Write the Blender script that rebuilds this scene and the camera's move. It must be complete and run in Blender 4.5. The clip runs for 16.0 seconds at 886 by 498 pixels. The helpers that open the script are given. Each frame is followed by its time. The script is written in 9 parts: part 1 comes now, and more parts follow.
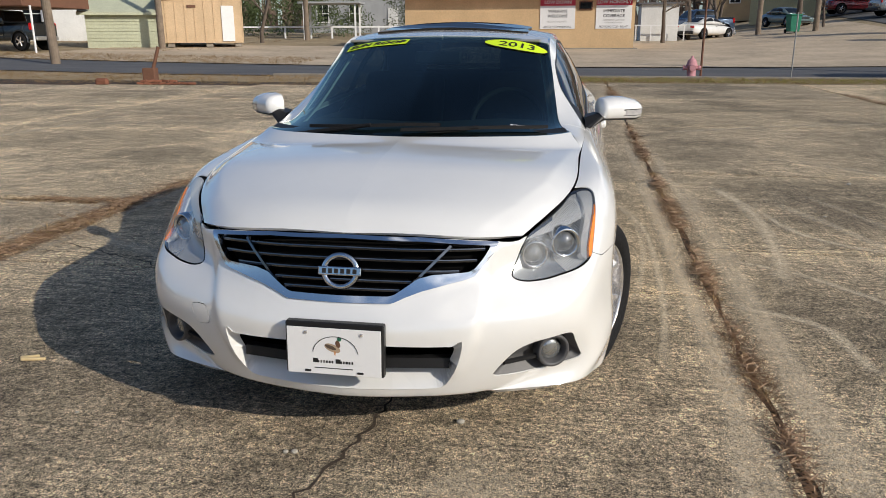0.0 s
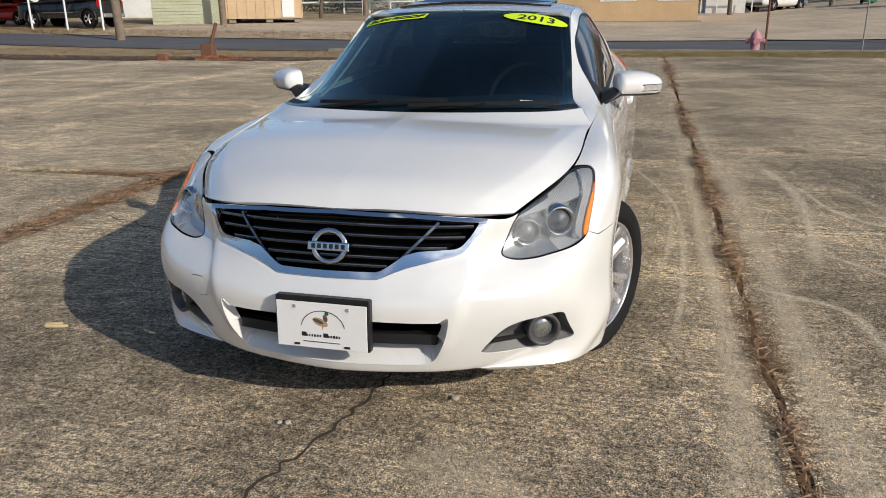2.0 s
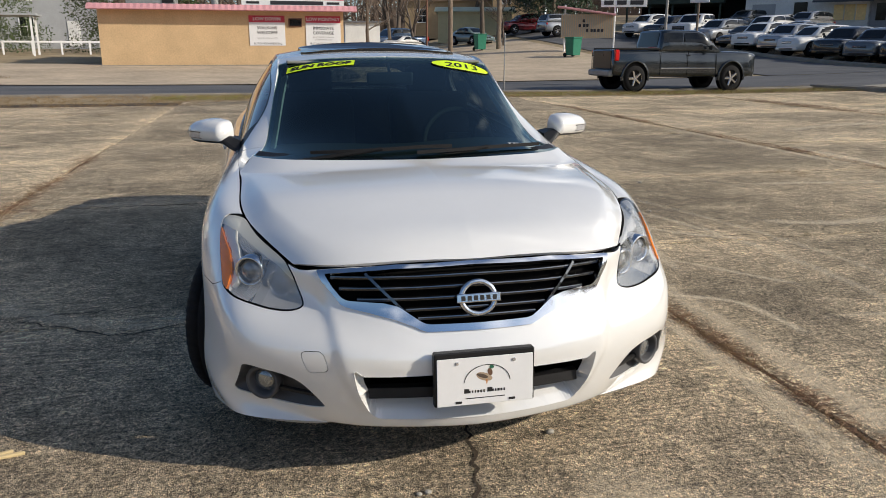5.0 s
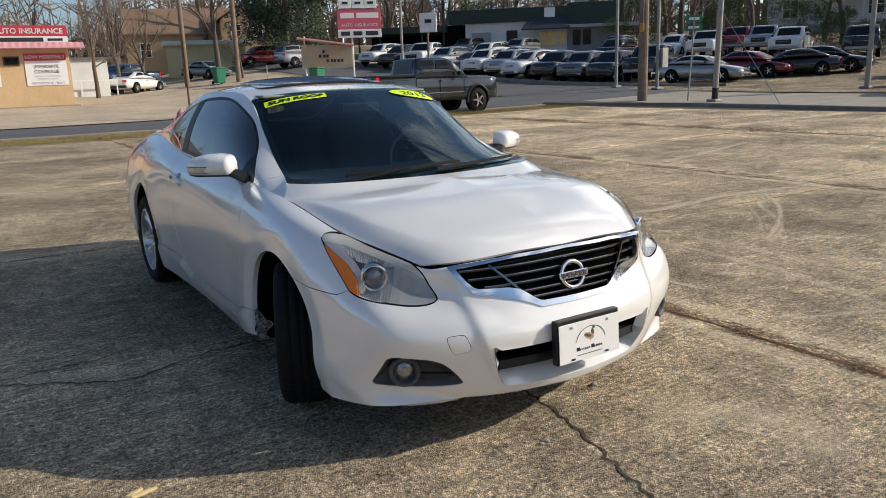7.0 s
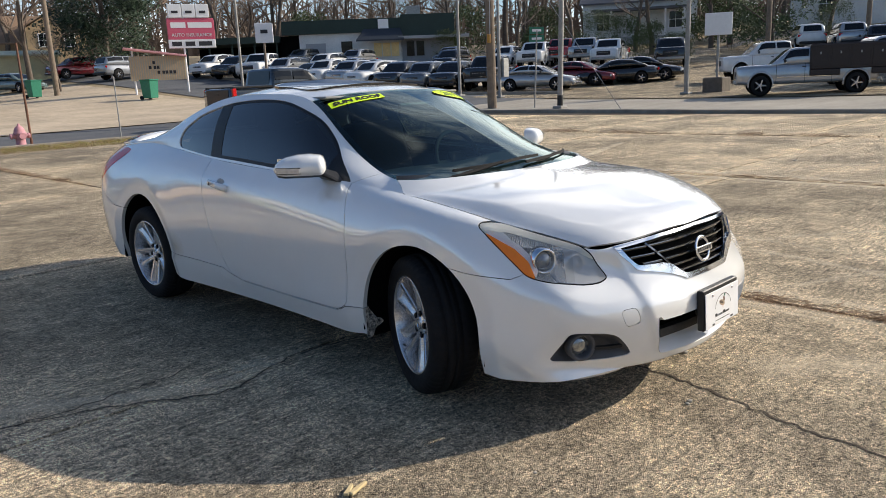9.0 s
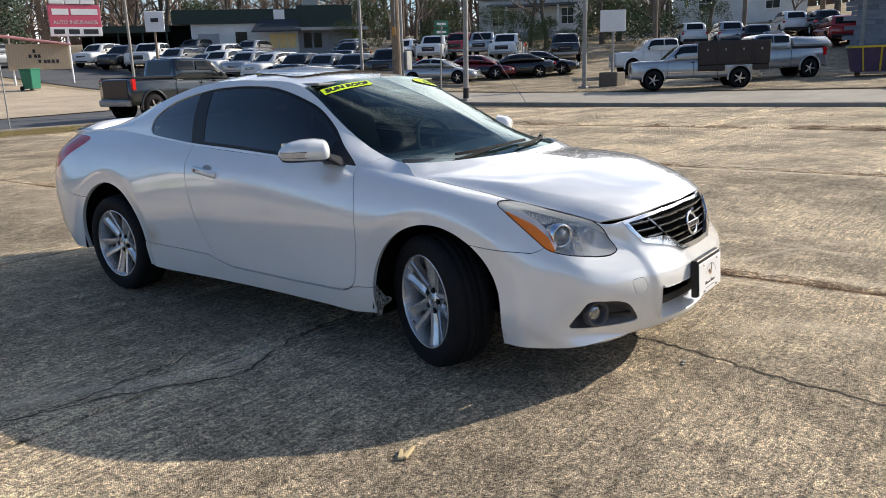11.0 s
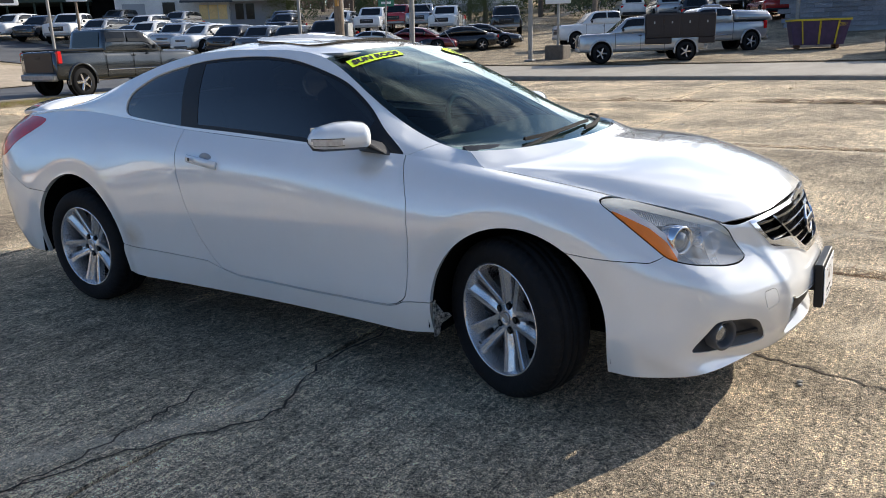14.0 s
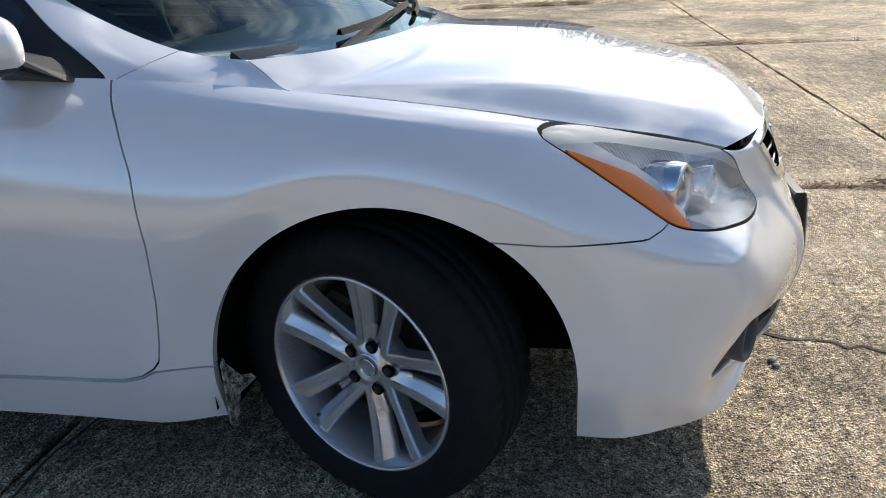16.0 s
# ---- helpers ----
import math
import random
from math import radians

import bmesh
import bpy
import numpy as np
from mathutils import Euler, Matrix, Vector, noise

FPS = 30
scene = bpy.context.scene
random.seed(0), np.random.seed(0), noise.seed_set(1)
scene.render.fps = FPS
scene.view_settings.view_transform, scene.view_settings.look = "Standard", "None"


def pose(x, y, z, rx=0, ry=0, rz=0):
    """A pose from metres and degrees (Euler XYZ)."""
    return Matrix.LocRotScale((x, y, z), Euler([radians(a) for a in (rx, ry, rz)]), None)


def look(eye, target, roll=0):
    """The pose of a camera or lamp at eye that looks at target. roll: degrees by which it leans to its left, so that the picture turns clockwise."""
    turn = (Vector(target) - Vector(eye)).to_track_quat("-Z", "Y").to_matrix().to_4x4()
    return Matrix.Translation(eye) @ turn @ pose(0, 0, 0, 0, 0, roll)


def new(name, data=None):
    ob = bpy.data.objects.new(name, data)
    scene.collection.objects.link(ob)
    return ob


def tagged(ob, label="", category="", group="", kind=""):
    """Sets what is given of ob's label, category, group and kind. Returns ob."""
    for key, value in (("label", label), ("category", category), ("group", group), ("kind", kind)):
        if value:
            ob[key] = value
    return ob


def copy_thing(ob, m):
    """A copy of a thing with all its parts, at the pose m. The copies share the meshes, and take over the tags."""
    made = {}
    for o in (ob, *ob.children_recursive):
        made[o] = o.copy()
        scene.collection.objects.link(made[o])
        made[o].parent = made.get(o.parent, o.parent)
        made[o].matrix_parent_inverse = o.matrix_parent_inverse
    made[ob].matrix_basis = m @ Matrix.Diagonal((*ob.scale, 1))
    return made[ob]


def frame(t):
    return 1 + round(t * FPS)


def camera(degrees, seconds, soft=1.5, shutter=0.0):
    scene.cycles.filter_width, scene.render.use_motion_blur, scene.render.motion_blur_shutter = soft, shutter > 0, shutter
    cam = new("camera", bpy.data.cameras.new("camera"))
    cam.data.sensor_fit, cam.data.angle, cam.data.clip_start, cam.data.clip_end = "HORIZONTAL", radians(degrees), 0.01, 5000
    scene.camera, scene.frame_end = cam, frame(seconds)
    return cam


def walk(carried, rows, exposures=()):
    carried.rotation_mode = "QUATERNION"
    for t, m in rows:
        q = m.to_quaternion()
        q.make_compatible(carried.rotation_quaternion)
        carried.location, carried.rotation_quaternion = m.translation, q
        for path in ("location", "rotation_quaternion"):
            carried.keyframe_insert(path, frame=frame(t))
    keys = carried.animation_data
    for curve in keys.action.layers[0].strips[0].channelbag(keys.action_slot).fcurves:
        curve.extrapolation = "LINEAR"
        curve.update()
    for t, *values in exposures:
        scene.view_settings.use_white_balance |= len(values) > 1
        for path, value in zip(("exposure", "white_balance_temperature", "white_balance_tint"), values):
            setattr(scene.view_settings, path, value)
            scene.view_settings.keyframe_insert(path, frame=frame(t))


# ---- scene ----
cam = camera(60.5, 16.0, 0.4)
PATH = [
    (0, (0.717, -3.028, 1.354), (0.383, -1.133, 0.808), -0.2),
    (0.5, (0.963, -2.996, 1.358), (0.535, -1.125, 0.797), -0.4),
    (1, (1.039, -2.999, 1.357), (0.54, -1.151, 0.777), -0.4),
    (1.5, (1.03, -2.993, 1.352), (0.509, -1.156, 0.756), -0.7),
    (2, (0.931, -2.973, 1.352), (0.451, -1.128, 0.747), -0.7),
    (2.5, (0.717, -3.007, 1.367), (0.333, -1.138, 0.766), -0.4),
    (3, (0.492, -3.004, 1.367), (0.242, -1.109, 0.78), 0.2),
    (3.5, (0.248, -2.943, 1.379), (0.151, -1.027, 0.814), 0.6),
    (6, (-1.209, -3.028, 1.378), (-0.458, -1.235, 0.906), -1.1),
    (6.5, (-1.545, -2.969, 1.389), (-0.646, -1.241, 0.935), -1.7),
    (7, (-1.919, -2.967, 1.397), (-0.886, -1.313, 0.951), -2.0),
    (7.5, (-2.174, -2.772, 1.383), (-1.027, -1.194, 0.945), -2.3),
    (8, (-2.508, -2.623, 1.38), (-1.266, -1.117, 0.947), -2.4),
    (8.5, (-2.788, -2.451, 1.385), (-1.471, -1.009, 0.953), -2.5),
    (11, (-3.496, -2.011, 1.375), (-1.945, -0.834, 0.914), -1.9),
    (11.5, (-3.479, -2.038, 1.372), (-1.895, -0.91, 0.906), -2.1),
    (12, (-3.433, -1.991, 1.375), (-1.833, -0.886, 0.908), -2.2),
    (12.5, (-3.239, -1.821, 1.381), (-1.641, -0.713, 0.913), -2.3),
    (13, (-3.16, -1.615, 1.376), (-1.567, -0.502, 0.905), -2.2),
    (13.5, (-3.234, -1.333, 1.387), (-1.637, -0.237, 0.891), -2.1),
    (14, (-3.271, -1.171, 1.364), (-1.641, -0.141, 0.834), -1.8),
    (14.5, (-3.109, -1.082, 1.343), (-1.437, -0.171, 0.732), -2.0),
    (15, (-2.728, -0.935, 1.298), (-0.999, -0.19, 0.625), -2.4),
    (15.5, (-2.436, -0.667, 1.254), (-0.666, -0.125, 0.496), -3.1),
    (16, (-2.147, -0.287, 1.129), (-0.313, 0.017, 0.39), -3.1),
]
walk(cam, [(t, look(eye, target, roll)) for t, eye, target, roll in PATH], [(0, -.10, 6600, 10), (3.5, -.08, 6600, 10), (6, .14, 6850, 10), (7.5, .18, 6850, 10), (8.5, .36, 6800, 10), (11, .54, 6700, 10), (13, .56, 6650, 10), (14.5, .70, 6500, 10), (16, .62, 6500, 10)])

# ---- light ----
world = bpy.data.worlds.new("sky")
scene.world = world
world.use_nodes = True
wn, wl = world.node_tree.nodes, world.node_tree.links
wn.clear()
sky = wn.new("ShaderNodeTexSky")
sky.sky_type = "NISHITA"
sky.sun_disc = False
sky.sun_elevation, sky.sun_rotation = radians(26.7), radians(118.5)
sky.air_density, sky.dust_density, sky.ozone_density = 0.9, 0.8, 4.0
wco = wn.new("ShaderNodeTexCoord")
wmap = wn.new("ShaderNodeMapping")
wmap.inputs["Scale"].default_value = (1.0, 1.5, 1.9)
wmap.inputs["Rotation"].default_value = (0.3, 0.2, 0.6)
cloud = wn.new("ShaderNodeTexNoise")
cloud.inputs["Scale"].default_value, cloud.inputs["Detail"].default_value, cloud.inputs["Roughness"].default_value = 1.7, 7.0, 0.58
ramp = wn.new("ShaderNodeValToRGB")
ramp.color_ramp.elements[0].position, ramp.color_ramp.elements[1].position = 0.52, 0.72
ramp.color_ramp.elements[0].color, ramp.color_ramp.elements[1].color = (0, 0, 0, 1), (0.9, 0.9, 0.9, 1)
wmix = wn.new("ShaderNodeMix")
wmix.data_type = "RGBA"
wmix.inputs["B"].default_value = (14.0, 14.0, 14.2, 1)
wbg = wn.new("ShaderNodeBackground")
wbg.inputs["Strength"].default_value = 0.107
wout = wn.new("ShaderNodeOutputWorld")
wl.new(wco.outputs["Generated"], wmap.inputs["Vector"])
wl.new(wmap.outputs["Vector"], cloud.inputs["Vector"])
wdot, wadd = wn.new("ShaderNodeVectorMath"), wn.new("ShaderNodeMath")
wdot.operation, wdot.inputs[1].default_value = "DOT_PRODUCT", (0.20, -0.05, -0.10)
wadd.operation = "ADD"
wl.new(wco.outputs["Generated"], wdot.inputs[0])
wl.new(wdot.outputs["Value"], wadd.inputs[0])
wl.new(cloud.outputs["Fac"], wadd.inputs[1])
wl.new(wadd.outputs[0], ramp.inputs["Fac"])
wl.new(ramp.outputs["Color"], wmix.inputs["Factor"])
wl.new(sky.outputs["Color"], wmix.inputs["A"])
wl.new(wmix.outputs["Result"], wbg.inputs["Color"])
wl.new(wbg.outputs["Background"], wout.inputs["Surface"])

sun_data = bpy.data.lights.new("sun", "SUN")
sun_data.energy, sun_data.angle, sun_data.color = 4.0, radians(0.53), (1.0, 0.93, 0.82)
sun = new("sun", sun_data)
sun.matrix_basis = look((17.5, -9.5, 10.0), (0, 0, 0))
scene.view_settings.exposure = 0.0


# ---- materials ----
def nodes_of(name):
    m = bpy.data.materials.new(name)
    m.use_nodes = True
    n, l = m.node_tree.nodes, m.node_tree.links
    return m, n, l, n["Principled BSDF"]


def noise_tex(n, l, scale, detail=4.0, rough=0.55, coords="Object", stretch=(1, 1, 1), turn=(0, 0, 0)):
    co, mp, tx = n.new("ShaderNodeTexCoord"), n.new("ShaderNodeMapping"), n.new("ShaderNodeTexNoise")
    mp.inputs["Scale"].default_value = stretch
    mp.inputs["Rotation"].default_value = turn
    tx.inputs["Scale"].default_value, tx.inputs["Detail"].default_value, tx.inputs["Roughness"].default_value = scale, detail, rough
    l.new(co.outputs[coords], mp.inputs["Vector"])
    l.new(mp.outputs["Vector"], tx.inputs["Vector"])
    return tx.outputs["Fac"]


def ramp_of(n, l, src, stops):
    r = n.new("ShaderNodeValToRGB")
    e = r.color_ramp.elements
    while len(e) < len(stops):
        e.new(0.5)
    for k, (p, c) in enumerate(stops):
        e[k].position = p
        e[k].color = (*c, 1) if len(c) == 3 else c
    l.new(src, r.inputs["Fac"])
    return r.outputs["Color"]


def mixed(n, l, fac, a, b, mode="MIX"):
    m = n.new("ShaderNodeMix")
    m.data_type, m.blend_type = "RGBA", mode
    for key, v in (("Factor", fac), ("A", a), ("B", b)):
        if isinstance(v, (int, float)):
            m.inputs[key].default_value = v
        elif isinstance(v, tuple):
            m.inputs[key].default_value = (*v, 1)
        else:
            l.new(v, m.inputs[key])
    return m.outputs["Result"]


def bumped(n, l, b, src, strength, dist):
    bm_ = n.new("ShaderNodeBump")
    bm_.inputs["Strength"].default_value, bm_.inputs["Distance"].default_value = strength, dist
    l.new(src, bm_.inputs["Height"])
    l.new(bm_.outputs["Normal"], b.inputs["Normal"])


def plain(name, color, rough=0.5, metal=0.0, vary=0.12, scale=8.0, coat=0.0, bump=0.0, spec=0.5, bump_scale=60.0, random_tone=0.0):
    """A surface with colour that wanders a little at two scales, and a fine relief."""
    m, n, l, b = nodes_of(name)
    dark = tuple(c * (1 - vary) for c in color)
    lite = tuple(min(1.0, c * (1 + vary)) for c in color)
    col = ramp_of(n, l, noise_tex(n, l, scale), [(0.3, dark), (0.7, lite)])
    col = mixed(n, l, 0.35, col, ramp_of(n, l, noise_tex(n, l, scale * 9), [(0.35, dark), (0.65, lite)]))
    if random_tone:
        info = n.new("ShaderNodeObjectInfo")
        tone = ramp_of(n, l, info.outputs["Random"], [(0.0, (1 - random_tone,) * 3), (1.0, (1, 1, 1))])
        col = mixed(n, l, 1.0, col, tone, "MULTIPLY")
    l.new(col, b.inputs["Base Color"])
    b.inputs["Roughness"].default_value, b.inputs["Metallic"].default_value = rough, metal
    b.inputs["Coat Weight"].default_value, b.inputs["Coat Roughness"].default_value = coat, 0.04
    b.inputs["Specular IOR Level"].default_value = spec
    if bump:
        bumped(n, l, b, noise_tex(n, l, bump_scale, 6.0), bump, 0.01)
    return m


def car_paint(name, color, flake=0.0, dust=0.1, gloss=1.5, stains=()):
    m, n, l, b = nodes_of(name)
    dirt = noise_tex(n, l, 3.0, 6.0, 0.65)
    col = ramp_of(n, l, dirt, [(0.35, color), (0.75, tuple(c * (1 - dust) + 0.02 * dust for c in color))])
    for place, reach, tone in stains:
        co, ds, mr = n.new("ShaderNodeTexCoord"), n.new("ShaderNodeVectorMath"), n.new("ShaderNodeMapRange")
        ds.operation, ds.inputs[1].default_value = "DISTANCE", place
        l.new(co.outputs["Object"], ds.inputs[0])
        l.new(ds.outputs["Value"], mr.inputs["Value"])
        mr.inputs["From Min"].default_value, mr.inputs["From Max"].default_value = reach, 0.0
        ml = n.new("ShaderNodeMath")
        ml.operation = "MULTIPLY"
        l.new(mr.outputs["Result"], ml.inputs[0])
        l.new(noise_tex(n, l, 14.0, 6.0, 0.7), ml.inputs[1])
        col = mixed(n, l, ml.outputs[0], col, tone)
    l.new(col, b.inputs["Base Color"])
    b.inputs["Metallic"].default_value = flake
    b.inputs["Roughness"].default_value = 0.16
    b.inputs["Coat Weight"].default_value, b.inputs["Coat IOR"].default_value = 1.0, gloss
    l.new(ramp_of(n, l, noise_tex(n, l, 5.0, 5.0), [(0.3, (0.015,) * 3), (0.8, (0.04,) * 3)]), b.inputs["Coat Roughness"])
    return m


def pane(name, tint=(0.9, 0.95, 0.92), rough=0.0, cover=0.0, dark=(0.005, 0.007, 0.008), gloss=0.08, sheen=(1, 1, 1), steep=3.5):
    """Thin glass: clear to the tint, with the gloss of glass; cover is the share that a dark film hides."""
    m, n, l, b = nodes_of(name)
    tr, gl, mx, fr = n.new("ShaderNodeBsdfTransparent"), n.new("ShaderNodeBsdfGlossy"), n.new("ShaderNodeMixShader"), n.new("ShaderNodeLayerWeight")
    tr.inputs["Color"].default_value = (*tint, 1)
    gl.inputs["Roughness"].default_value, gl.inputs["Color"].default_value = rough, (*sheen, 1)
    fr.inputs["Blend"].default_value = 0.5
    pw, sc = n.new("ShaderNodeMath"), n.new("ShaderNodeMath")
    pw.operation, pw.inputs[1].default_value = "POWER", steep
    sc.operation, sc.inputs[1].default_value, sc.inputs[2].default_value = "MULTIPLY_ADD", 1.0 - gloss, gloss
    l.new(fr.outputs["Facing"], pw.inputs[0])
    l.new(pw.outputs[0], sc.inputs[0])
    body = tr.outputs[0]
    if cover:
        df, m2 = n.new("ShaderNodeBsdfDiffuse"), n.new("ShaderNodeMixShader")
        df.inputs["Color"].default_value = (*dark, 1)
        m2.inputs[0].default_value = cover
        l.new(tr.outputs[0], m2.inputs[1])
        l.new(df.outputs[0], m2.inputs[2])
        body = m2.outputs[0]
    l.new(sc.outputs[0], mx.inputs[0])
    l.new(body, mx.inputs[1])
    l.new(gl.outputs[0], mx.inputs[2])
    l.new(mx.outputs[0], n["Material Output"].inputs["Surface"])
    n.remove(b)
    return m


WHITE_PAINT = car_paint("white_car_paint", (0.87, 0.87, 0.855), 0.09, 0.05, 1.92, (((-0.86, 0.71, 0.885), 0.075, (0.55, 0.45, 0.30)), ((-0.885, 2.23, 0.43), 0.10, (0.50, 0.40, 0.24))))
CHROME = plain("chrome", (0.75, 0.77, 0.8), 0.08, 1.0, 0.03)
ALLOY = plain("alloy", (0.70, 0.69, 0.69), 0.26, 0.75, 0.06, 30, coat=0.5)
BLACK_PLASTIC = plain("black_plastic", (0.014, 0.014, 0.015), 0.42, 0, 0.2, 20, spec=0.35, bump=0.1, bump_scale=300)
GLOSS_BLACK = plain("gloss_black", (0.012, 0.012, 0.013), 0.12, 0, 0.1, coat=1.0)
# Near-black of linings and seals; also puts the shade of openings into colour.
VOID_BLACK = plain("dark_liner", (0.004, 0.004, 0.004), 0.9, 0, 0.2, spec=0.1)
RUBBER = plain("tyre_rubber", (0.010, 0.010, 0.011), 0.8, 0, 0.25, 25, bump=0.3, bump_scale=120, spec=0.25)
GREY_PLASTIC = plain("grey_plastic", (0.07, 0.07, 0.074), 0.5, 0, 0.1, 20)
BRAKE = plain("brake_iron", (0.045, 0.042, 0.04), 0.5, 0.6, 0.3, 30)
INTERIOR = plain("dark_trim", (0.014, 0.014, 0.015), 0.8, 0, 0.2, 15)
SEAT_CLOTH = plain("seat_cloth", (0.016, 0.016, 0.017), 0.95, 0, 0.25, 30, bump=0.3, bump_scale=200)
PILLAR_TRIM = plain("pale_pillar_trim", (0.42, 0.43, 0.40), 0.8, 0, 0.08, 10)
WINDSHIELD = pane("windshield_glass", (0.36, 0.50, 0.49), gloss=0.035, sheen=(0.86, 1.0, 0.97), steep=4.0)
TINT = pane("tinted_glass", (0.16, 0.18, 0.2), cover=0.35)
DARK_TINT = pane("dark_tinted_glass", (0.04, 0.045, 0.05), cover=0.5)
LENS = pane("clear_lens", (0.93, 0.94, 0.93), 0.02, 0.015, (0.68, 0.68, 0.64), 0.045)
HAZE = plain("hazed_bowl", (0.36, 0.37, 0.38), 0.20, 0.85, 0.25, 18)
REFLECTOR = plain("reflector", (0.8, 0.8, 0.82), 0.12, 1.0, 0.05)
AMBER = plain("amber_lens", (1.0, 0.23, 0.012), 0.25, 0.0, 0.06, 40, coat=0.6)
RED_LENS = plain("red_lens", (0.60, 0.008, 0.010), 0.15, 0, 0.15, 12, coat=0.3)
LIME = plain("lime_sticker", (0.62, 0.86, 0.02), 0.5, 0, 0.03)
INK = plain("black_ink", (0.012, 0.012, 0.012), 0.6, 0, 0.1)
PLATE_WHITE = plain("plate_white", (0.82, 0.82, 0.82), 0.35, 0, 0.02, coat=0.3)


def fluted():
    """Bright reflector with fine upright flutes."""
    m, n, l, b = nodes_of("fluted_reflector")
    b.inputs["Base Color"].default_value = (0.82, 0.82, 0.82, 1)
    b.inputs["Metallic"].default_value, b.inputs["Roughness"].default_value = 0.45, 0.18
    co, wv = n.new("ShaderNodeTexCoord"), n.new("ShaderNodeTexWave")
    wv.bands_direction = "X"
    wv.inputs["Scale"].default_value = 30.0
    sp, ab, ad = n.new("ShaderNodeSeparateXYZ"), n.new("ShaderNodeMath"), n.new("ShaderNodeMath")
    ab.operation, ad.operation = "ABSOLUTE", "ADD"
    l.new(co.outputs["Object"], sp.inputs[0])
    l.new(sp.outputs["X"], ab.inputs[0])
    l.new(ab.outputs[0], ad.inputs[0])
    l.new(sp.outputs["Y"], ad.inputs[1])
    l.new(ad.outputs[0], wv.inputs["Vector"])
    bumped(n, l, b, wv.outputs["Fac"], 0.8, 0.006)
    return m


FLUTED = fluted()
SILVERED = plain("silvered_trim", (0.9, 0.9, 0.89), 0.18, 0.12, 0.04, 20)
PROJECTOR = plain("projector_glass", (0.22, 0.23, 0.24), 0.06, 0.6, 0.3, 20, coat=1.0)
FOG_GLASS = plain("fog_glass", (0.34, 0.35, 0.35), 0.10, 0.7, 0.2, 40, coat=1.0)
MILKY = [pane("milky_lens", (0.9, 0.9, 0.88), 0.10, c_, (0.80, 0.81, 0.80), 0.06) for c_ in (0.34, 0.30, 0.20, 0.06)]
CLEARER = [pane("clear_lens", (0.92, 0.93, 0.92), 0.03, c_, (0.74, 0.75, 0.74), 0.05) for c_ in (0.16, 0.13, 0.09, 0.04)]
CLOUDY_LENS = pane("cloudy_lens", (0.9, 0.9, 0.86), 0.12, 0.55, (0.84, 0.82, 0.72))


# ---- building helpers ----
def empty(name, m=None, label="", category="", group="", kind=""):
    ob = new(name)
    ob.empty_display_size = 0.2
    if m is not None:
        ob.matrix_basis = m
    return tagged(ob, label, category, group, kind)


def mesh_ob(name, verts, faces, material, parent=None, label="", smooth=False, normals=None):
    me = bpy.data.meshes.new(name)
    me.from_pydata([tuple(map(float, v)) for v in verts], [], [tuple(map(int, f)) for f in faces])
    me.materials.append(material)
    if smooth or normals is not None:
        me.polygons.foreach_set("use_smooth", [True] * len(me.polygons))
    me.update()
    if normals is not None:
        me.normals_split_custom_set_from_vertices([tuple(map(float, v)) for v in normals])
    ob = new(name, me)
    ob.parent = parent
    return tagged(ob, label)


def part(name, bm, material, parent=None, label="", smooth=False):
    me = bpy.data.meshes.new(name)
    bm.to_mesh(me)
    bm.free()
    me.materials.append(material)
    if smooth:
        me.polygons.foreach_set("use_smooth", [True] * len(me.polygons))
    ob = new(name, me)
    ob.parent = parent
    return tagged(ob, label)


def again(ob, m, parent=None):
    """Another object on the same mesh."""
    o = new(ob.name.split(".")[0], ob.data)
    o.parent = parent or ob.parent
    o.matrix_basis = m
    if "label" in ob:
        o["label"] = ob["label"]
    return o


def box(bm, size, at=(0, 0, 0), bevel=0.0, m=None, seg=1):
    res = bmesh.ops.create_cube(bm, size=1.0)
    vs = res["verts"]
    bmesh.ops.scale(bm, vec=size, verts=vs)
    if bevel:
        es = list({e for v in vs for e in v.link_edges})
        r = bmesh.ops.bevel(bm, geom=es, offset=bevel, segments=seg, affect="EDGES", profile=0.5)
        vs = list({v for f in r["faces"] for v in f.verts} | {v for v in vs if v.is_valid})
    bmesh.ops.transform(bm, matrix=Matrix.Translation(at) @ (m or Matrix()), verts=vs)
    return vs


def rod(bm, a, b, r0, r1=None, seg=10, caps=True):
    a, b = Vector(a), Vector(b)
    d = b - a
    res = bmesh.ops.create_cone(bm, cap_ends=caps, segments=seg, radius1=r0, radius2=r0 if r1 is None else r1, depth=d.length)
    bmesh.ops.transform(bm, matrix=Matrix.Translation((a + b) / 2) @ d.to_track_quat("Z", "Y").to_matrix().to_4x4(), verts=res["verts"])
    return res["verts"]


def lathe(profile, seg=48, axis="x"):
    """Faces of a profile of (along, radius) turned about an axis."""
    V, F = [], []
    k = len(profile)
    for i in range(seg):
        a = 2 * math.pi * i / seg
        for u, r in profile:
            V.append((u, r * math.cos(a), r * math.sin(a)) if axis == "x" else (r * math.cos(a), r * math.sin(a), u))
    for i in range(seg):
        j = (i + 1) % seg
        for n in range(k - 1):
            F.append((i * k + n, i * k + n + 1, j * k + n + 1, j * k + n))
    return V, F


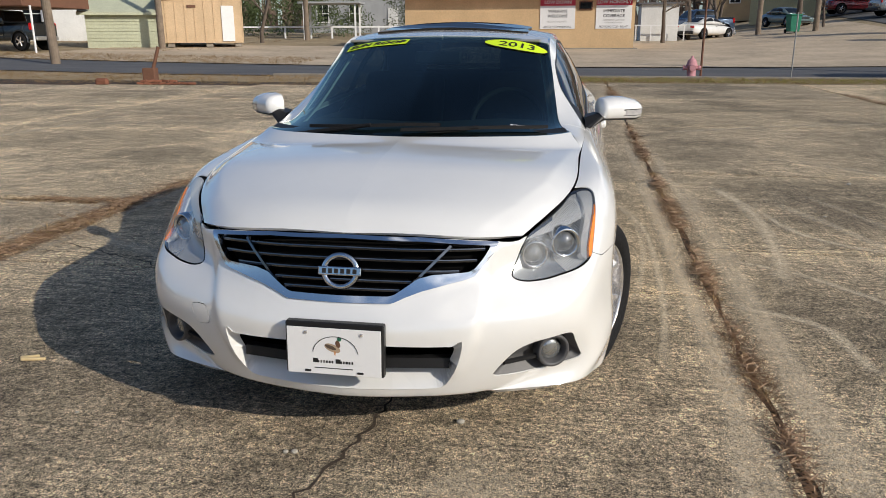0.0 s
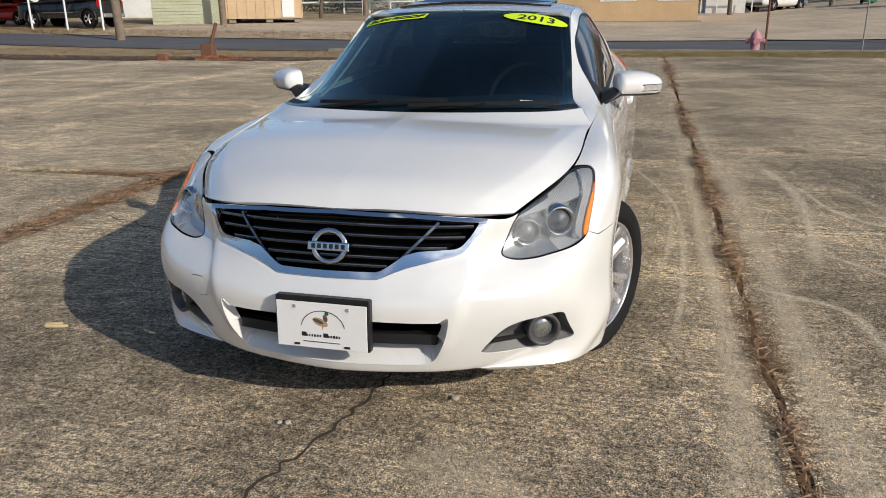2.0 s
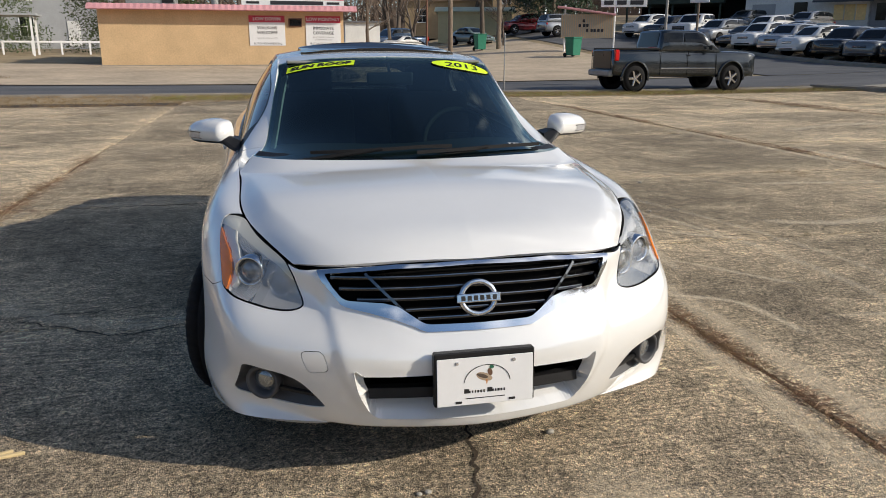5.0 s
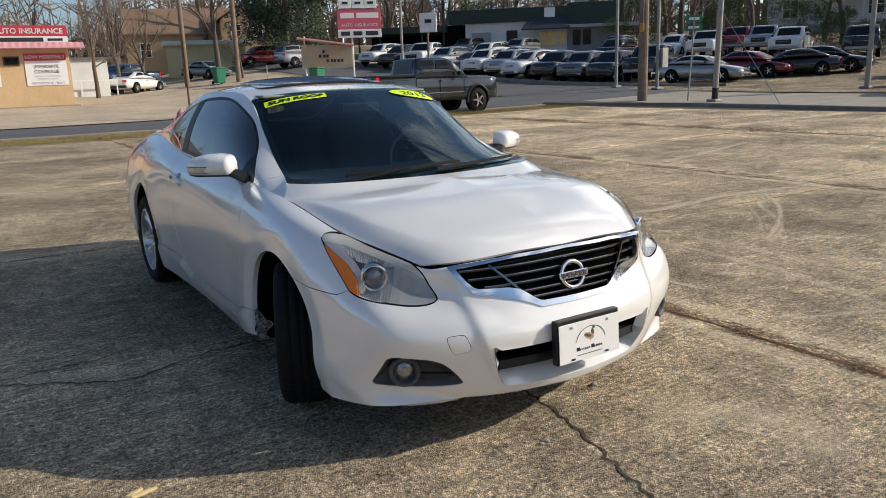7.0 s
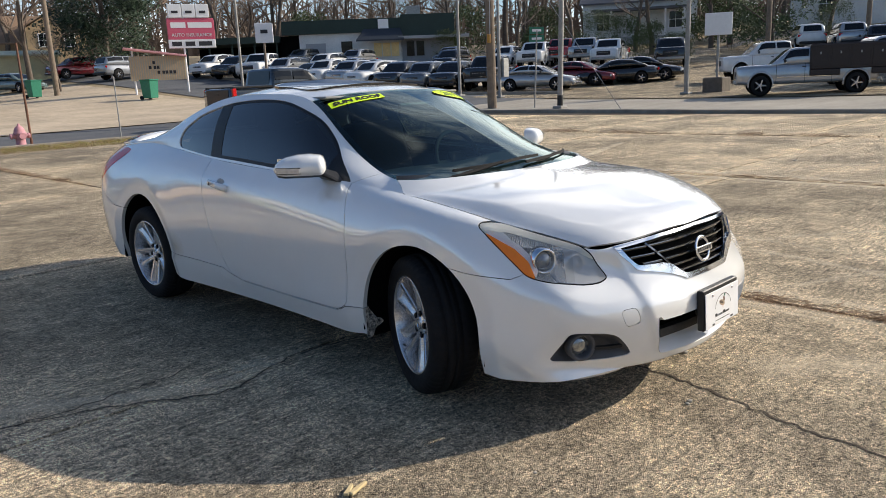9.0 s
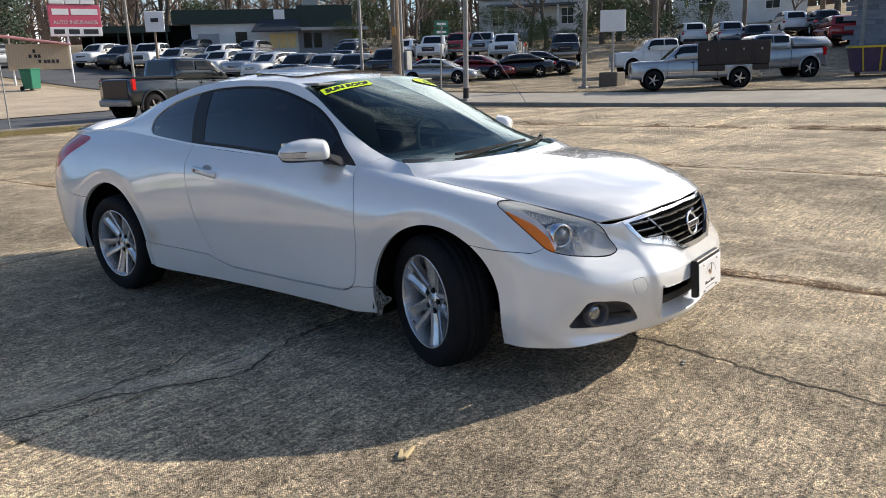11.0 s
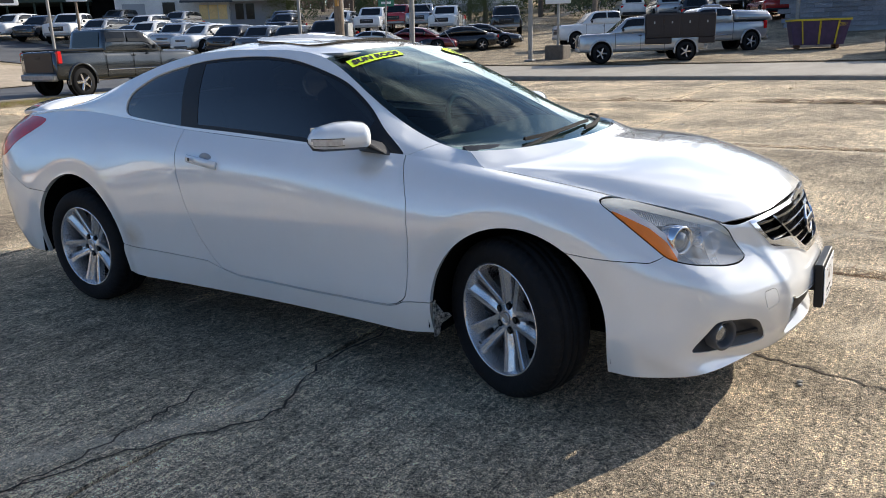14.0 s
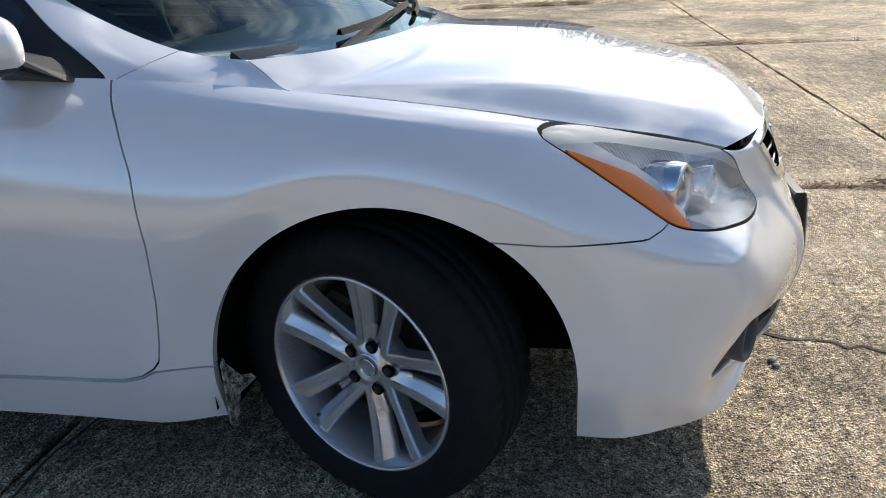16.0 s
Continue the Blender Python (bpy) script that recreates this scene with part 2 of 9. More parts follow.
def spline_matrix(tk, ts):
    """Weights of a natural cubic spline with knots tk at the places ts."""
    n = len(tk)
    h = np.diff(tk)
    A, B = np.zeros((n, n)), np.zeros((n, n))
    A[0, 0] = A[-1, -1] = 1
    for i in range(1, n - 1):
        A[i, i - 1], A[i, i], A[i, i + 1] = h[i - 1], 2 * (h[i - 1] + h[i]), h[i]
        B[i, i - 1], B[i, i], B[i, i + 1] = 6 / h[i - 1], -6 / h[i - 1] - 6 / h[i], 6 / h[i]
    K = np.linalg.solve(A, B)
    out = np.zeros((len(ts), n))
    for r, t in enumerate(ts):
        i = min(max(int(np.searchsorted(tk, t)) - 1, 0), n - 2)
        a, b = (tk[i + 1] - t) / h[i], (t - tk[i]) / h[i]
        out[r, i] += a
        out[r, i + 1] += b
        out[r] += ((a**3 - a) * K[i] + (b**3 - b) * K[i + 1]) * h[i] ** 2 / 6
    return out


def chord(P):
    d = np.linalg.norm(np.diff(P, axis=0), axis=1)
    return np.r_[0, np.cumsum(d)]


def curve(pts, n):
    P = np.array(pts, float)
    t = chord(P)
    return spline_matrix(t, np.linspace(0, t[-1], n)) @ P


def loop(pts, n=6):
    """A smooth closed outline through the points."""
    P = np.array(pts, float)
    k = len(P)
    out = []
    for i in range(k):
        p0, p1, p2, p3 = P[i - 1], P[i], P[(i + 1) % k], P[(i + 2) % k]
        d1, d2 = 0.5 * (p2 - p0), 0.5 * (p3 - p1)
        L = np.linalg.norm(p2 - p1)
        d1 *= min(1, L / (np.linalg.norm(d1) + 1e-9))
        d2 *= min(1, L / (np.linalg.norm(d2) + 1e-9))
        for s in np.linspace(0, 1, n, endpoint=False):
            out.append((2 * s**3 - 3 * s**2 + 1) * p1 + (s**3 - 2 * s**2 + s) * d1 + (-2 * s**3 + 3 * s**2) * p2 + (s**3 - s**2) * d2)
    return np.array(out)


def inside(P, poly):
    """Distance to an outline, positive inside it."""
    a, b = poly, np.roll(poly, -1, 0)
    best = np.full(len(P), 1e9)
    odd = np.zeros(len(P), bool)
    for (ax, ay), (bx, by) in zip(a, b):
        dx, dy = bx - ax, by - ay
        s = np.clip(((P[:, 0] - ax) * dx + (P[:, 1] - ay) * dy) / (dx * dx + dy * dy + 1e-12), 0, 1)
        best = np.minimum(best, np.hypot(P[:, 0] - ax - s * dx, P[:, 1] - ay - s * dy))
        if ay != by:
            odd ^= ((ay > P[:, 1]) != (by > P[:, 1])) & (P[:, 0] < (bx - ax) * (P[:, 1] - ay) / (by - ay) + ax)
    return np.where(odd, best, -best)


class Sheet:
    """Triangles with a normal at each corner, which outlines can cut."""

    def __init__(self, V, N, F):
        self.V, self.N, self.F = V, N, F

    @classmethod
    def grid(cls, G):
        m, n = G.shape[:2]
        du = np.gradient(G, axis=0)
        dv = np.gradient(G, axis=1)
        N = np.cross(du, dv)
        N /= np.linalg.norm(N, axis=2, keepdims=True) + 1e-12
        i = np.arange(m * n).reshape(m, n)
        a, b, c, d = i[:-1, :-1].ravel(), i[1:, :-1].ravel(), i[1:, 1:].ravel(), i[:-1, 1:].ravel()
        return cls(G.reshape(-1, 3), N.reshape(-1, 3), np.r_[np.c_[a, b, c], np.c_[a, c, d]])

    def cut(self, val):
        """Two sheets: where val is positive, and where it is negative."""
        V, N, val = list(self.V), list(self.N), list(np.where(np.abs(val) < 1e-5, 1e-5, val))
        pos = np.array(val) > 0
        s = pos[self.F].sum(1)
        up, down, made = list(self.F[s == 3]), list(self.F[s == 0]), {}

        def at(i, j):
            key = (min(i, j), max(i, j))
            if key not in made:
                f = val[i] / (val[i] - val[j])
                V.append(V[i] + f * (V[j] - V[i]))
                n = N[i] + f * (N[j] - N[i])
                N.append(n / (np.linalg.norm(n) + 1e-12))
                made[key] = len(V) - 1
            return made[key]

        for f in self.F[(s == 1) | (s == 2)]:
            k = [x for x in range(3) if pos[f[x]] == (pos[f].sum() == 1)][0]
            a, b, c = f[k], f[(k + 1) % 3], f[(k + 2) % 3]
            p, q = at(a, b), at(a, c)
            one, two = ([(a, p, q)], [(p, b, c), (p, c, q)])
            if pos[a]:
                up += one
                down += two
            else:
                down += one
                up += two
        V, N = np.array(V), np.array(N)
        return Sheet(V, N, np.array(up, int).reshape(-1, 3)).trim(), Sheet(V, N, np.array(down, int).reshape(-1, 3)).trim()

    def trim(self):
        if not len(self.F):
            return Sheet(self.V[:0], self.N[:0], self.F)
        used = np.unique(self.F)
        m = np.full(len(self.V), -1)
        m[used] = np.arange(len(used))
        return Sheet(self.V[used], self.N[used], m[self.F])

    def keep(self, mask):
        return Sheet(self.V, self.N, self.F[mask[self.F].all(1)]).trim()

    def moved(self, d):
        return Sheet(self.V + d * self.N, self.N, self.F)

    def mirror(self):
        k = np.array([-1.0, 1, 1])
        return Sheet(self.V * k, self.N * k, self.F[:, ::-1])

    def __add__(self, o):
        return Sheet(np.r_[self.V, o.V], np.r_[self.N, o.N], np.r_[self.F, o.F + len(self.V)])

    def both(self):
        return self + self.mirror()

    def rim(self, depth):
        """The sheet with a return that runs inwards all along its edges."""
        F = self.F
        e = np.r_[F[:, :2], F[:, 1:], F[:, [2, 0]]]
        key = {(int(a), int(b)) for a, b in e}
        free = [(a, b) for a, b in key if (b, a) not in key]
        V, N, base, out = list(self.V), list(self.N), len(self.V), []
        idx = {}

        def back(i, lift):
            if (i, lift) not in idx:
                V.append(self.V[i] - (depth if lift else 0) * self.N[i])
                N.append(self.N[i] * 0)
                idx[i, lift] = len(V) - 1
            return idx[i, lift]

        for a, b in free:
            p, q, r, s = back(a, 0), back(b, 0), back(b, 1), back(a, 1)
            n = np.cross(V[q] - V[p], self.N[a])
            n = n / (np.linalg.norm(n) + 1e-12)
            for x in (p, q, r, s):
                N[x] = N[x] + n
            out += [(q, p, s), (q, s, r)]
        N = np.array(N)
        N[base:] /= np.linalg.norm(N[base:], axis=1, keepdims=True) + 1e-9
        return Sheet(np.array(V), N, np.r_[F, np.array(out, int).reshape(-1, 3)])

    def ob(self, name, material, parent, label="", depth=0.0):
        s = self.rim(depth) if depth else self
        return mesh_ob(name, s.V, s.F, material, parent, label, normals=s.N)


def words(text, size, depth=0.0, align="CENTER", shear=0.0, space=1.0):
    """A mesh of words in the built-in font, flat in x and y."""
    cu = bpy.data.curves.new("words", "FONT")
    cu.body, cu.size, cu.align_x, cu.align_y, cu.shear, cu.extrude, cu.resolution_u, cu.space_character = text, size, align, "CENTER", shear, depth, 3, space
    ob = bpy.data.objects.new("words", cu)
    scene.collection.objects.link(ob)
    me = bpy.data.meshes.new_from_object(ob.evaluated_get(bpy.context.evaluated_depsgraph_get()))
    bpy.data.objects.remove(ob)
    return me


def words_ob(name, text, size, material, m, parent=None, label="", shear=0.0, wide=1.0, bold=0.0):
    me = words(text, size, 0.0, shear=shear)
    me.materials.clear()
    me.materials.append(material)
    if wide != 1.0:
        me.transform(Matrix.Diagonal((wide, 1, 1, 1)))
    if bold:
        bm = bmesh.new()
        bm.from_mesh(me)
        for dx, dy in ((bold, 0), (-bold, 0), (0, bold), (0, -bold)):
            tmp = me.copy()
            tmp.transform(Matrix.Translation((dx, dy, 0.0002)))
            bm.from_mesh(tmp)
            bpy.data.meshes.remove(tmp)
        bm.to_mesh(me)
        bm.free()
        me.materials.clear()
        me.materials.append(material)
    me.name = name
    ob = new(name, me)
    ob.parent = parent
    ob.matrix_basis = m
    return tagged(ob, label)


def soft_ramp(d, w):
    return w * np.log1p(np.exp(np.clip(np.asarray(d, float) / w, -30, 30)))


def land(x, y):
    """Height of the ground: level round the car, rising past the streets, most of all to the north-east."""
    x, y = np.asarray(x, float), np.asarray(y, float)
    r, X = np.clip(np.hypot(x, y + 2.0), 1, 95), np.maximum(x, 0)
    east = np.clip((x / r - 0.08) / 0.3, 0, 1)
    east = east * east * (3 - 2 * east)
    z = 0.0324 * soft_ramp(r - 28, 2) + 0.1209 * soft_ramp(r - 44, 3) * X / (X + 10) * east + 0.0052 * soft_ramp(r - 24, 3) * X / r
    z = z - 0.080 * soft_ramp(r - 40, 3) * np.clip(x / r, 0, 1) * np.clip(y / r, 0, 1)
    return z + 0.011 * np.minimum(soft_ramp(x - 8, 2), 20) * np.clip(1 - y / 18, 0, 1)


def ground_at(x, y):
    return float(land(x, y))


# ---- ground ----
def concrete_material(name="old_concrete", gain=1.0):
    m, n, l, b = nodes_of(name)
    broad = noise_tex(n, l, 0.42, 7.0, 0.6)
    base = ramp_of(n, l, broad, [(0.36, (0.27, 0.228, 0.172)), (0.47, (0.40, 0.335, 0.245)), (0.55, (0.54, 0.45, 0.33)), (0.66, (0.68, 0.57, 0.415))])
    # dark traffic film in soft patches
    film = noise_tex(n, l, 0.62, 9.0, 0.66, "Object", (1.0, 0.8, 1), (0, 0, 0.4))
    base = mixed(n, l, ramp_of(n, l, film, [(0.46, (0, 0, 0)), (0.62, (0.62, 0.62, 0.62))]), base, (0.175, 0.148, 0.114))
    pale = noise_tex(n, l, 1.1, 9.0, 0.72, "Object", (1.0, 1.2, 1), (0, 0, -0.3))
    base = mixed(n, l, ramp_of(n, l, pale, [(0.51, (0, 0, 0)), (0.66, (0.66, 0.66, 0.66))]), base, (0.80, 0.665, 0.48))
    # sandy dust gathered along the joints
    at = n.new("ShaderNodeAttribute")
    at.attribute_name = "rim"
    gather = n.new("ShaderNodeMath")
    gather.operation = "MULTIPLY"
    l.new(at.outputs["Fac"], gather.inputs[0])
    l.new(ramp_of(n, l, noise_tex(n, l, 1.7, 8.0, 0.7), [(0.36, (0.05,) * 3), (0.58, (1.0,) * 3)]), gather.inputs[1])
    base = mixed(n, l, gather.outputs[0], base, (0.78, 0.645, 0.46))
    # broom strokes, dark and pale
    broom = noise_tex(n, l, 48.0, 5.0, 0.6, "Object", (0.07, 1, 1), (0, 0, 0.06))
    cross = noise_tex(n, l, 40.0, 5.0, 0.6, "Object", (1, 0.07, 1), (0, 0, -0.08))
    base = mixed(n, l, ramp_of(n, l, broom, [(0.40, (0.55,) * 3), (0.53, (0, 0, 0))]), base, (0.20, 0.17, 0.13))
    base = mixed(n, l, ramp_of(n, l, cross, [(0.54, (0, 0, 0)), (0.66, (0.14,) * 3)]), base, (0.82, 0.70, 0.52))
    # pits between the stones
    vo = n.new("ShaderNodeTexVoronoi")
    vo.inputs["Scale"].default_value = 190.0
    co = n.new("ShaderNodeTexCoord")
    l.new(co.outputs["Object"], vo.inputs["Vector"])
    stones = ramp_of(n, l, vo.outputs["Color"], [(0.14, (0.14,) * 3), (0.42, (0.92,) * 3), (0.86, (1.95, 1.86, 1.68))])
    base = mixed(n, l, 0.85, base, mixed(n, l, 1.0, base, stones, "MULTIPLY"))
    for scale, low, high in ((230.0, 0.22, 1.80), (40.0, 0.48, 1.46), (8.0, 0.72, 1.24)):
        grit = ramp_of(n, l, noise_tex(n, l, scale, 5.0, 0.7), [(0.38, (low,) * 3), (0.62, (high,) * 3)])
        base = mixed(n, l, 0.9, base, mixed(n, l, 1.0, base, grit, "MULTIPLY"))
    info = n.new("ShaderNodeObjectInfo")
    base = mixed(n, l, 1.0, base, ramp_of(n, l, info.outputs["Random"], [(0.0, (0.86 * gain, 0.86 * gain, 0.88 * gain)), (1.0, (1.08 * gain, 1.06 * gain, 1.02 * gain))]), "MULTIPLY")
    l.new(base, b.inputs["Base Color"])
    b.inputs["Roughness"].default_value = 0.9
    b.inputs["Specular IOR Level"].default_value = 0.25
    add = n.new("ShaderNodeMath")
    add.operation = "ADD"
    l.new(vo.outputs["Distance"], add.inputs[0])
    l.new(noise_tex(n, l, 150.0, 4.0), add.inputs[1])
    bumped(n, l, b, add.outputs[0], 0.9, 0.010)
    return m


def earth_material():
    m, n, l, b = nodes_of("dry_earth")
    col = ramp_of(n, l, noise_tex(n, l, 0.6, 10.0, 0.7), [(0.3, (0.24, 0.175, 0.10)), (0.55, (0.36, 0.28, 0.17)), (0.75, (0.48, 0.39, 0.26))])
    col = mixed(n, l, 0.7, col, mixed(n, l, 1.0, col, ramp_of(n, l, noise_tex(n, l, 14.0, 8.0, 0.7), [(0.3, (0.5,) * 3), (0.7, (1.4,) * 3)]), "MULTIPLY"))
    l.new(col, b.inputs["Base Color"])
    b.inputs["Roughness"].default_value = 0.95
    bumped(n, l, b, noise_tex(n, l, 30.0, 8.0), 0.5, 0.03)
    return m


def asphalt_material(name="asphalt", dark=(0.07, 0.074, 0.08), lite=(0.125, 0.126, 0.13)):
    m, n, l, b = nodes_of(name)
    col = ramp_of(n, l, noise_tex(n, l, 0.8, 8.0, 0.65, "Object", (0.3, 1, 1)), [(0.3, dark), (0.7, lite)])
    col = mixed(n, l, 0.6, col, mixed(n, l, 1.0, col, ramp_of(n, l, noise_tex(n, l, 60.0, 5.0), [(0.3, (0.6,) * 3), (0.7, (1.4,) * 3)]), "MULTIPLY"))
    l.new(col, b.inputs["Base Color"])
    b.inputs["Roughness"].default_value = 0.85
    bumped(n, l, b, noise_tex(n, l, 90.0, 5.0), 0.4, 0.01)
    return m


CONCRETE, EARTH, ASPHALT = concrete_material(), earth_material(), asphalt_material()
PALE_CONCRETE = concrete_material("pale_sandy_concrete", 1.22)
YARD_CONCRETE = concrete_material("brown_yard_concrete", 0.72)
PALE_ASPHALT = asphalt_material("worn_pale_asphalt", (0.26, 0.235, 0.195), (0.40, 0.355, 0.29))
APRON = plain("apron_concrete", (0.48, 0.385, 0.275), 0.9, 0, 0.30, 0.4, bump=0.3)
DIRT = plain("joint_dirt", (0.06, 0.042, 0.028), 0.95, 0, 0.4, 12, bump=0.5)
KERB = plain("kerb_concrete", (0.27, 0.24, 0.2), 0.9, 0, 0.3, 3, bump=0.4)
r = np.r_[np.linspace(0, 60, 61), np.geomspace(62, 3000, 40)]
a = np.linspace(0, 2 * np.pi, 181)[:-1]
GX, GY = r[:, None] * np.cos(a), r[:, None] * np.sin(a)
GV = np.stack([GX, GY, land(GX, GY) - .045], -1).reshape(-1, 3)
GF = [(i * 180 + k, (i + 1) * 180 + k, (i + 1) * 180 + (k + 1) % 180, i * 180 + (k + 1) % 180) for i in range(len(r) - 1) for k in range(180)]
tagged(mesh_ob("ground", GV, GF, EARTH, smooth=True), "dry brown earth with sparse dead grass", "ground", kind="structure")


def draped(name, x0, x1, y0, y1, lift, material, nx, ny, shape=None, label="", category=""):
    """A strip that lies on the land."""
    V, F = [], []
    for i in range(nx + 1):
        for k in range(ny + 1):
            x, y = x0 + (x1 - x0) * i / nx, y0 + (y1 - y0) * k / ny
            if shape:
                x, y = shape(x, y)
            V.append((x, y, ground_at(x, y) + lift))
    for i in range(nx):
        for k in range(ny):
            p = i * (ny + 1) + k
            F.append((p, p + ny + 1, p + ny + 2, p + 1))
    return tagged(mesh_ob(name, V, F, material, smooth=True), label, category, kind="structure")


turn_a = lambda x, y: (x, y - .05 * max(min(x, 24), 0) * (27.5 - y) / 5.5 * (y < 27.6) + .0012 * x * x * (x < 0))
draped("road", -120, 140, 22.0, 27.5, -.012, ASPHALT, 120, 6, turn_a, "grey asphalt street", "road")
turn_b = lambda x, y: (x + .02 * (y - 8) - .0016 * (y - 8) ** 2 * (y < 40), y)
draped("road", 20.6, 27.0, -60, 21.6, -.008, PALE_ASPHALT, 6, 80, turn_b, "grey asphalt cross street", "road")
draped("road", 21.0, 28.5, 27.6, 120, -.008, ASPHALT, 6, 80, None, "grey asphalt cross street", "road")
draped("pavement", -26, 20.0, 27.9, 43.0, -.006, APRON, 50, 10, turn_a, "worn concrete apron across the street", "pavement")
draped("pavement", -2, 20.0, 43.0, 64.0, -.012, APRON, 26, 20, None, "stained concrete yard beside the office", "pavement")
draped("pavement", 27.6, 72, -22, 26.0, -.006, YARD_CONCRETE, 44, 48, None, "worn concrete car lot across the cross street", "pavement")
draped("pavement", 29.2, 60, 26.0, 60.0, -.010, PALE_CONCRETE, 31, 34, None, "worn concrete car lot in front of the garage", "pavement")


# ---- the white coupe ----
# Lines along the body, from the middle of the nose round the side to the middle of the tail, lowest first.
SILL = [(0, -.838, .217), (.231, -.812, .218), (.445, -.750, .216), (.59, -.694, .212), (.742, -.612, .208), (.803, -.508, .203), (.851, -.374, .203), (.852, .008, .21), (.846, .443, .214),
        (.845, 1.101, .225), (.85, 1.8, .225), (.86, 2.3, .225), (.86, 2.7, .23), (.85, 3.1, .235), (.77, 3.42, .25), (.5, 3.56, .26), (0, 3.6, .26)]
LIP = [(0, -.856, .221), (.259, -.823, .224), (.493, -.744, .236), (.65, -.646, .258), (.798, -.555, .275), (.851, -.442, .294), (.885, -.308, .311), (.881, .026, .299), (.871, .447, .299),
       (.865, 1.1, .309), (.868, 1.8, .32), (.88, 2.3, .33), (.885, 2.7, .33), (.87, 3.1, .33), (.79, 3.46, .34), (.5, 3.62, .35), (0, 3.66, .35)]
LOW = [(0, -.893, .388), (.288, -.864, .395), (.539, -.782, .41), (.698, -.692, .416), (.793, -.58, .426), (.848, -.434, .423), (.883, -.279, .431), (.886, .034, .43), (.876, .451, .42),
       (.872, 1.1, .42), (.878, 1.8, .43), (.892, 2.3, .45), (.897, 2.7, .45), (.882, 3.1, .45), (.8, 3.47, .46), (.51, 3.64, .46), (0, 3.68, .46)]
MID = [(0, -.877, .493), (.263, -.855, .499), (.48, -.773, .535), (.633, -.697, .544), (.762, -.607, .559), (.823, -.457, .569), (.877, -.243, .584), (.891, .024, .6), (.88, .448, .59),
       (.88, 1.1, .58), (.888, 1.8, .6), (.897, 2.3, .62), (.898, 2.7, .63), (.88, 3.1, .63), (.82, 3.45, .63), (.55, 3.66, .63), (0, 3.67, .63)]
HIGH = [(0, -.835, .609), (.252, -.811, .613), (.454, -.728, .631), (.567, -.65, .64), (.696, -.543, .662), (.787, -.414, .688), (.849, -.219, .725), (.875, .03, .745), (.867, .45, .755),
        (.87, 1.1, .77), (.874, 1.8, .8), (.868, 2.3, .835), (.848, 2.7, .85), (.825, 3.1, .85), (.785, 3.42, .83), (.55, 3.64, .82), (0, 3.64, .82)]
SHOULDER = [(0, -.804, .695), (.25, -.787, .695), (.47, -.709, .69), (.565, -.635, .695), (.663, -.504, .735), (.744, -.358, .774), (.792, -.198, .809), (.814, .031, .84), (.816, .451, .865),
            (.838, 1.1, .87), (.842, 1.8, .9), (.818, 2.3, .945), (.785, 2.7, .96), (.765, 3.1, .955), (.735, 3.4, .92), (.52, 3.6, .9), (0, 3.62, .9)]
TOP = [(0, -.778, .738), (.25, -.763, .734), (.486, -.687, .713), (.562, -.628, .713), (.645, -.47, .768), (.7, -.32, .802), (.722, -.2, .827), (.728, .03, .862), (.752, .45, .912),
       (.772, 1.1, .943), (.768, 1.85, .98), (.73, 2.33, 1.015), (.69, 2.7, 1.04), (.675, 3.05, 1.035), (.645, 3.36, 1), (.47, 3.53, .985), (0, 3.56, .985)]
AXLE_R, HUB, TRACK = 2.695, 0.318, 0.775
ARCH_F, ARCH_R = (0.047, 0.328, 0.370), (2.715, 0.34, 0.385)


def arch_gap(V, arch):
    y, z, r = arch
    d = np.hypot(V[:, 1] - y, np.maximum(V[:, 2] - z, 0)) - r
    return np.where(V[:, 0] > 0.45, d, 1.0)


def flank():
    """The lower body, one half of it, as one sheet."""
    L = np.array([SILL, LIP, LOW, MID, HIGH, SHOULDER, TOP], float)
    L[..., 1] += .11 * np.clip((L[..., 1] - 2.9) / .65, 0, 1.2) * np.array([.2, .3, .5, .7, 1, 1, 1])[:, None]
    k = np.array([-1.0, 1, 1])
    L = np.concatenate([(L[:, 1:3] * k)[:, ::-1], L, (L[:, -3:-1] * k)[:, ::-1]], 1)
    tu = chord(L.mean(0))
    tv = np.array([np.linalg.norm(np.diff(L, axis=0), axis=2).mean(1)[:n].sum() for n in range(7)])
    us = np.linspace(tu[2], tu[-3], 560)
    G = np.einsum("ui,vj,jix->uvx", spline_matrix(tu, us), spline_matrix(tv, np.linspace(0, tv[-1], 72)), L)
    # the proud band of the nose, the flat lip round each arch, the step over the sill
    x, y, z = G[..., 0], G[..., 1], G[..., 2]
    edge = np.interp(z, [.20, .24, .30, .42, .56, .71], [.30, .33, .375, .43, .455, .50])
    proud = 1 / (1 + np.exp(np.clip((x - edge) / 0.008, -30, 30))) * (y < -0.3) * np.clip((0.72 - z) / 0.08, 0, 1) * np.clip((z - 0.265) / 0.06, 0, 1)
    G[..., 1] -= 0.014 * proud * np.exp(-np.clip(edge - x, 0, None) / 0.14)
    for cy, cz, r in (ARCH_F, ARCH_R):
        d = np.hypot(y - cy, np.maximum(z - cz, 0)) - r
        near = np.clip(d / 0.10, 0, 1)
        near = near * near * (3 - 2 * near)
        G[..., 0] += (0.007 * np.exp(-((np.clip(d - 0.10, 0, None) / 0.16) ** 2)) - 0.014 * (1 - near)) * (x > 0.6)
    G[0, :, 0] = G[-1, :, 0] = 0.0
    return Sheet.grid(G)


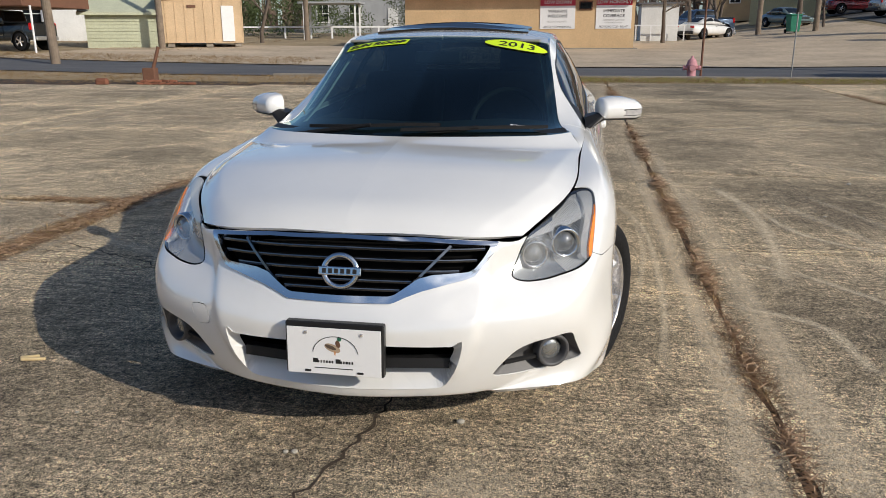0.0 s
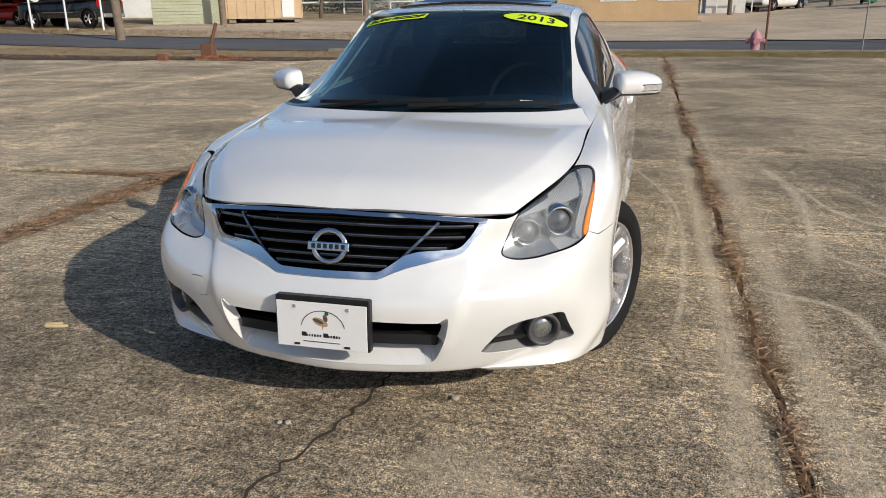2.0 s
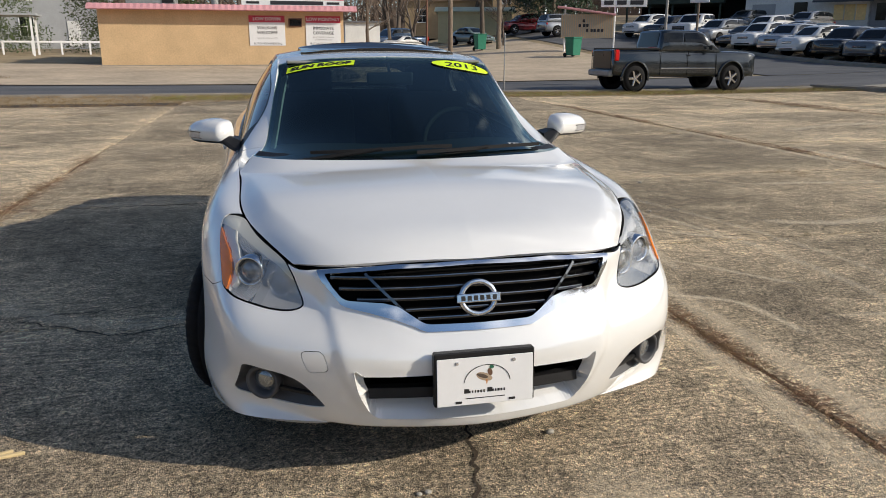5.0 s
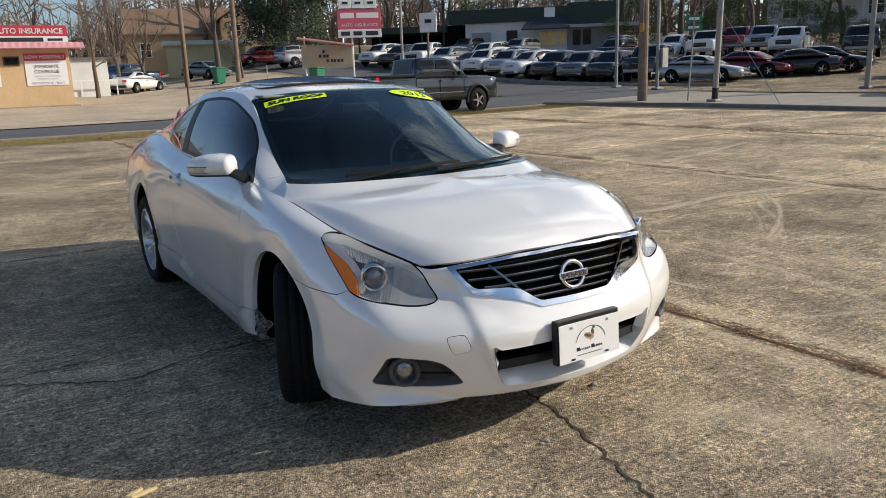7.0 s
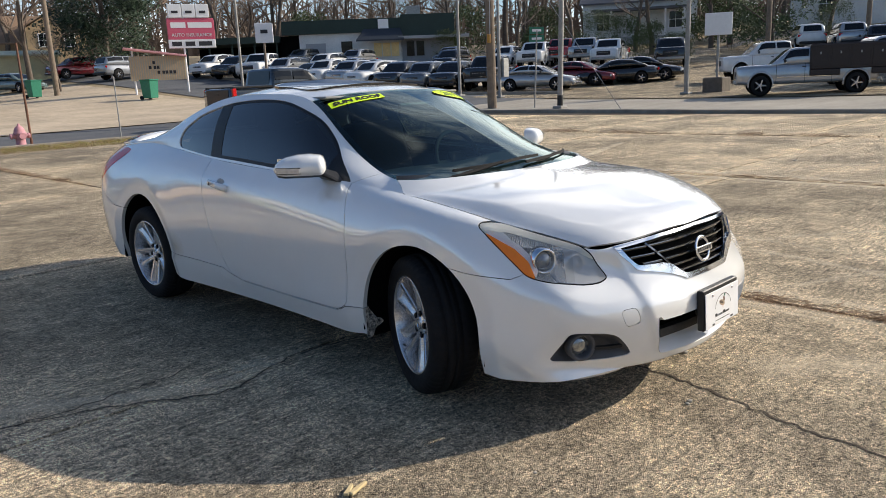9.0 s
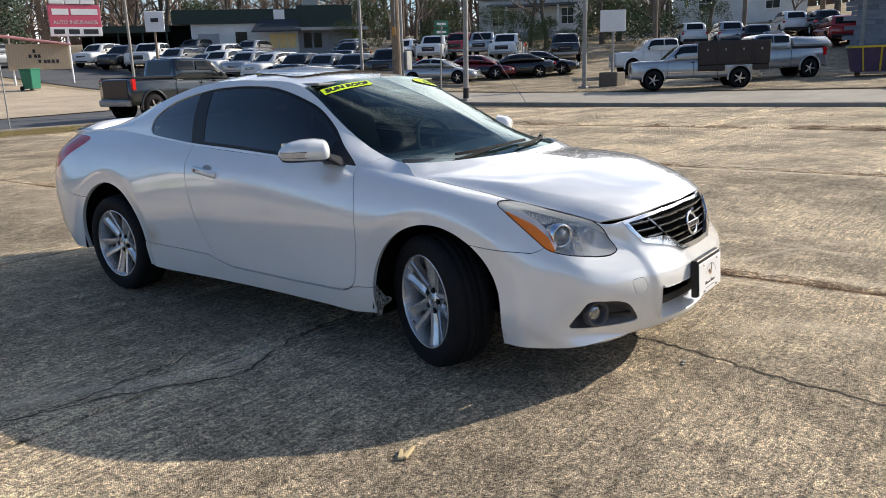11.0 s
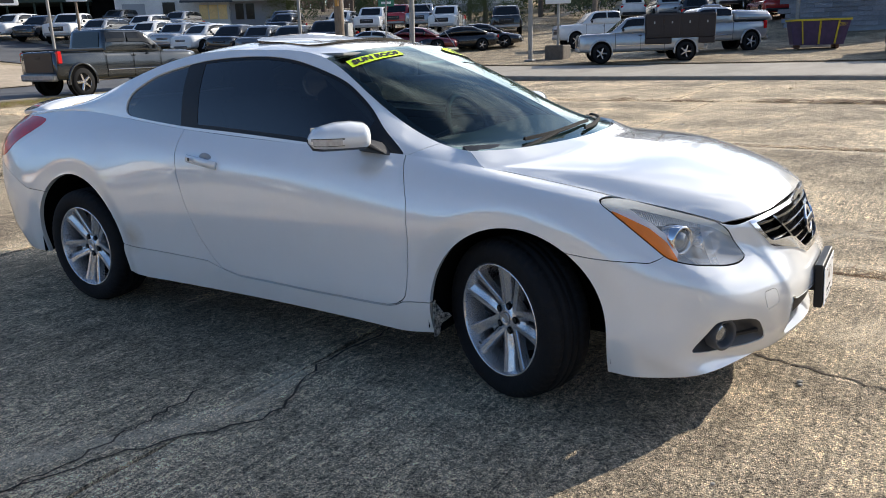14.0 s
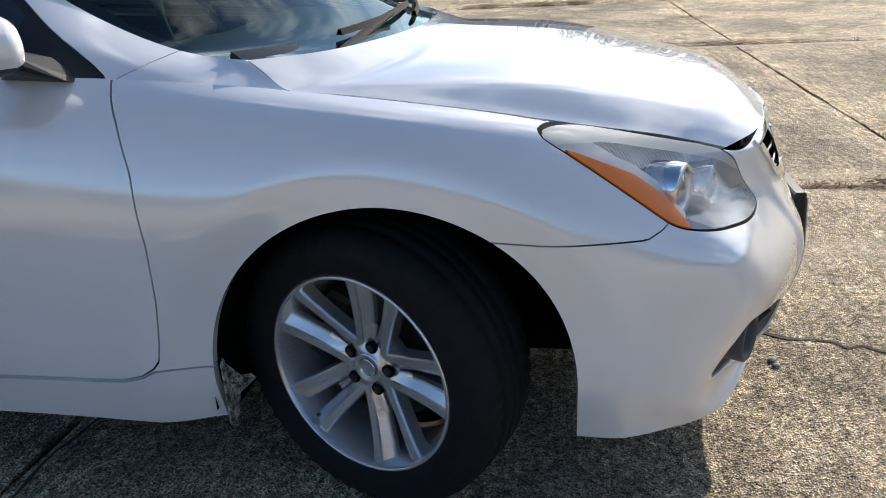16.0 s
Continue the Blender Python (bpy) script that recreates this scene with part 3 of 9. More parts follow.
HEADLAMP = loop([(-.118, .604), (-.104, .589), (-.07, .582), (-.015, .584), (.045, .593), (.12, .604), (.175, .616), (.208, .630), (.24, .660), (.305, .724), (.345, .764), (.375, .797), (.368, .811), (.33, .814), (.26, .805), (.13, .770), (.0, .733), (-.03, .718), (-.060, .692), (-.085, .650)], 4)
GRILLE = [(-.486, .711), (-.25, .734), (0, .739), (.25, .734), (.486, .711), (.470, .680), (.444, .650), (.418, .616), (.395, .608), (.340, .597), (.262, .578), (.215, .561), (.170, .541), (0, .539), (-.170, .541), (-.215, .561), (-.262, .578), (-.340, .597), (-.395, .608), (-.418, .616), (-.444, .650), (-.470, .680)]
GRILLE_IN = [(-.462, .703), (-.25, .723), (0, .728), (.25, .723), (.462, .703), (.440, .667), (.416, .638), (.398, .630), (.290, .626), (.246, .615), (.205, .586), (.178, .568), (.160, .562), (0, .560), (-.160, .562), (-.178, .568), (-.205, .586), (-.246, .615), (-.290, .626), (-.398, .630), (-.416, .638), (-.440, .667)]
INTAKE = loop([(-.36, .412), (0, .414), (.36, .412), (.392, .430), (.385, .372), (.365, .315), (.335, .264), (.30, .250), (0, .247), (-.30, .250), (-.335, .264), (-.365, .315), (-.385, .372), (-.392, .430)], 4)
INTAKE_IN = loop([(-.345, .400), (0, .404), (.345, .400), (.362, .392), (.352, .36), (.330, .322), (.312, .316), (.27, .312), (0, .310), (-.27, .312), (-.312, .316), (-.330, .322), (-.352, .36), (-.362, .392)], 4)
FOG = loop([(.482, .288), (.488, .300), (.507, .325), (.555, .374), (.605, .396), (.66, .405), (.71, .411), (.733, .404), (.741, .375), (.753, .335), (.764, .302), (.758, .293), (.725, .286), (.67, .277), (.57, .275), (.50, .281)], 4)
TOW = loop([(.540, .479), (.492, .482), (.481, .473), (.469, .432), (.476, .420), (.522, .413), (.532, .421), (.548, .468)], 4)
TAIL = loop([(3.10, .985), (3.32, 1.005), (3.62, .99), (3.86, .95), (3.86, .80), (3.60, .775), (3.44, .785), (3.30, .87)], 4)
DOOR = [(.60, 1.2), (.578, .92), (.545, .85), (.515, .76), (.502, .62), (.507, .50), (.520, .40), (.528, .364), (.542, .347), (.575, .326), (.62, .314), (.70, .310), (1.0, .308), (1.5, .316), (1.60, .335), (1.655, .38), (1.735, .49), (1.80, .635), (1.85, .775),
        (1.868, .87), (1.87, .91), (1.885, .98), (1.90, 1.2)]
SIDE_GLASS = loop([(.588, .914), (.80, .930), (1.13, .954), (1.58, .980), (1.89, .995), (2.30, 1.026), (2.385, 1.045), (2.40, 1.10), (2.37, 1.155), (2.23, 1.23), (1.94, 1.292), (1.70, 1.314), (1.44, 1.314), (1.25, 1.287), (1.02, 1.212), (.87, 1.118), (.745, 1.022)], 5)
GAP = 0.0020


def q_of(V):
    return np.c_[(V[:, 0] + V[:, 1]) / math.sqrt(2), V[:, 2]]


def belt_patch():
    """Side of the cabin from the waist to the roof rail, and the rail itself."""
    low = [(.7395, .235, .8875), (.752, .44, .911), (.762, .66, .923), (.771, .95, .936), (.773, 1.25, .949), (.772, 1.6, .967), (.766, 1.9, .984), (.738, 2.25, 1.010), (.705, 2.55, 1.03), (.68, 2.8, 1.038), (.675, 3.05, 1.035), (.645, 3.36, 1.0), (.47, 3.53, .985)]
    top = [(.690, .328, .941), (.643, .475, .955), (.616, .66, 1.022), (.582, .91, 1.168), (.555, 1.14, 1.302), (.56, 1.5, 1.345), (.565, 1.9, 1.338), (.575, 2.25, 1.278), (.59, 2.55, 1.19), (.605, 2.8, 1.11), (.61, 3.05, 1.055), (.555, 3.33, 1.022), (.39, 3.48, 1.002)]
    A, B = np.array(low), np.array(top)
    A[:, 1] += .11 * np.clip((A[:, 1] - 2.9) / .65, 0, 1.2)
    B[:, 1] += .11 * np.clip((B[:, 1] - 2.9) / .65, 0, 1.2)
    M = (A + B) / 2 + np.array([.022, 0, .004]) * np.minimum(1, np.array([-.15, .45] + [1.0] * (len(A) - 2)))[:, None]
    L = np.stack([A, M, B])
    t = chord(M)
    return L, t


def patch_grid(L, tu, nu, nv, lo=None, hi=None):
    us = np.linspace(tu[0] if lo is None else lo, tu[-1] if hi is None else hi, nu)
    return np.einsum("ui,vj,jix->uvx", spline_matrix(tu, us), spline_matrix(np.array([0, .5, 1.0]), np.linspace(0, 1, nv)), L)


def roof_patch():
    L, t = belt_patch()
    E = L[2, 4:]
    C = np.array([(0, 1.07, 1.343), (0, 1.5, 1.392), (0, 1.9, 1.386), (0, 2.28, 1.315), (0, 2.6, 1.195), (0, 2.85, 1.095), (0, 3.10, 1.06), (0, 3.44, 1.035), (0, 3.63, 1.015)])
    us = np.linspace(t[4], t[-1], 150)
    Me = spline_matrix(t[4:], us)
    e, c = Me @ E, Me @ C
    a = np.linspace(0, 1, 40)[None, :, None]
    G = c[:, None] + (e - c)[:, None] * np.concatenate([np.broadcast_to(a, (150, 40, 1)), np.broadcast_to(a**2, (150, 40, 1)), np.broadcast_to(a**2.6, (150, 40, 1))], 2)
    return Sheet.grid(G[:, ::-1])


def hood_patch():
    F = curve([(0, -.772, .744), (.25, -.757, .740), (.48, -.688, .7195), (.557, -.622, .7185)], 60)
    S = curve([(.557, -.622, .7185), (.643, -.467, .7700), (.6992, -.317, .8045), (.7208, -.20, .8288), (.7268, .03, .8630), (.7350, .19, .8822), (.7368, .2305, .8875), (.7125, .2775, .9125), (.688, .3235, .9402)], 120)
    C = curve([(0, -.772, .744), (0, -.735, .776), (0, -.60, .815), (0, -.35, .865), (0, -.1, .912), (0, .075, .940)], 120)
    R = curve([(0, .075, .940), (.25, .090, .942), (.45, .136, .942), (.60, .215, .940), (.688, .3235, .9402)], 60)
    a, b = np.linspace(0, 1, 60)[:, None, None], np.linspace(0, 1, 120)[None, :, None]
    G = (1 - b) * F[:, None] + b * R[:, None] + (1 - a) * C[None] + a * S[None]
    G -= (1 - a) * (1 - b) * F[0] + a * (1 - b) * F[-1] + (1 - a) * b * R[0] + a * b * R[-1]
    x, y = G[..., 0], G[..., 1]
    # the raised middle of the hood, which bends down along a line to each side
    edge = np.interp(y, [-.78, -.70, -.55, -.35, -.1, .2], [.345, .415, .525, .618, .664, .705])
    side_x = np.broadcast_to(S[None, :, 0], x.shape)
    past = np.clip((x - edge) / (side_x - edge + .015), -3, 1.2)
    fall = .03 * np.log1p(np.exp(np.clip(past / .03, -30, 30)))
    back = np.clip((b[..., 0] - .45) / .55, 0, 1)
    G[..., 2] += .034 * np.clip(1 - fall, 0, 1) * (1 - a[..., 0] ** 14) * np.sin(np.pi * np.clip((y + .77) / 1.06, 0, .5)) ** .6 * (1 - back * back * (3 - 2 * back))
    return Sheet.grid(G)


def windshield_grid():
    bot = curve([(0, .085, .935), (.25, .105, .936), (.45, .16, .937), (.62, .25, .936), (.690, .33, .9405)], 50)
    top = curve([(0, 1.065, 1.340), (.25, 1.075, 1.336), (.45, 1.11, 1.321), (.548, 1.137, 1.302)], 50)
    side = curve([(.690, .33, .9405), (.660, .40, .944), (.640, .48, .955), (.624, .60, .992), (.603, .75, 1.075), (.578, .94, 1.186), (.548, 1.137, 1.302)], 60)
    mid = curve([(0, .085, .935), (0, .40, 1.066), (0, .73, 1.20), (0, 1.065, 1.340)], 60)
    a, b = np.linspace(0, 1, 50)[:, None, None], np.linspace(0, 1, 60)[None, :, None]
    G = (1 - b) * bot[:, None] + b * top[:, None] + (1 - a) * mid[None] + a * side[None]
    G = G - ((1 - a) * (1 - b) * bot[0] + a * (1 - b) * bot[-1] + (1 - a) * b * top[0] + a * b * top[-1])
    n = np.array([0, -.36, .93])
    return G + n * (.028 * np.sin(np.pi * b) * (1 - a ** 3))


coupe = empty("coupe", None, "white two-door coupe with chrome-edged grille, front wheels turned", "car")

body = flank()
sheet, _ = body.cut(arch_gap(body.V, ARCH_F))
sheet, _ = sheet.cut(arch_gap(sheet.V, ARCH_R))
sheet, lamp_sheet = sheet.cut(-np.where((sheet.V[:, 0] > .4) & (sheet.V[:, 1] < .2), inside(q_of(sheet.V), HEADLAMP), -1.0))
front = lambda V: V[:, 1] < -.35
sheet, grille_sheet = sheet.cut(-np.where(front(sheet.V), inside(sheet.V[:, [0, 2]], np.array(GRILLE)), -1.0))
sheet, intake_sheet = sheet.cut(-np.where(front(sheet.V), inside(sheet.V[:, [0, 2]], np.array(INTAKE)), -1.0))
sheet, fog_sheet = sheet.cut(-np.where(front(sheet.V), inside(sheet.V[:, [0, 2]], FOG), -1.0))
sheet, tail_sheet = sheet.cut(-np.where((sheet.V[:, 1] > 2.9) & (sheet.V[:, 0] > .35), inside(sheet.V[:, [1, 2]], TAIL), -1.0))
liner = sheet.keep((sheet.V[:, 2] > .275) | (sheet.V[:, 1] > -.30))
SILL_AT, SILL_Z = [.36, .50, .545, .575, .62, .70, 1.0, 1.5, 1.62, 1.70, 2.4], [.352, .346, .338, .321, .309, .305, .303, .311, .338, .364, .380]
sill_v = sheet.V[:, 2] - np.interp(sheet.V[:, 1], SILL_AT, SILL_Z)
sill_v = np.where((sheet.V[:, 1] > .3) & (sheet.V[:, 1] < 2.45), sill_v, 1.0)
upper, _ = sheet.cut(sill_v - GAP)
_, sill_sheet = sheet.cut(sill_v + GAP)
drop = np.interp(sill_sheet.V[:, 1], SILL_AT, SILL_Z) - sill_sheet.V[:, 2]
ends = np.clip((sill_sheet.V[:, 1] - .40) / .15, 0, 1) * np.clip((2.40 - sill_sheet.V[:, 1]) / .25, 0, 1)
sill_sheet.V[:, 0] += .030 * np.clip(drop / .030, 0, 1) * ends
door_v = inside(upper.V[:, [1, 2]], np.array(DOOR))
door_sheet, _ = upper.cut(door_v - GAP)
_, rest = upper.cut(door_v + GAP)
seam = rest.V[:, 2] - np.interp(rest.V[:, 1], [-.60, -.50, -.48, -.445, -.35, -.25, -.17], [.74, .655, .630, .614, .617, .621, .630])
seam = np.where((rest.V[:, 1] > -.56) & (rest.V[:, 0] > .55), seam, -1.0)
seam = np.where(rest.V[:, 1] > .1, 1.0, seam)
above, _ = rest.cut(seam - GAP * .8)
_, bumper_sheet = rest.cut(seam + GAP * .8)
fender_sheet, quarter = above.cut(1.2 - above.V[:, 1])
seam2 = np.where(quarter.V[:, 1] > 2.95, quarter.V[:, 2] - np.interp(quarter.V[:, 1], [2.9, 3.15, 3.35, 3.6], [.60, .62, .70, .80]), 1.0)
quarter_sheet, _ = quarter.cut(seam2 - GAP)
_, rear_bumper_sheet = quarter.cut(seam2 + GAP)

tow_v = np.where(front(bumper_sheet.V), inside(bumper_sheet.V[:, [0, 2]], TOW), -1.0)
tow_sheet, _ = bumper_sheet.cut(tow_v - GAP * .5)
_, pierced = bumper_sheet.cut(tow_v + GAP * .5)
(bumper_sheet + pierced.mirror()).ob("front_bumper", WHITE_PAINT, coupe, "white painted bumper with scuffed lower edge", 0.022)
rear_bumper_sheet.both().ob("rear_bumper", WHITE_PAINT, coupe, "", 0.022)
liner.moved(-0.019).both().ob("inner_shell", VOID_BLACK, coupe, "dark inner shell")
for side in (0, 1):
    f = (lambda s: s.mirror()) if side else (lambda s: s)
    f(fender_sheet).ob("fender", WHITE_PAINT, coupe, "", 0.022)
    f(quarter_sheet).ob("quarter_panel", WHITE_PAINT, coupe, "", 0.022)
    f(sill_sheet).ob("side_sill", WHITE_PAINT, coupe, "", 0.022)
    door = f(door_sheet).ob("door", WHITE_PAINT, coupe, "", 0.022)
    f(tow_sheet).ob("tow_cover", WHITE_PAINT, coupe, "", 0.008) if side else None

# hood, roof, pillars
hood_patch().both().ob("hood", WHITE_PAINT, coupe, "", 0.014)
BL, BT = belt_patch()
cabin = Sheet.grid(patch_grid(BL, BT, 300, 60))
glass_v = inside(cabin.V[:, [1, 2]], SIDE_GLASS)
_, frame_sheet = cabin.cut(glass_v)
glass_sheet, _ = cabin.cut(glass_v + .004)
roof = roof_patch()
rear_win = loop([(0, 2.02), (.40, 2.04), (.475, 2.15), (.50, 2.5), (.49, 2.72), (.40, 2.80), (0, 2.83), (-.40, 2.80), (-.49, 2.72), (-.50, 2.5), (-.475, 2.15), (-.40, 2.04)], 4)
SUNROOF = loop([(-.40, 1.30), (0, 1.28), (.40, 1.30), (.415, 1.5), (.40, 1.70), (0, 1.715), (-.40, 1.70), (-.415, 1.5)], 4)
roof_sheet, back_glass = roof.cut(-inside(roof.V[:, :2], rear_win))
roof_sheet, _ = roof_sheet.cut(-inside(roof_sheet.V[:, :2], SUNROOF))
roof_sheet.both().ob("roof", WHITE_PAINT, coupe, "", 0.02)
back_glass.moved(-.004).both().ob("rear_window", DARK_TINT, coupe)
for side in (0, 1):
    f = (lambda s: s.mirror()) if side else (lambda s: s)
    joint = ((frame_sheet.V[:, 1] - .585) * .042 + (frame_sheet.V[:, 2] - .915) * .095) / .104
    f(frame_sheet.cut(joint - GAP * .5)[0]).ob("pillar_frame", WHITE_PAINT, coupe, "", 0.02)
    f(frame_sheet.cut(joint + GAP * .5)[1]).ob("pillar_foot", WHITE_PAINT, coupe, "", 0.02)
    inner = glass_sheet.moved(-.007)
    v = inner.V[:, 1] - (1.80 + (inner.V[:, 2] - .99) * .25)
    rear_g, fore_g = inner.cut(v - .12)
    fore_g, bp = fore_g.cut(-(fore_g.V[:, 1] - (1.80 + (fore_g.V[:, 2] - .99) * .25)))
    sail_v = (fore_g.V[:, 1] - .60) - (1.14 - fore_g.V[:, 2]) * .02 - .195
    fore_g, sail = fore_g.cut(sail_v)
    trim_v = inside(fore_g.V[:, [1, 2]], SIDE_GLASS)
    pane_g, band = fore_g.cut(trim_v - .016)
    f(pane_g).ob("door_glass", TINT, coupe, "dark tinted glass")
    f(band + bp + sail).moved(.002).ob("window_surround", BLACK_PLASTIC, coupe, "black window surround", 0.006)
    f(rear_g).ob("quarter_glass", TINT, coupe, "dark tinted glass")

ws = Sheet.grid(windshield_grid())
WS = Sheet.grid(np.concatenate([windshield_grid()[::-1] * np.array([-1, 1, 1]), windshield_grid()[1:]], 0))
WS.ob("windshield", WINDSHIELD, coupe, "laminated windshield reflecting the sky")
# the dark printed band round the windshield
u = np.linspace(0, 1, 50)[:, None] * np.ones((1, 60))
v = np.ones((50, 1)) * np.linspace(0, 1, 60)[None]
_, frit = ws.cut(np.minimum(np.minimum((1 - u) * .62, v * 1.05), (1 - v) * 1.4).ravel() - .028)
frit.moved(-.004).both().ob("windshield_border", GLOSS_BLACK, coupe)
# cowl under the wipers
cg = np.stack([curve([(0, .075, .926), (.25, .095, .928), (.45, .15, .929), (.62, .24, .927), (.70, .30, .92)], 50), curve([(0, .16, .945), (.25, .185, .946), (.45, .24, .95), (.60, .32, .953), (.66, .37, .955)], 50)], 1)
Sheet.grid(cg).both().ob("cowl", BLACK_PLASTIC, coupe, "", 0.02)

# ---- nose of the coupe ----
def loft(A, B):
    """Quads between two outlines with as many points."""
    n = len(A)
    V = list(A) + list(B)
    return V, [(i, (i + 1) % n, n + (i + 1) % n, n + i) for i in range(n)]


def nose_y(x, z):
    """Depth of the nose surface at a place seen from ahead."""
    V = body.V[(body.V[:, 1] < -.3)]
    d = (V[:, 0] - abs(x)) ** 2 + (V[:, 2] - z) ** 2
    k = np.argsort(d)[:4]
    w = 1 / (d[k] + 1e-7)
    return float((V[k, 1] * w).sum() / w.sum())


# chrome frame of the grille
gv = inside(grille_sheet.V[:, [0, 2]], np.array(GRILLE_IN))
_, chrome_sheet = grille_sheet.cut(gv)
chrome_sheet.moved(.006).both().ob("grille_surround", CHROME, coupe, "wide polished chrome surround", 0.02)
grille = empty("grille", None, "black slatted grille with ring emblem")
grille.parent = coupe
# Black sheet behind the slats; the shade of the depth is in its colour.
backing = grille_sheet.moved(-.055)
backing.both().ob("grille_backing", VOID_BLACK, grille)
SMOKED_CHROME = plain("smoked_chrome", (.20, .21, .22), .10, 1.0, .08)
for row, z0 in enumerate((.700, .668, .636, .604, .578)):
    half = (.445, .422, .37, .225, .19)[row]
    xs = np.linspace(-half, half, 41)
    for nm, prof, mat_, tone in (("grille_slat", [(-.010, .005), (-.010, -.005), (.024, -.010), (.024, .001)], GLOSS_BLACK, ""), ("slat_edge", [(-.0125, .0052), (-.0135, .002), (-.0105, .001), (-.0095, .0058)], SMOKED_CHROME, "thin bright edge of the slat")):
        V, F = [], []
        for x in xs:
            y0 = nose_y(x, z0) + .020
            dz = .007 * (x / .4) ** 2
            for py, pz in prof:
                V.append((x, y0 + py, z0 - dz + pz))
        for i in range(40):
            for k in range(4):
                F.append((i * 4 + k, i * 4 + 4 + k, i * 4 + 4 + (k + 1) % 4, i * 4 + (k + 1) % 4))
        F += [(0, 1, 2, 3), (163, 162, 161, 160)]
        mesh_ob(nm, V, F, mat_, grille, tone)
for sx in (-1, 1):
    V, F = [], []
    for k in range(13):
        g = k / 12
        x, z = sx * (.206 + .136 * g), .576 + .134 * g
        y = nose_y(x, z)
        V += [(x - sx * .003, y + .002, z + .003), (x + sx * .003, y + .002, z - .003), (x + sx * .003, y + .034, z - .003), (x - sx * .003, y + .034, z + .003)]
    for k in range(12):
        F += [(k * 4 + q, k * 4 + 4 + q, k * 4 + 4 + (q + 1) % 4, k * 4 + (q + 1) % 4)[::sx] for q in range(4)]
    mesh_ob("grille_fin", V, F, SMOKED_CHROME, grille, "slanting smoked chrome fin")
# ring badge with a blank bar
badge = empty("badge", None, "chrome ring badge with plain bar")
badge.parent = coupe
ty = nose_y(0, .634) - .004
tilt = pose(0, ty, .634, -14)
V, F = [], []
for i in range(64):
    a = 2 * math.pi * i / 64
    for k in range(10):
        b = 2 * math.pi * k / 10
        r = .054 + .0095 * math.cos(b)
        V.append(tilt @ Vector((r * math.cos(a), .006 * math.sin(b), r * .93 * math.sin(a))))
for i in range(64):
    for k in range(10):
        j, n = (i + 1) % 64, (k + 1) % 10
        F.append((i * 10 + k, i * 10 + n, j * 10 + n, j * 10 + k))
mesh_ob("badge_ring", V, F, CHROME, badge, smooth=True)
bm = bmesh.new()
box(bm, (.142, .010, .029), bevel=.004, m=Matrix(), seg=2)
bmesh.ops.transform(bm, matrix=tilt @ Matrix.Translation((0, -.006, 0)), verts=bm.verts)
part("badge_bar", bm, CHROME, badge)
bm = bmesh.new()
for k in range(6):
    box(bm, (.0130, .002, .015), (-.0500 + .020 * k, -.0118, 0), .0008)
bmesh.ops.transform(bm, matrix=tilt, verts=bm.verts)
part("badge_mark", bm, INK, badge, "plain dark bars on the badge")

# lower intake: painted frame, dark throat, bars
outer = [(x, nose_y(x, z) - .003, z) for x, z in INTAKE]
inner = [(x, nose_y(x, z) + (.035 if z > .35 else .085), z) for x, z in INTAKE_IN]
V, F = loft(outer, inner)
mesh_ob("intake_frame", V, F, WHITE_PAINT, coupe, "white painted ledge round the lower intake")
deep = [(x * .97, y + .16, z) for x, y, z in inner]
V, F = loft(inner, deep)
n = len(inner)
F.append(tuple(range(n, 2 * n)))
mesh_ob("intake_throat", V, F, VOID_BLACK, coupe)
for z0 in (.335,):
    V, F = [], []
    xs = np.linspace(-.345, .345, 31)
    for x in xs:
        y0 = nose_y(x, z0) + .045
        for py, pz in ((-.01, .018), (-.016, -.014), (.02, -.02), (.02, .02)):
            V.append((x, y0 + py, z0 + pz))
    for i in range(30):
        for k in range(4):
            F.append((i * 4 + k, i * 4 + 4 + k, i * 4 + 4 + (k + 1) % 4, i * 4 + (k + 1) % 4))
    mesh_ob("intake_bar", V, F, BLACK_PLASTIC, coupe)

# fog lamps
for sx in (1, -1):
    fog = empty("fog_lamp_recess", None, "black recess with round fog lamp")
    fog.parent = coupe
    cx, cz = .668, .345
    V = fog_sheet.V.copy()
    d = inside(V[:, [0, 2]], FOG)
    sink = np.clip(d / .035, 0, 1)
    V = V - fog_sheet.N * (.004 + .030 * sink)[:, None] + np.array([0, .02, 0]) * sink[:, None]
    W = V * np.array([sx, 1, 1])
    mesh_ob("fog_bezel", W, fog_sheet.F if sx > 0 else fog_sheet.F[:, ::-1], GREY_PLASTIC, fog, smooth=True)
    aim = pose(sx * cx, nose_y(cx, cz) + .012, cz, 0, 0, 90 + sx * 28)
    prof = [(.03, .057), (-.010, .057), (-.014, .051), (-.008, .044), (.016, .039)]
    V2, F2 = lathe(prof, 32)
    mesh_ob("fog_ring", [aim @ Vector(p) for p in V2], F2, GREY_PLASTIC, fog, smooth=True)
    V2, F2 = lathe([(.016, .040), (.008, .032), (.003, .018), (.001, .0005)], 28)
    mesh_ob("fog_lens", [aim @ Vector(p) for p in V2], F2, FOG_GLASS, fog, smooth=True)
    bm = bmesh.new()
    a, b = (.515, .325), (.618, .329)
    rod(bm, (sx * a[0], nose_y(*a) + .018, a[1]), (sx * b[0], nose_y(*b) + .022, b[1]), .009, seg=6)
    part("fog_bar", bm, BLACK_PLASTIC, fog)

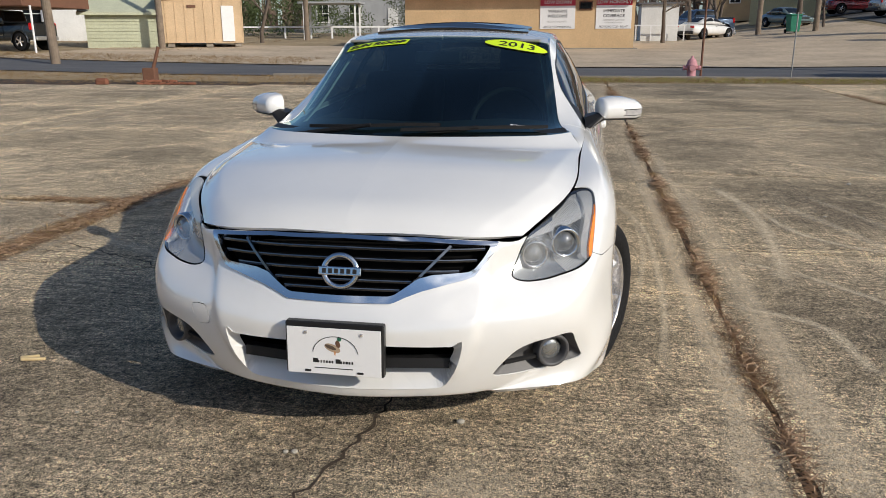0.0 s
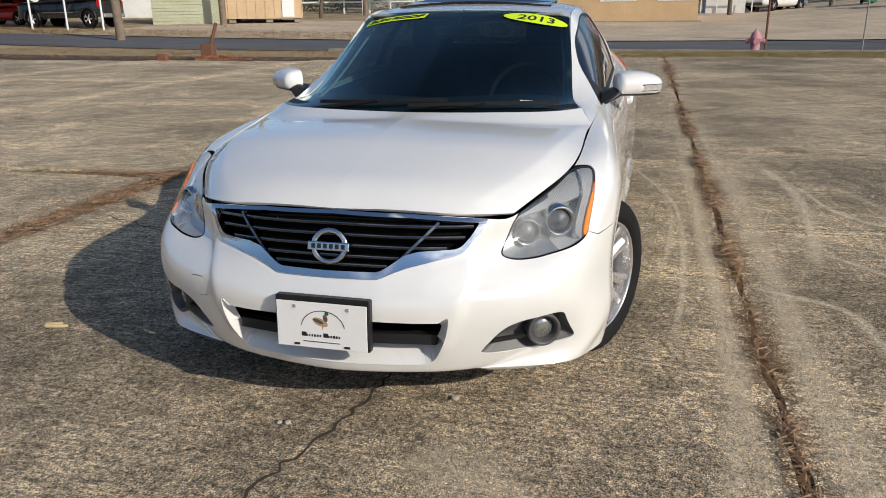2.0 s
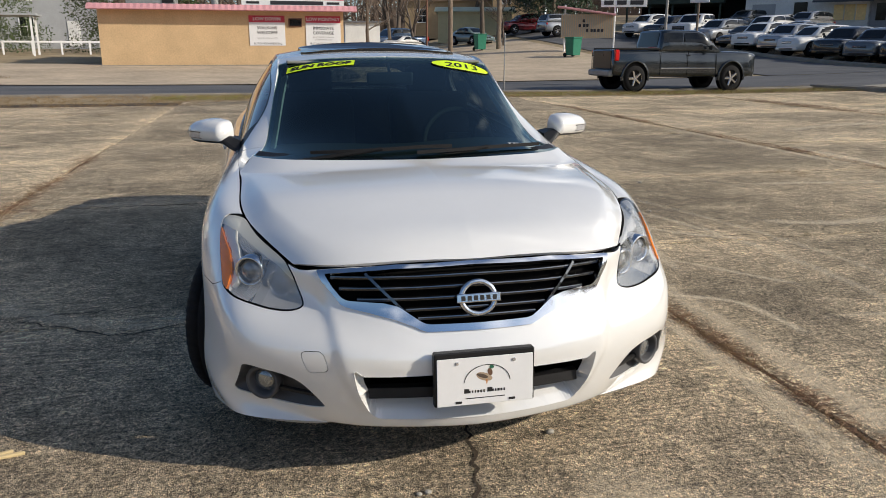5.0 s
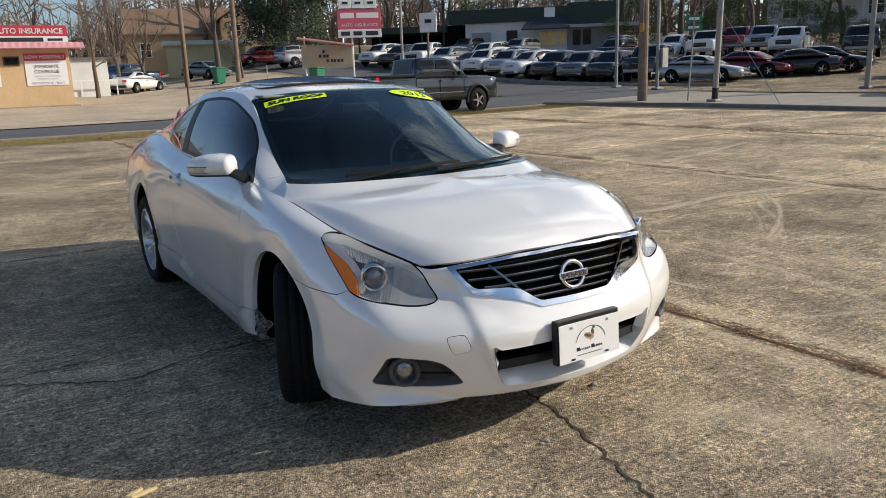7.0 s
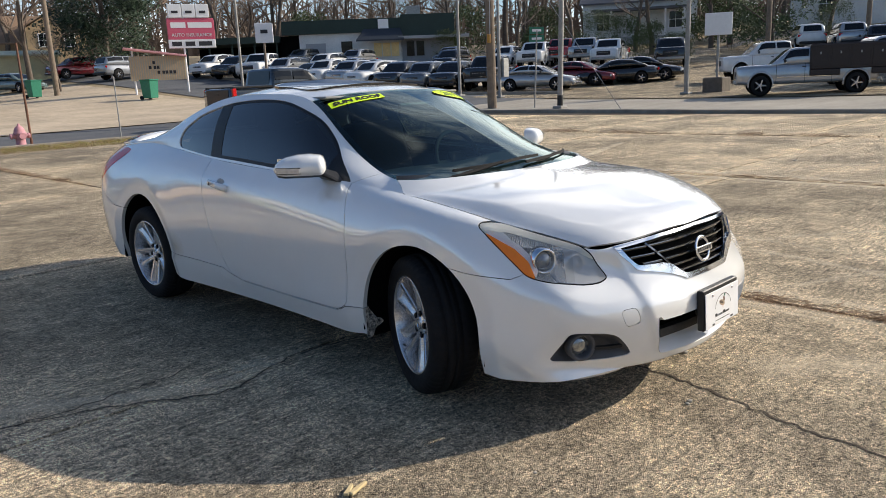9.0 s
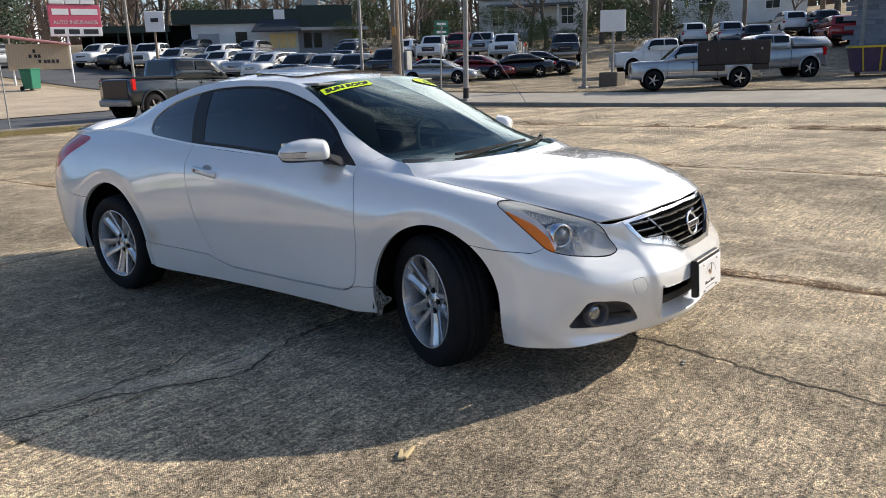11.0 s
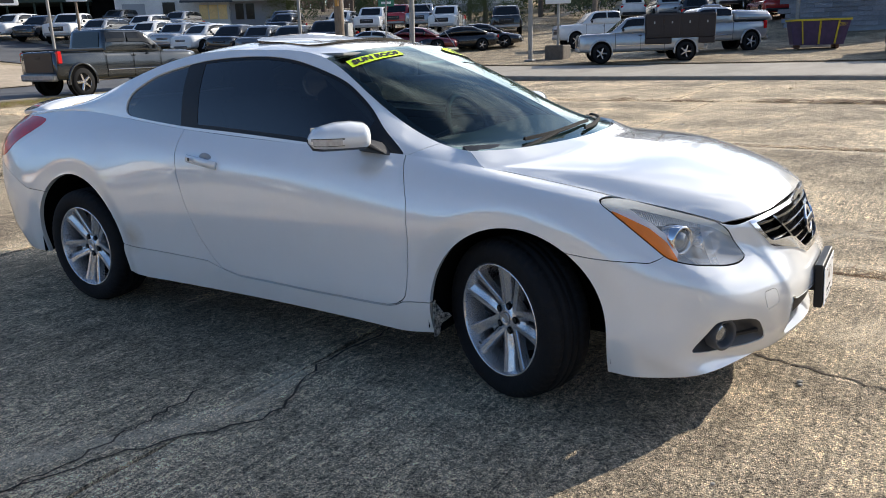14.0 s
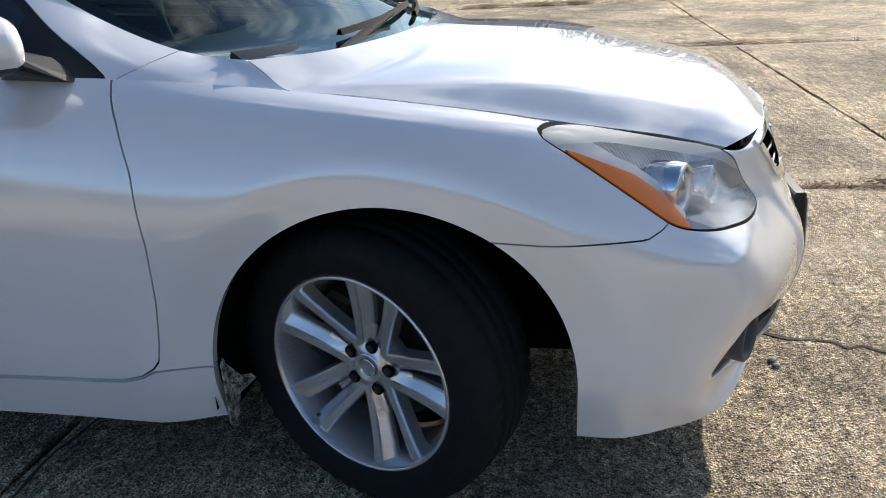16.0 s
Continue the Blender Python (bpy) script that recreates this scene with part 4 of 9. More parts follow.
# head lamps
for sx in (1, -1):
    lamp = empty("headlamp", None, "hazed projector headlamp with amber reflector" if sx < 0 else "clear projector headlamp with amber reflector")
    lamp.parent = coupe
    flip = (lambda s: s) if sx > 0 else (lambda s: s.mirror())
    hv = inside(q_of(lamp_sheet.V), HEADLAMP)
    clear, edge = lamp_sheet.cut(hv - .005)
    qc, zc = (clear.V[:, 0] + clear.V[:, 1]) / math.sqrt(2), clear.V[:, 2]
    roofline = np.interp(qc, [-.06, .0, .13, .26, .35, .38], [.700, .733, .770, .805, .813, .80])
    upper_lens, lower_lens = clear.moved(.001).cut(zc - roofline + (.028 if sx < 0 else .016))
    ql = (lower_lens.V[:, 0] + lower_lens.V[:, 1]) / math.sqrt(2)
    for k, (lo_, hi_) in enumerate(((-1, .015), (.015, .05), (.05, .09), (.09, 1))):
        piece = lower_lens.cut(ql - lo_)[0]
        qp = (piece.V[:, 0] + piece.V[:, 1]) / math.sqrt(2)
        piece = piece.cut(hi_ - qp)[0]
        flip(piece).ob("lens", MILKY[k] if sx < 0 else CLEARER[k], lamp, "weathered clear lens, milky towards the grille" if sx < 0 else "clear lens, slightly milky towards the grille")
    flip(upper_lens).ob("upper_lens", CLOUDY_LENS if sx < 0 else LENS, lamp, "cloudy upper edge of the lens")
    flip(edge.moved(-.003)).ob("lens_seal", VOID_BLACK, lamp, "", 0.02)
    q, z = (lamp_sheet.V[:, 0] + lamp_sheet.V[:, 1]) / math.sqrt(2), lamp_sheet.V[:, 2]
    # bowl behind the lens
    depth = .008 + .055 * np.clip(hv / .05, 0, 1)
    bowl = Sheet(lamp_sheet.V - lamp_sheet.N * depth[:, None], lamp_sheet.N, lamp_sheet.F)
    # amber strip along the rear lower edge, behind a bright wall
    e0, e1 = (.195, .630), (.378, .800)
    dx_, dz_ = e1[0] - e0[0], e1[1] - e0[1]
    ln = math.hypot(dx_, dz_)
    dist = (-(q - e0[0]) * dz_ + (z - e0[1]) * dx_) / ln
    run = ((q - e0[0]) * dx_ + (z - e0[1]) * dz_) / ln
    wide_at = lambda r: .036 * np.clip((r + .045) / .07, 0, 1) * np.clip((.225 - r) / .13, 0, 1)
    wide_at = wide_at if sx < 0 else (lambda r, f_=wide_at: f_(r) * .26)
    width = wide_at(run)
    near, far_ = lamp_sheet.moved(.0025).cut(np.minimum(width - dist, hv - .004))
    flip(near).ob("amber_reflector", AMBER, lamp, "orange side reflector", 0.02)
    rs_ = np.linspace(-.035, .215, 26)
    V, F = [], []
    for r_ in rs_:
        w_ = float(wide_at(r_)) + .001
        cq, cz_ = e0[0] + (r_ * dx_ - w_ * dz_) / ln, e0[1] + (r_ * dz_ + w_ * dx_) / ln
        near_k = np.argsort((q - cq) ** 2 + (z - cz_) ** 2)[:3]
        p, nn = lamp_sheet.V[near_k].mean(0), lamp_sheet.N[near_k].mean(0)
        V += [(p - nn * .006) * np.array([sx, 1, 1]), (p - nn * .058) * np.array([sx, 1, 1])]
    F = [(2 * i, 2 * i + 1, 2 * i + 3, 2 * i + 2) for i in range(25)]
    mesh_ob("reflector_wall", V, F, SILVERED if sx < 0 else REFLECTOR, lamp, "thin bright wall beside the amber", smooth=True)
    band = np.minimum(np.minimum(dist - width - .002, width + .026 + .03 * np.clip((run - .12) / .1, 0, 1) - dist), np.minimum(hv - .004, run + .02))
    strip, _ = lamp_sheet.moved(-.008).cut(band)
    flip(strip).ob("bright_strip", SILVERED if sx < 0 else FLUTED, lamp, "ribbed strip beside the amber", 0.02)
    ledge = np.minimum(np.minimum(z - .722 - (q - .1) * .12, dist - width - .03), hv - .004)
    shelf, _ = lamp_sheet.moved(-.022).cut(ledge)
    flip(shelf).ob("upper_reflector", FLUTED, lamp, "fluted bright upper reflector", 0.02)
    outer_bowl, inner_bowl = bowl.cut(q - .10 - (z - .68) * .3)
    flip(outer_bowl).ob("lamp_bowl", FLUTED, lamp, "fluted bright bowl")
    flip(inner_bowl).ob("inner_bowl", HAZE, lamp, "smoky inner bowl")
    for px, py, pz, r in ((.690, -.508, .672, .042), (.592, -.580, .647, .038)):
        aim = pose(sx * px, py, pz, 0, 0, 90 + sx * 25)
        V2, F2 = lathe([(.05, r * 1.25), (-.012, r * 1.25), (-.02, r * 1.12), (-.008, r * .95), (.02, r * .9)], 36)
        mesh_ob("projector_ring", [aim @ Vector(p) for p in V2], F2, CHROME, lamp, smooth=True)
        V2, F2 = lathe([(.02, r * .95), (-.006, r * .85), (-.018, r * .5), (-.022, .0005)], 32)
        mesh_ob("projector_lens", [aim @ Vector(p) for p in V2], F2, PROJECTOR, lamp, smooth=True)

for sx in (1, -1):
    s = tail_sheet if sx > 0 else tail_sheet.mirror()
    s.moved(.002).ob("tail_lamp", RED_LENS, coupe, "", 0.02)

# dealer plate and its holder
holder = empty("plate_holder", None, "black plate holder")
holder.parent = coupe
pl = pose(0, -.928, .400, -3)
bm = bmesh.new()
box(bm, (.318, .030, .172), (0, .020, .006), .004)
bmesh.ops.transform(bm, matrix=pl, verts=bm.verts)
part("holder_frame", bm, BLACK_PLASTIC, holder)
bm = bmesh.new()
box(bm, (.200, .05, .10), (0, .05, .02), .004)
bmesh.ops.transform(bm, matrix=pl, verts=bm.verts)
part("holder_bracket", bm, BLACK_PLASTIC, holder)
plate = empty("dealer_plate", pl, "white dealer plate with dark arch mark and plain bars", "plate")
bm = bmesh.new()
box(bm, (.304, .003, .152), (0, 0, 0), .001)
part("plate_sheet", bm, PLATE_WHITE, plate)
bm = bmesh.new()
arch = [[bm.verts.new((r_ * math.cos(a) + .005, -.0026, (r_ - .015) * math.sin(a) - .008)) for r_ in (.0742, .0718)] for a in np.linspace(.03 * math.pi, .97 * math.pi, 21)]
for p_, q_ in zip(arch, arch[1:]):
    bm.faces.new((p_[0], p_[1], q_[1], q_[0]))
part("arch_mark", bm, INK, plate)
for k, w in enumerate((.016, .006, .004, .004, .006, .006, .005, 0, .016, .007, .005, .007, .006, .005)):
    if w:
        box_bar = bmesh.new()
        box(box_bar, (w, .0008, .014 if w > .012 else .008), (-.060 + .0092 * k, -.0020, -.034 + (.003 if w > .012 else 0)))
        part("plain_bar", box_bar, INK, plate, "plain dark bar in place of lettering")
bm = bmesh.new()
box(bm, (.125, .0008, .0026), (-.001, -.0020, -.055))
part("plain_bar", bm, INK, plate, "thin plain dark bar in place of lettering")
for nm, colour_, cx, cz, rx_, rz_, tilt_, y_ in (("brown_mark", (.42, .32, .22), -.004, .012, .027, .0125, .35, -.0018), ("dark_mark", (.10, .07, .05), -.010, .015, .019, .006, .35, -.0024), ("brown_mark", (.14, .07, .04), .014, .026, .0075, .012, -.3, -.0022), ("green_mark", (.02, .12, .07), .019, .042, .007, .0065, 0, -.0026), ("orange_mark", (.6, .22, .04), .004, -.004, .002, .008, 0, -.0020)):
    bm = bmesh.new()
    bmesh.ops.create_circle(bm, cap_ends=True, segments=20, radius=1.0)
    bmesh.ops.transform(bm, matrix=Matrix.Translation((cx, y_, cz)) @ Matrix.Rotation(tilt_, 4, "Y") @ Matrix.Diagonal((rx_, 1, rz_, 1)) @ Matrix.Rotation(math.pi / 2, 4, "X"), verts=bm.verts)
    part(nm, bm, plain(nm, colour_, .6), plate, "plain oval mark")
for sx, sz in ((-.09, .060), (.09, .060), (-.085, -.066), (.085, -.066)):
    bm = bmesh.new()
    box(bm, (.020, .004, .007) if sz < 0 else (.010, .006, .010), (sx, -.002, sz), .001)
    part("plate_slot" if sz < 0 else "screw", bm, INK if sz < 0 else ALLOY, plate)

# ---- wheels ----
def build_wheel(name, label):
    """A wheel about the x axis, face to -x."""
    w = empty(name, None, label)
    prof = [(-.088, .221), (-.100, .228), (-.108, .249), (-.109, .274), (-.104, .293), (-.094, .304), (-.084, .3105), (-.070, .3145), (-.052, .3165), (-.050, .310), (-.043, .310), (-.041, .3175), (-.012, .318), (-.010, .311), (-.003, .311), (-.001, .318),
            (.001, .318), (.020, .318), (.022, .311), (.029, .311), (.031, .3175), (.052, .3165), (.070, .3145), (.084, .3105), (.094, .304), (.104, .293), (.109, .274), (.108, .249), (.09, .224)]
    V, F = lathe(prof, 168)
    V = [list(p) for p in V]
    k = len(prof)
    for i in range(168):
        if i % 3 == 0:
            for n in (4, 5, 6, 7, 8, 20, 21, 22, 23, 24):
                x, y, z = V[i * k + n]
                V[i * k + n] = [x, y * .984, z * .984]
    mesh_ob("tyre", V, F, RUBBER, w, "worn black tyre", smooth=True)
    V, F = lathe([(-.088, .2255), (-.096, .2235), (-.099, .2195), (-.097, .2155), (-.088, .2135), (-.075, .2105), (-.03, .2005), (.02, .195), (.085, .197), (.09, .215)], 96)
    mesh_ob("rim", V, F, ALLOY, w, "silver alloy rim", smooth=True)
    face = lambda r: -.050 - .036 * (max(r - .04, 0) / .176) ** 1.1
    # each arm of a split spoke: a raised flat outside, a lower flat towards the slot
    across = [(0.0, .036), (.02, .024), (.08, .019), (.50, .006), (.53, .000), (.90, -.001), (.985, .004), (1.0, .036)]
    k = len(across)
    for n in range(5):
        V, F = [], []
        for sgn in (-1, 1):
            base = len(V)
            for r in np.linspace(.034, .2145, 15):
                f = (r - .034) / .1805
                outer = .0375 + .0235 * f + .012 * f ** 4
                inner = .0035 + max(0.0, f - .22) * .019
                for a, d in across:
                    deep = d * (1 if a > .5 else min(1, .25 + 1.6 * f))
                    V.append(Vector((face(r) + deep, sgn * (inner + (outer - inner) * a), r)))
            for i in range(14):
                F += [(base + i * k + q, base + i * k + k + q, base + i * k + k + q + 1, base + i * k + q + 1)[::sgn] for q in range(k - 1)]
        # web that closes the inner third of the slot
        base = len(V)
        for r in np.linspace(.034, .110, 5):
            f = (r - .034) / .1805
            hw = .0045 + max(0.0, f - .22) * .019
            for a in (-1, 0, 1):
                V.append(Vector((face(r) + .004 + .016 * f + .003 * (a == 0), a * hw, r)))
        F += [(base + i * 3 + q, base + i * 3 + 3 + q, base + i * 3 + 4 + q, base + i * 3 + 1 + q) for i in range(4) for q in range(2)]
        rot = Matrix.Rotation(2 * math.pi * n / 5, 4, "X")
        mesh_ob("spoke", [rot @ p for p in V], F, ALLOY, w, "split spoke")
    V, F = lathe([(.0, .074), (-.03, .072), (-.044, .064), (-.051, .052), (-.053, .036), (-.056, .034), (-.059, .031), (-.057, .028), (-.057, .0005)], 48)
    mesh_ob("hub", V, F, ALLOY, w, smooth=True)
    V, F = lathe([(-.059, .022), (-.061, .020), (-.059, .018), (-.057, .016)], 32)
    mesh_ob("cap_ring", V, F, CHROME, w, smooth=True)
    for n in range(5):
        a = 2 * math.pi * n / 5
        bm = bmesh.new()
        rod(bm, (-.040, .051 * math.sin(a), .051 * math.cos(a)), (-.0595, .051 * math.sin(a), .051 * math.cos(a)), .0098, .0085, 6)
        part("lug_nut", bm, BRAKE, w)
        # Black disc under the nut: shade of its pocket painted as colour.
        bm = bmesh.new()
        rod(bm, (-.046, .051 * math.sin(a), .051 * math.cos(a)), (-.0545, .051 * math.sin(a), .051 * math.cos(a)), .0140, .0140, 14)
        part("nut_seat", bm, VOID_BLACK, w)
    a = 2 * math.pi * .42
    bm = bmesh.new()
    rod(bm, (-.078, .192 * math.sin(a), .192 * math.cos(a)), (-.094, .176 * math.sin(a), .176 * math.cos(a)), .0045, .004, 8)
    part("valve", bm, BLACK_PLASTIC, w, "black rubber valve")
    V, F = lathe([(.02, .06), (.015, .148), (.04, .150), (.045, .06)], 48)
    mesh_ob("brake_disc", V, F, BRAKE, w, smooth=False)
    bm = bmesh.new()
    box(bm, (.05, .07, .13), (.02, .13, .03), .01)
    part("brake_caliper", bm, BRAKE, w)
    bm = bmesh.new()
    rod(bm, (.05, 0, 0), (.06, 0, 0), .192, .192, 32)
    part("dust_shield", bm, VOID_BLACK, w)
    w.parent = coupe
    return w


wheel = build_wheel("wheel", "silver five-spoke alloy wheel")
wheel.matrix_basis = pose(-.752, .088, HUB, 0, 0, -22.7) @ pose(0, 0, 0, 14)
for m in (pose(-TRACK, AXLE_R, HUB, 38), pose(.760, .004, HUB, 0, 0, 180 - 24.5) @ pose(0, 0, 0, 50), pose(TRACK, AXLE_R, HUB, 0, 0, 180) @ pose(0, 0, 0, 20)):
    copy_thing(wheel, m)

# wheel wells and floor pan
for sx in (1, -1):
    for cy, cz, r in (ARCH_F, ARCH_R):
        V, F = [], []
        n = 28
        for i in range(n + 1):
            a = math.pi * i / n
            p = (cy + (r + .012) * math.cos(a), cz + (r + .012) * math.sin(a))
            if i in (0, n):
                p = (p[0], .24)
            V += [(sx * .865, *p), (sx * .50, *p)]
        for i in range(n):
            F.append((2 * i, 2 * i + 1, 2 * i + 3, 2 * i + 2))
        F.append(tuple(2 * i + 1 for i in range(n + 1)))
        mesh_ob("wheel_well", V, F, VOID_BLACK, coupe, smooth=False)
bm = bmesh.new()
for y0, y1, hw in ((-.72, -.34, .52), (-.34, .42, .50), (.42, 2.32, .80), (2.32, 3.12, .50), (3.12, 3.5, .6)):
    box(bm, (2 * hw, y1 - y0, .05), (0, (y0 + y1) / 2, .215 if y0 > 0 else .225), .01)
part("floor_pan", bm, VOID_BLACK, coupe)
# torn splash guard behind the front wheel
def mottled():
    m, n, l, b = nodes_of("mottled_plastic")
    col = ramp_of(n, l, noise_tex(n, l, 55.0, 8.0, 0.75), [(0.42, (.02, .02, .02)), (0.50, (.22, .21, .19)), (0.58, (.50, .47, .41))])
    l.new(col, b.inputs["Base Color"])
    b.inputs["Roughness"].default_value = 0.85
    bumped(n, l, b, noise_tex(n, l, 80.0, 5.0), 0.5, 0.004)
    return m


MOTTLED = mottled()
TORN = [(0, .352), (.012, .362), (.020, .350), (.019, .318), (.026, .298), (.040, .291), (.050, .300), (.064, .296), (.074, .281), (.071, .262), (.058, .246), (.050, .230), (.036, .214), (.020, .206), (0, .208)]
for sx in (-1, 1):
    bm = bmesh.new()
    rows_ = [[bm.verts.new((sx * (.868 - u_), .398 + dy_ - 3.0 * u_ * u_ + .02 * math.sin(z_ * 60) * u_ / .07, z_)) for u_, z_ in TORN] for dy_ in (0, .005)]
    fr_, bk_ = bm.faces.new(rows_[0]), bm.faces.new(rows_[1][::-1])
    for k in range(len(TORN)):
        q_ = (k + 1) % len(TORN)
        bm.faces.new((rows_[0][k], rows_[1][k], rows_[1][q_], rows_[0][q_]))
    bmesh.ops.triangulate(bm, faces=[fr_, bk_])
    bmesh.ops.recalc_face_normals(bm, faces=bm.faces)
    part("splash_guard", bm, MOTTLED, coupe, "torn muddy grey splash guard")

# ---- mirrors, handles, wipers ----
SIGNAL_LENS = plain("signal_lens", (.55, .55, .56), .12, .3, .25, 60, coat=1.0)
for sx in (1, -1):
    mir = empty("door_mirror", None, "white door mirror with clear turn signal strip")
    mir.parent = coupe
    cx, cy, cz, half_l, sweep = (sx * .915, .795, .995, .118, radians(22)) if sx > 0 else (sx * .889, .812, .995, .126, radians(40))
    out_d, fwd_d = Vector((sx * math.cos(sweep), math.sin(sweep), 0)), Vector((sx * math.sin(sweep), -math.cos(sweep), 0))
    spot = lambda u_, w_, z_: Vector((cx, cy, cz)) + out_d * u_ + fwd_d * w_ + Vector((0, 0, z_))
    fs = np.linspace(0, 1, 29)
    zt = np.interp(fs, [0, .036, .09, .3, .55, .78, .9, .97, 1], [.020, .046, .058, .066, .064, .052, .038, .020, .004])
    zb = np.interp(fs, [0, .036, .09, .8, .93, 1], [-.018, -.040, -.050, -.050, -.044, -.016])
    dp = np.interp(fs, [0, .036, .1, .45, .75, .9, .97, 1], [.024, .056, .070, .074, .062, .042, .022, .004])
    na = 18
    V = []
    for f, t_, b_, d_ in zip(fs, zt, zb, dp):
        for k in range(na + 1):
            a = math.pi * (.5 - k / na)
            ca, sa = max(0.0, math.cos(a)) ** .7, math.copysign(abs(math.sin(a)) ** .85, math.sin(a))
            V.append(spot(-half_l + 2 * half_l * f, -.022 + (d_ + .022) * ca, t_ * sa if sa > 0 else -b_ * sa))
    quads = [(i * (na + 1) + k, i * (na + 1) + k + 1, (i + 1) * (na + 1) + k + 1, (i + 1) * (na + 1) + k)[::sx] for i in range(28) for k in range(na)]
    mesh_ob("mirror_cap", V, [q_ for n_, q_ in enumerate(quads) if n_ % na < 13] + [tuple(range(na, -1, -1))[::sx]], WHITE_PAINT, mir, smooth=True)
    mesh_ob("mirror_base", V, [q_ for n_, q_ in enumerate(quads) if n_ % na >= 13], BLACK_PLASTIC, mir, smooth=True)
    back = [(i * (na + 1), (i + 1) * (na + 1), (i + 1) * (na + 1) + na, i * (na + 1) + na)[::sx] for i in range(28)]
    mesh_ob("mirror_back", V, back, BLACK_PLASTIC, mir, "black mirror frame")
    # signal strip let into the outer half of the cap, in a thin dark frame
    for nm, z0, z1, i0, lift, mat_, tone in (("signal_frame", -.024, .008, 13, .0012, BLACK_PLASTIC, "thin dark frame of the signal"), ("signal_strip", -.021, .005, 14, .0026, SIGNAL_LENS, "clear ribbed signal strip")):
        rows_ = []
        for i in range(i0, 28):
            for z_ in (z0, z1):
                t_, b_, d_ = zt[i], zb[i], dp[i]
                sa = min(1.0, z_ / t_ if z_ > 0 else z_ / b_) ** (1 / .85)
                rows_.append(spot(-half_l + 2 * half_l * fs[i], -.022 + (d_ + .022) * max(0.0, 1 - sa * sa) ** .35 + lift, z_))
        mesh_ob(nm, rows_, [(2 * i, 2 * i + 1, 2 * i + 3, 2 * i + 2)[::sx] for i in range(27 - i0)], mat_, mir, tone, smooth=True)
    bm = bmesh.new()
    head = spot(-half_l + .035, .010, -.022)
    for y_, z_ in ((.645, .918), (.805, .928), (.805, .972), (.700, .966)):
        bm.verts.new((sx * .752, y_, z_))
        bm.verts.new((sx * .780, y_ * .9 + .074, z_ * .9 + .0945))
    for k in range(10):
        a_ = 2 * math.pi * k / 10
        bm.verts.new(head + fwd_d * (.036 * math.cos(a_)) + Vector((0, 0, .024 * math.sin(a_))))
    bmesh.ops.convex_hull(bm, input=bm.verts)
    part("mirror_arm", bm, BLACK_PLASTIC, mir)
    bm = bmesh.new()
    box(bm, (half_l * 1.72, .004, .088), (0, 0, 0), .001)
    bmesh.ops.transform(bm, matrix=Matrix.Translation(spot(0, -.026, .003)) @ Matrix.Rotation(sx * sweep, 4, "Z"), verts=bm.verts)
    part("mirror_glass", bm, CHROME, mir)
    # handle
    hnd = empty("door_handle", None, "white pull handle")
    hnd.parent = coupe
    hx = .872
    bm = bmesh.new()
    rod(bm, (sx * hx, 1.575, .838), (sx * hx, 1.765, .858), .016, .016, 12)
    bmesh.ops.scale(bm, vec=(.8, 1, 1.25), space=Matrix.Translation((-sx * hx, 0, -.85)), verts=bm.verts)
    part("pull", bm, WHITE_PAINT, hnd, smooth=True)
    bm = bmesh.new()
    rod(bm, (sx * (hx - .02), 1.585, .84), (sx * hx, 1.585, .84), .011, .011, 8)
    part("handle_post", bm, WHITE_PAINT, hnd)
    bm = bmesh.new()
    rod(bm, (sx * (hx - .02), 1.75, .857), (sx * hx, 1.75, .857), .011, .011, 8)
    part("handle_post", bm, WHITE_PAINT, hnd)
    # Grey disc behind the pull; the shade of the hollow is in its colour.
    bm = bmesh.new()
    res = bmesh.ops.create_uvsphere(bm, u_segments=20, v_segments=10, radius=1)
    bmesh.ops.transform(bm, matrix=Matrix.Translation((sx * (hx - .019), 1.66, .848)) @ Matrix.Diagonal((.007, .052, .042, 1)), verts=res["verts"])
    part("handle_cup", bm, plain("door_cup", (.34, .34, .34), .5), hnd, smooth=True)
    bm = bmesh.new()
    box(bm, (.003, .010, .016), (sx * (hx + .0125), 1.742, .857), .001)
    part("key_slot", bm, INK, hnd)


def ws_at(u, v, lift=0.006):
    """A place on the windshield: u across from -1 to 1, v up from 0 to 1."""
    g = windshield_grid()
    i, k = abs(u) * 49, v * 59
    i0, k0 = min(int(i), 48), min(int(k), 58)
    fi, fk = i - i0, k - k0
    p = g[i0, k0] * (1 - fi) * (1 - fk) + g[i0 + 1, k0] * fi * (1 - fk) + g[i0, k0 + 1] * (1 - fi) * fk + g[i0 + 1, k0 + 1] * fi * fk
    p = p * np.array([1 if u >= 0 else -1, 1, 1])
    return Vector(p) + Vector((0, -.36, .93)) * lift


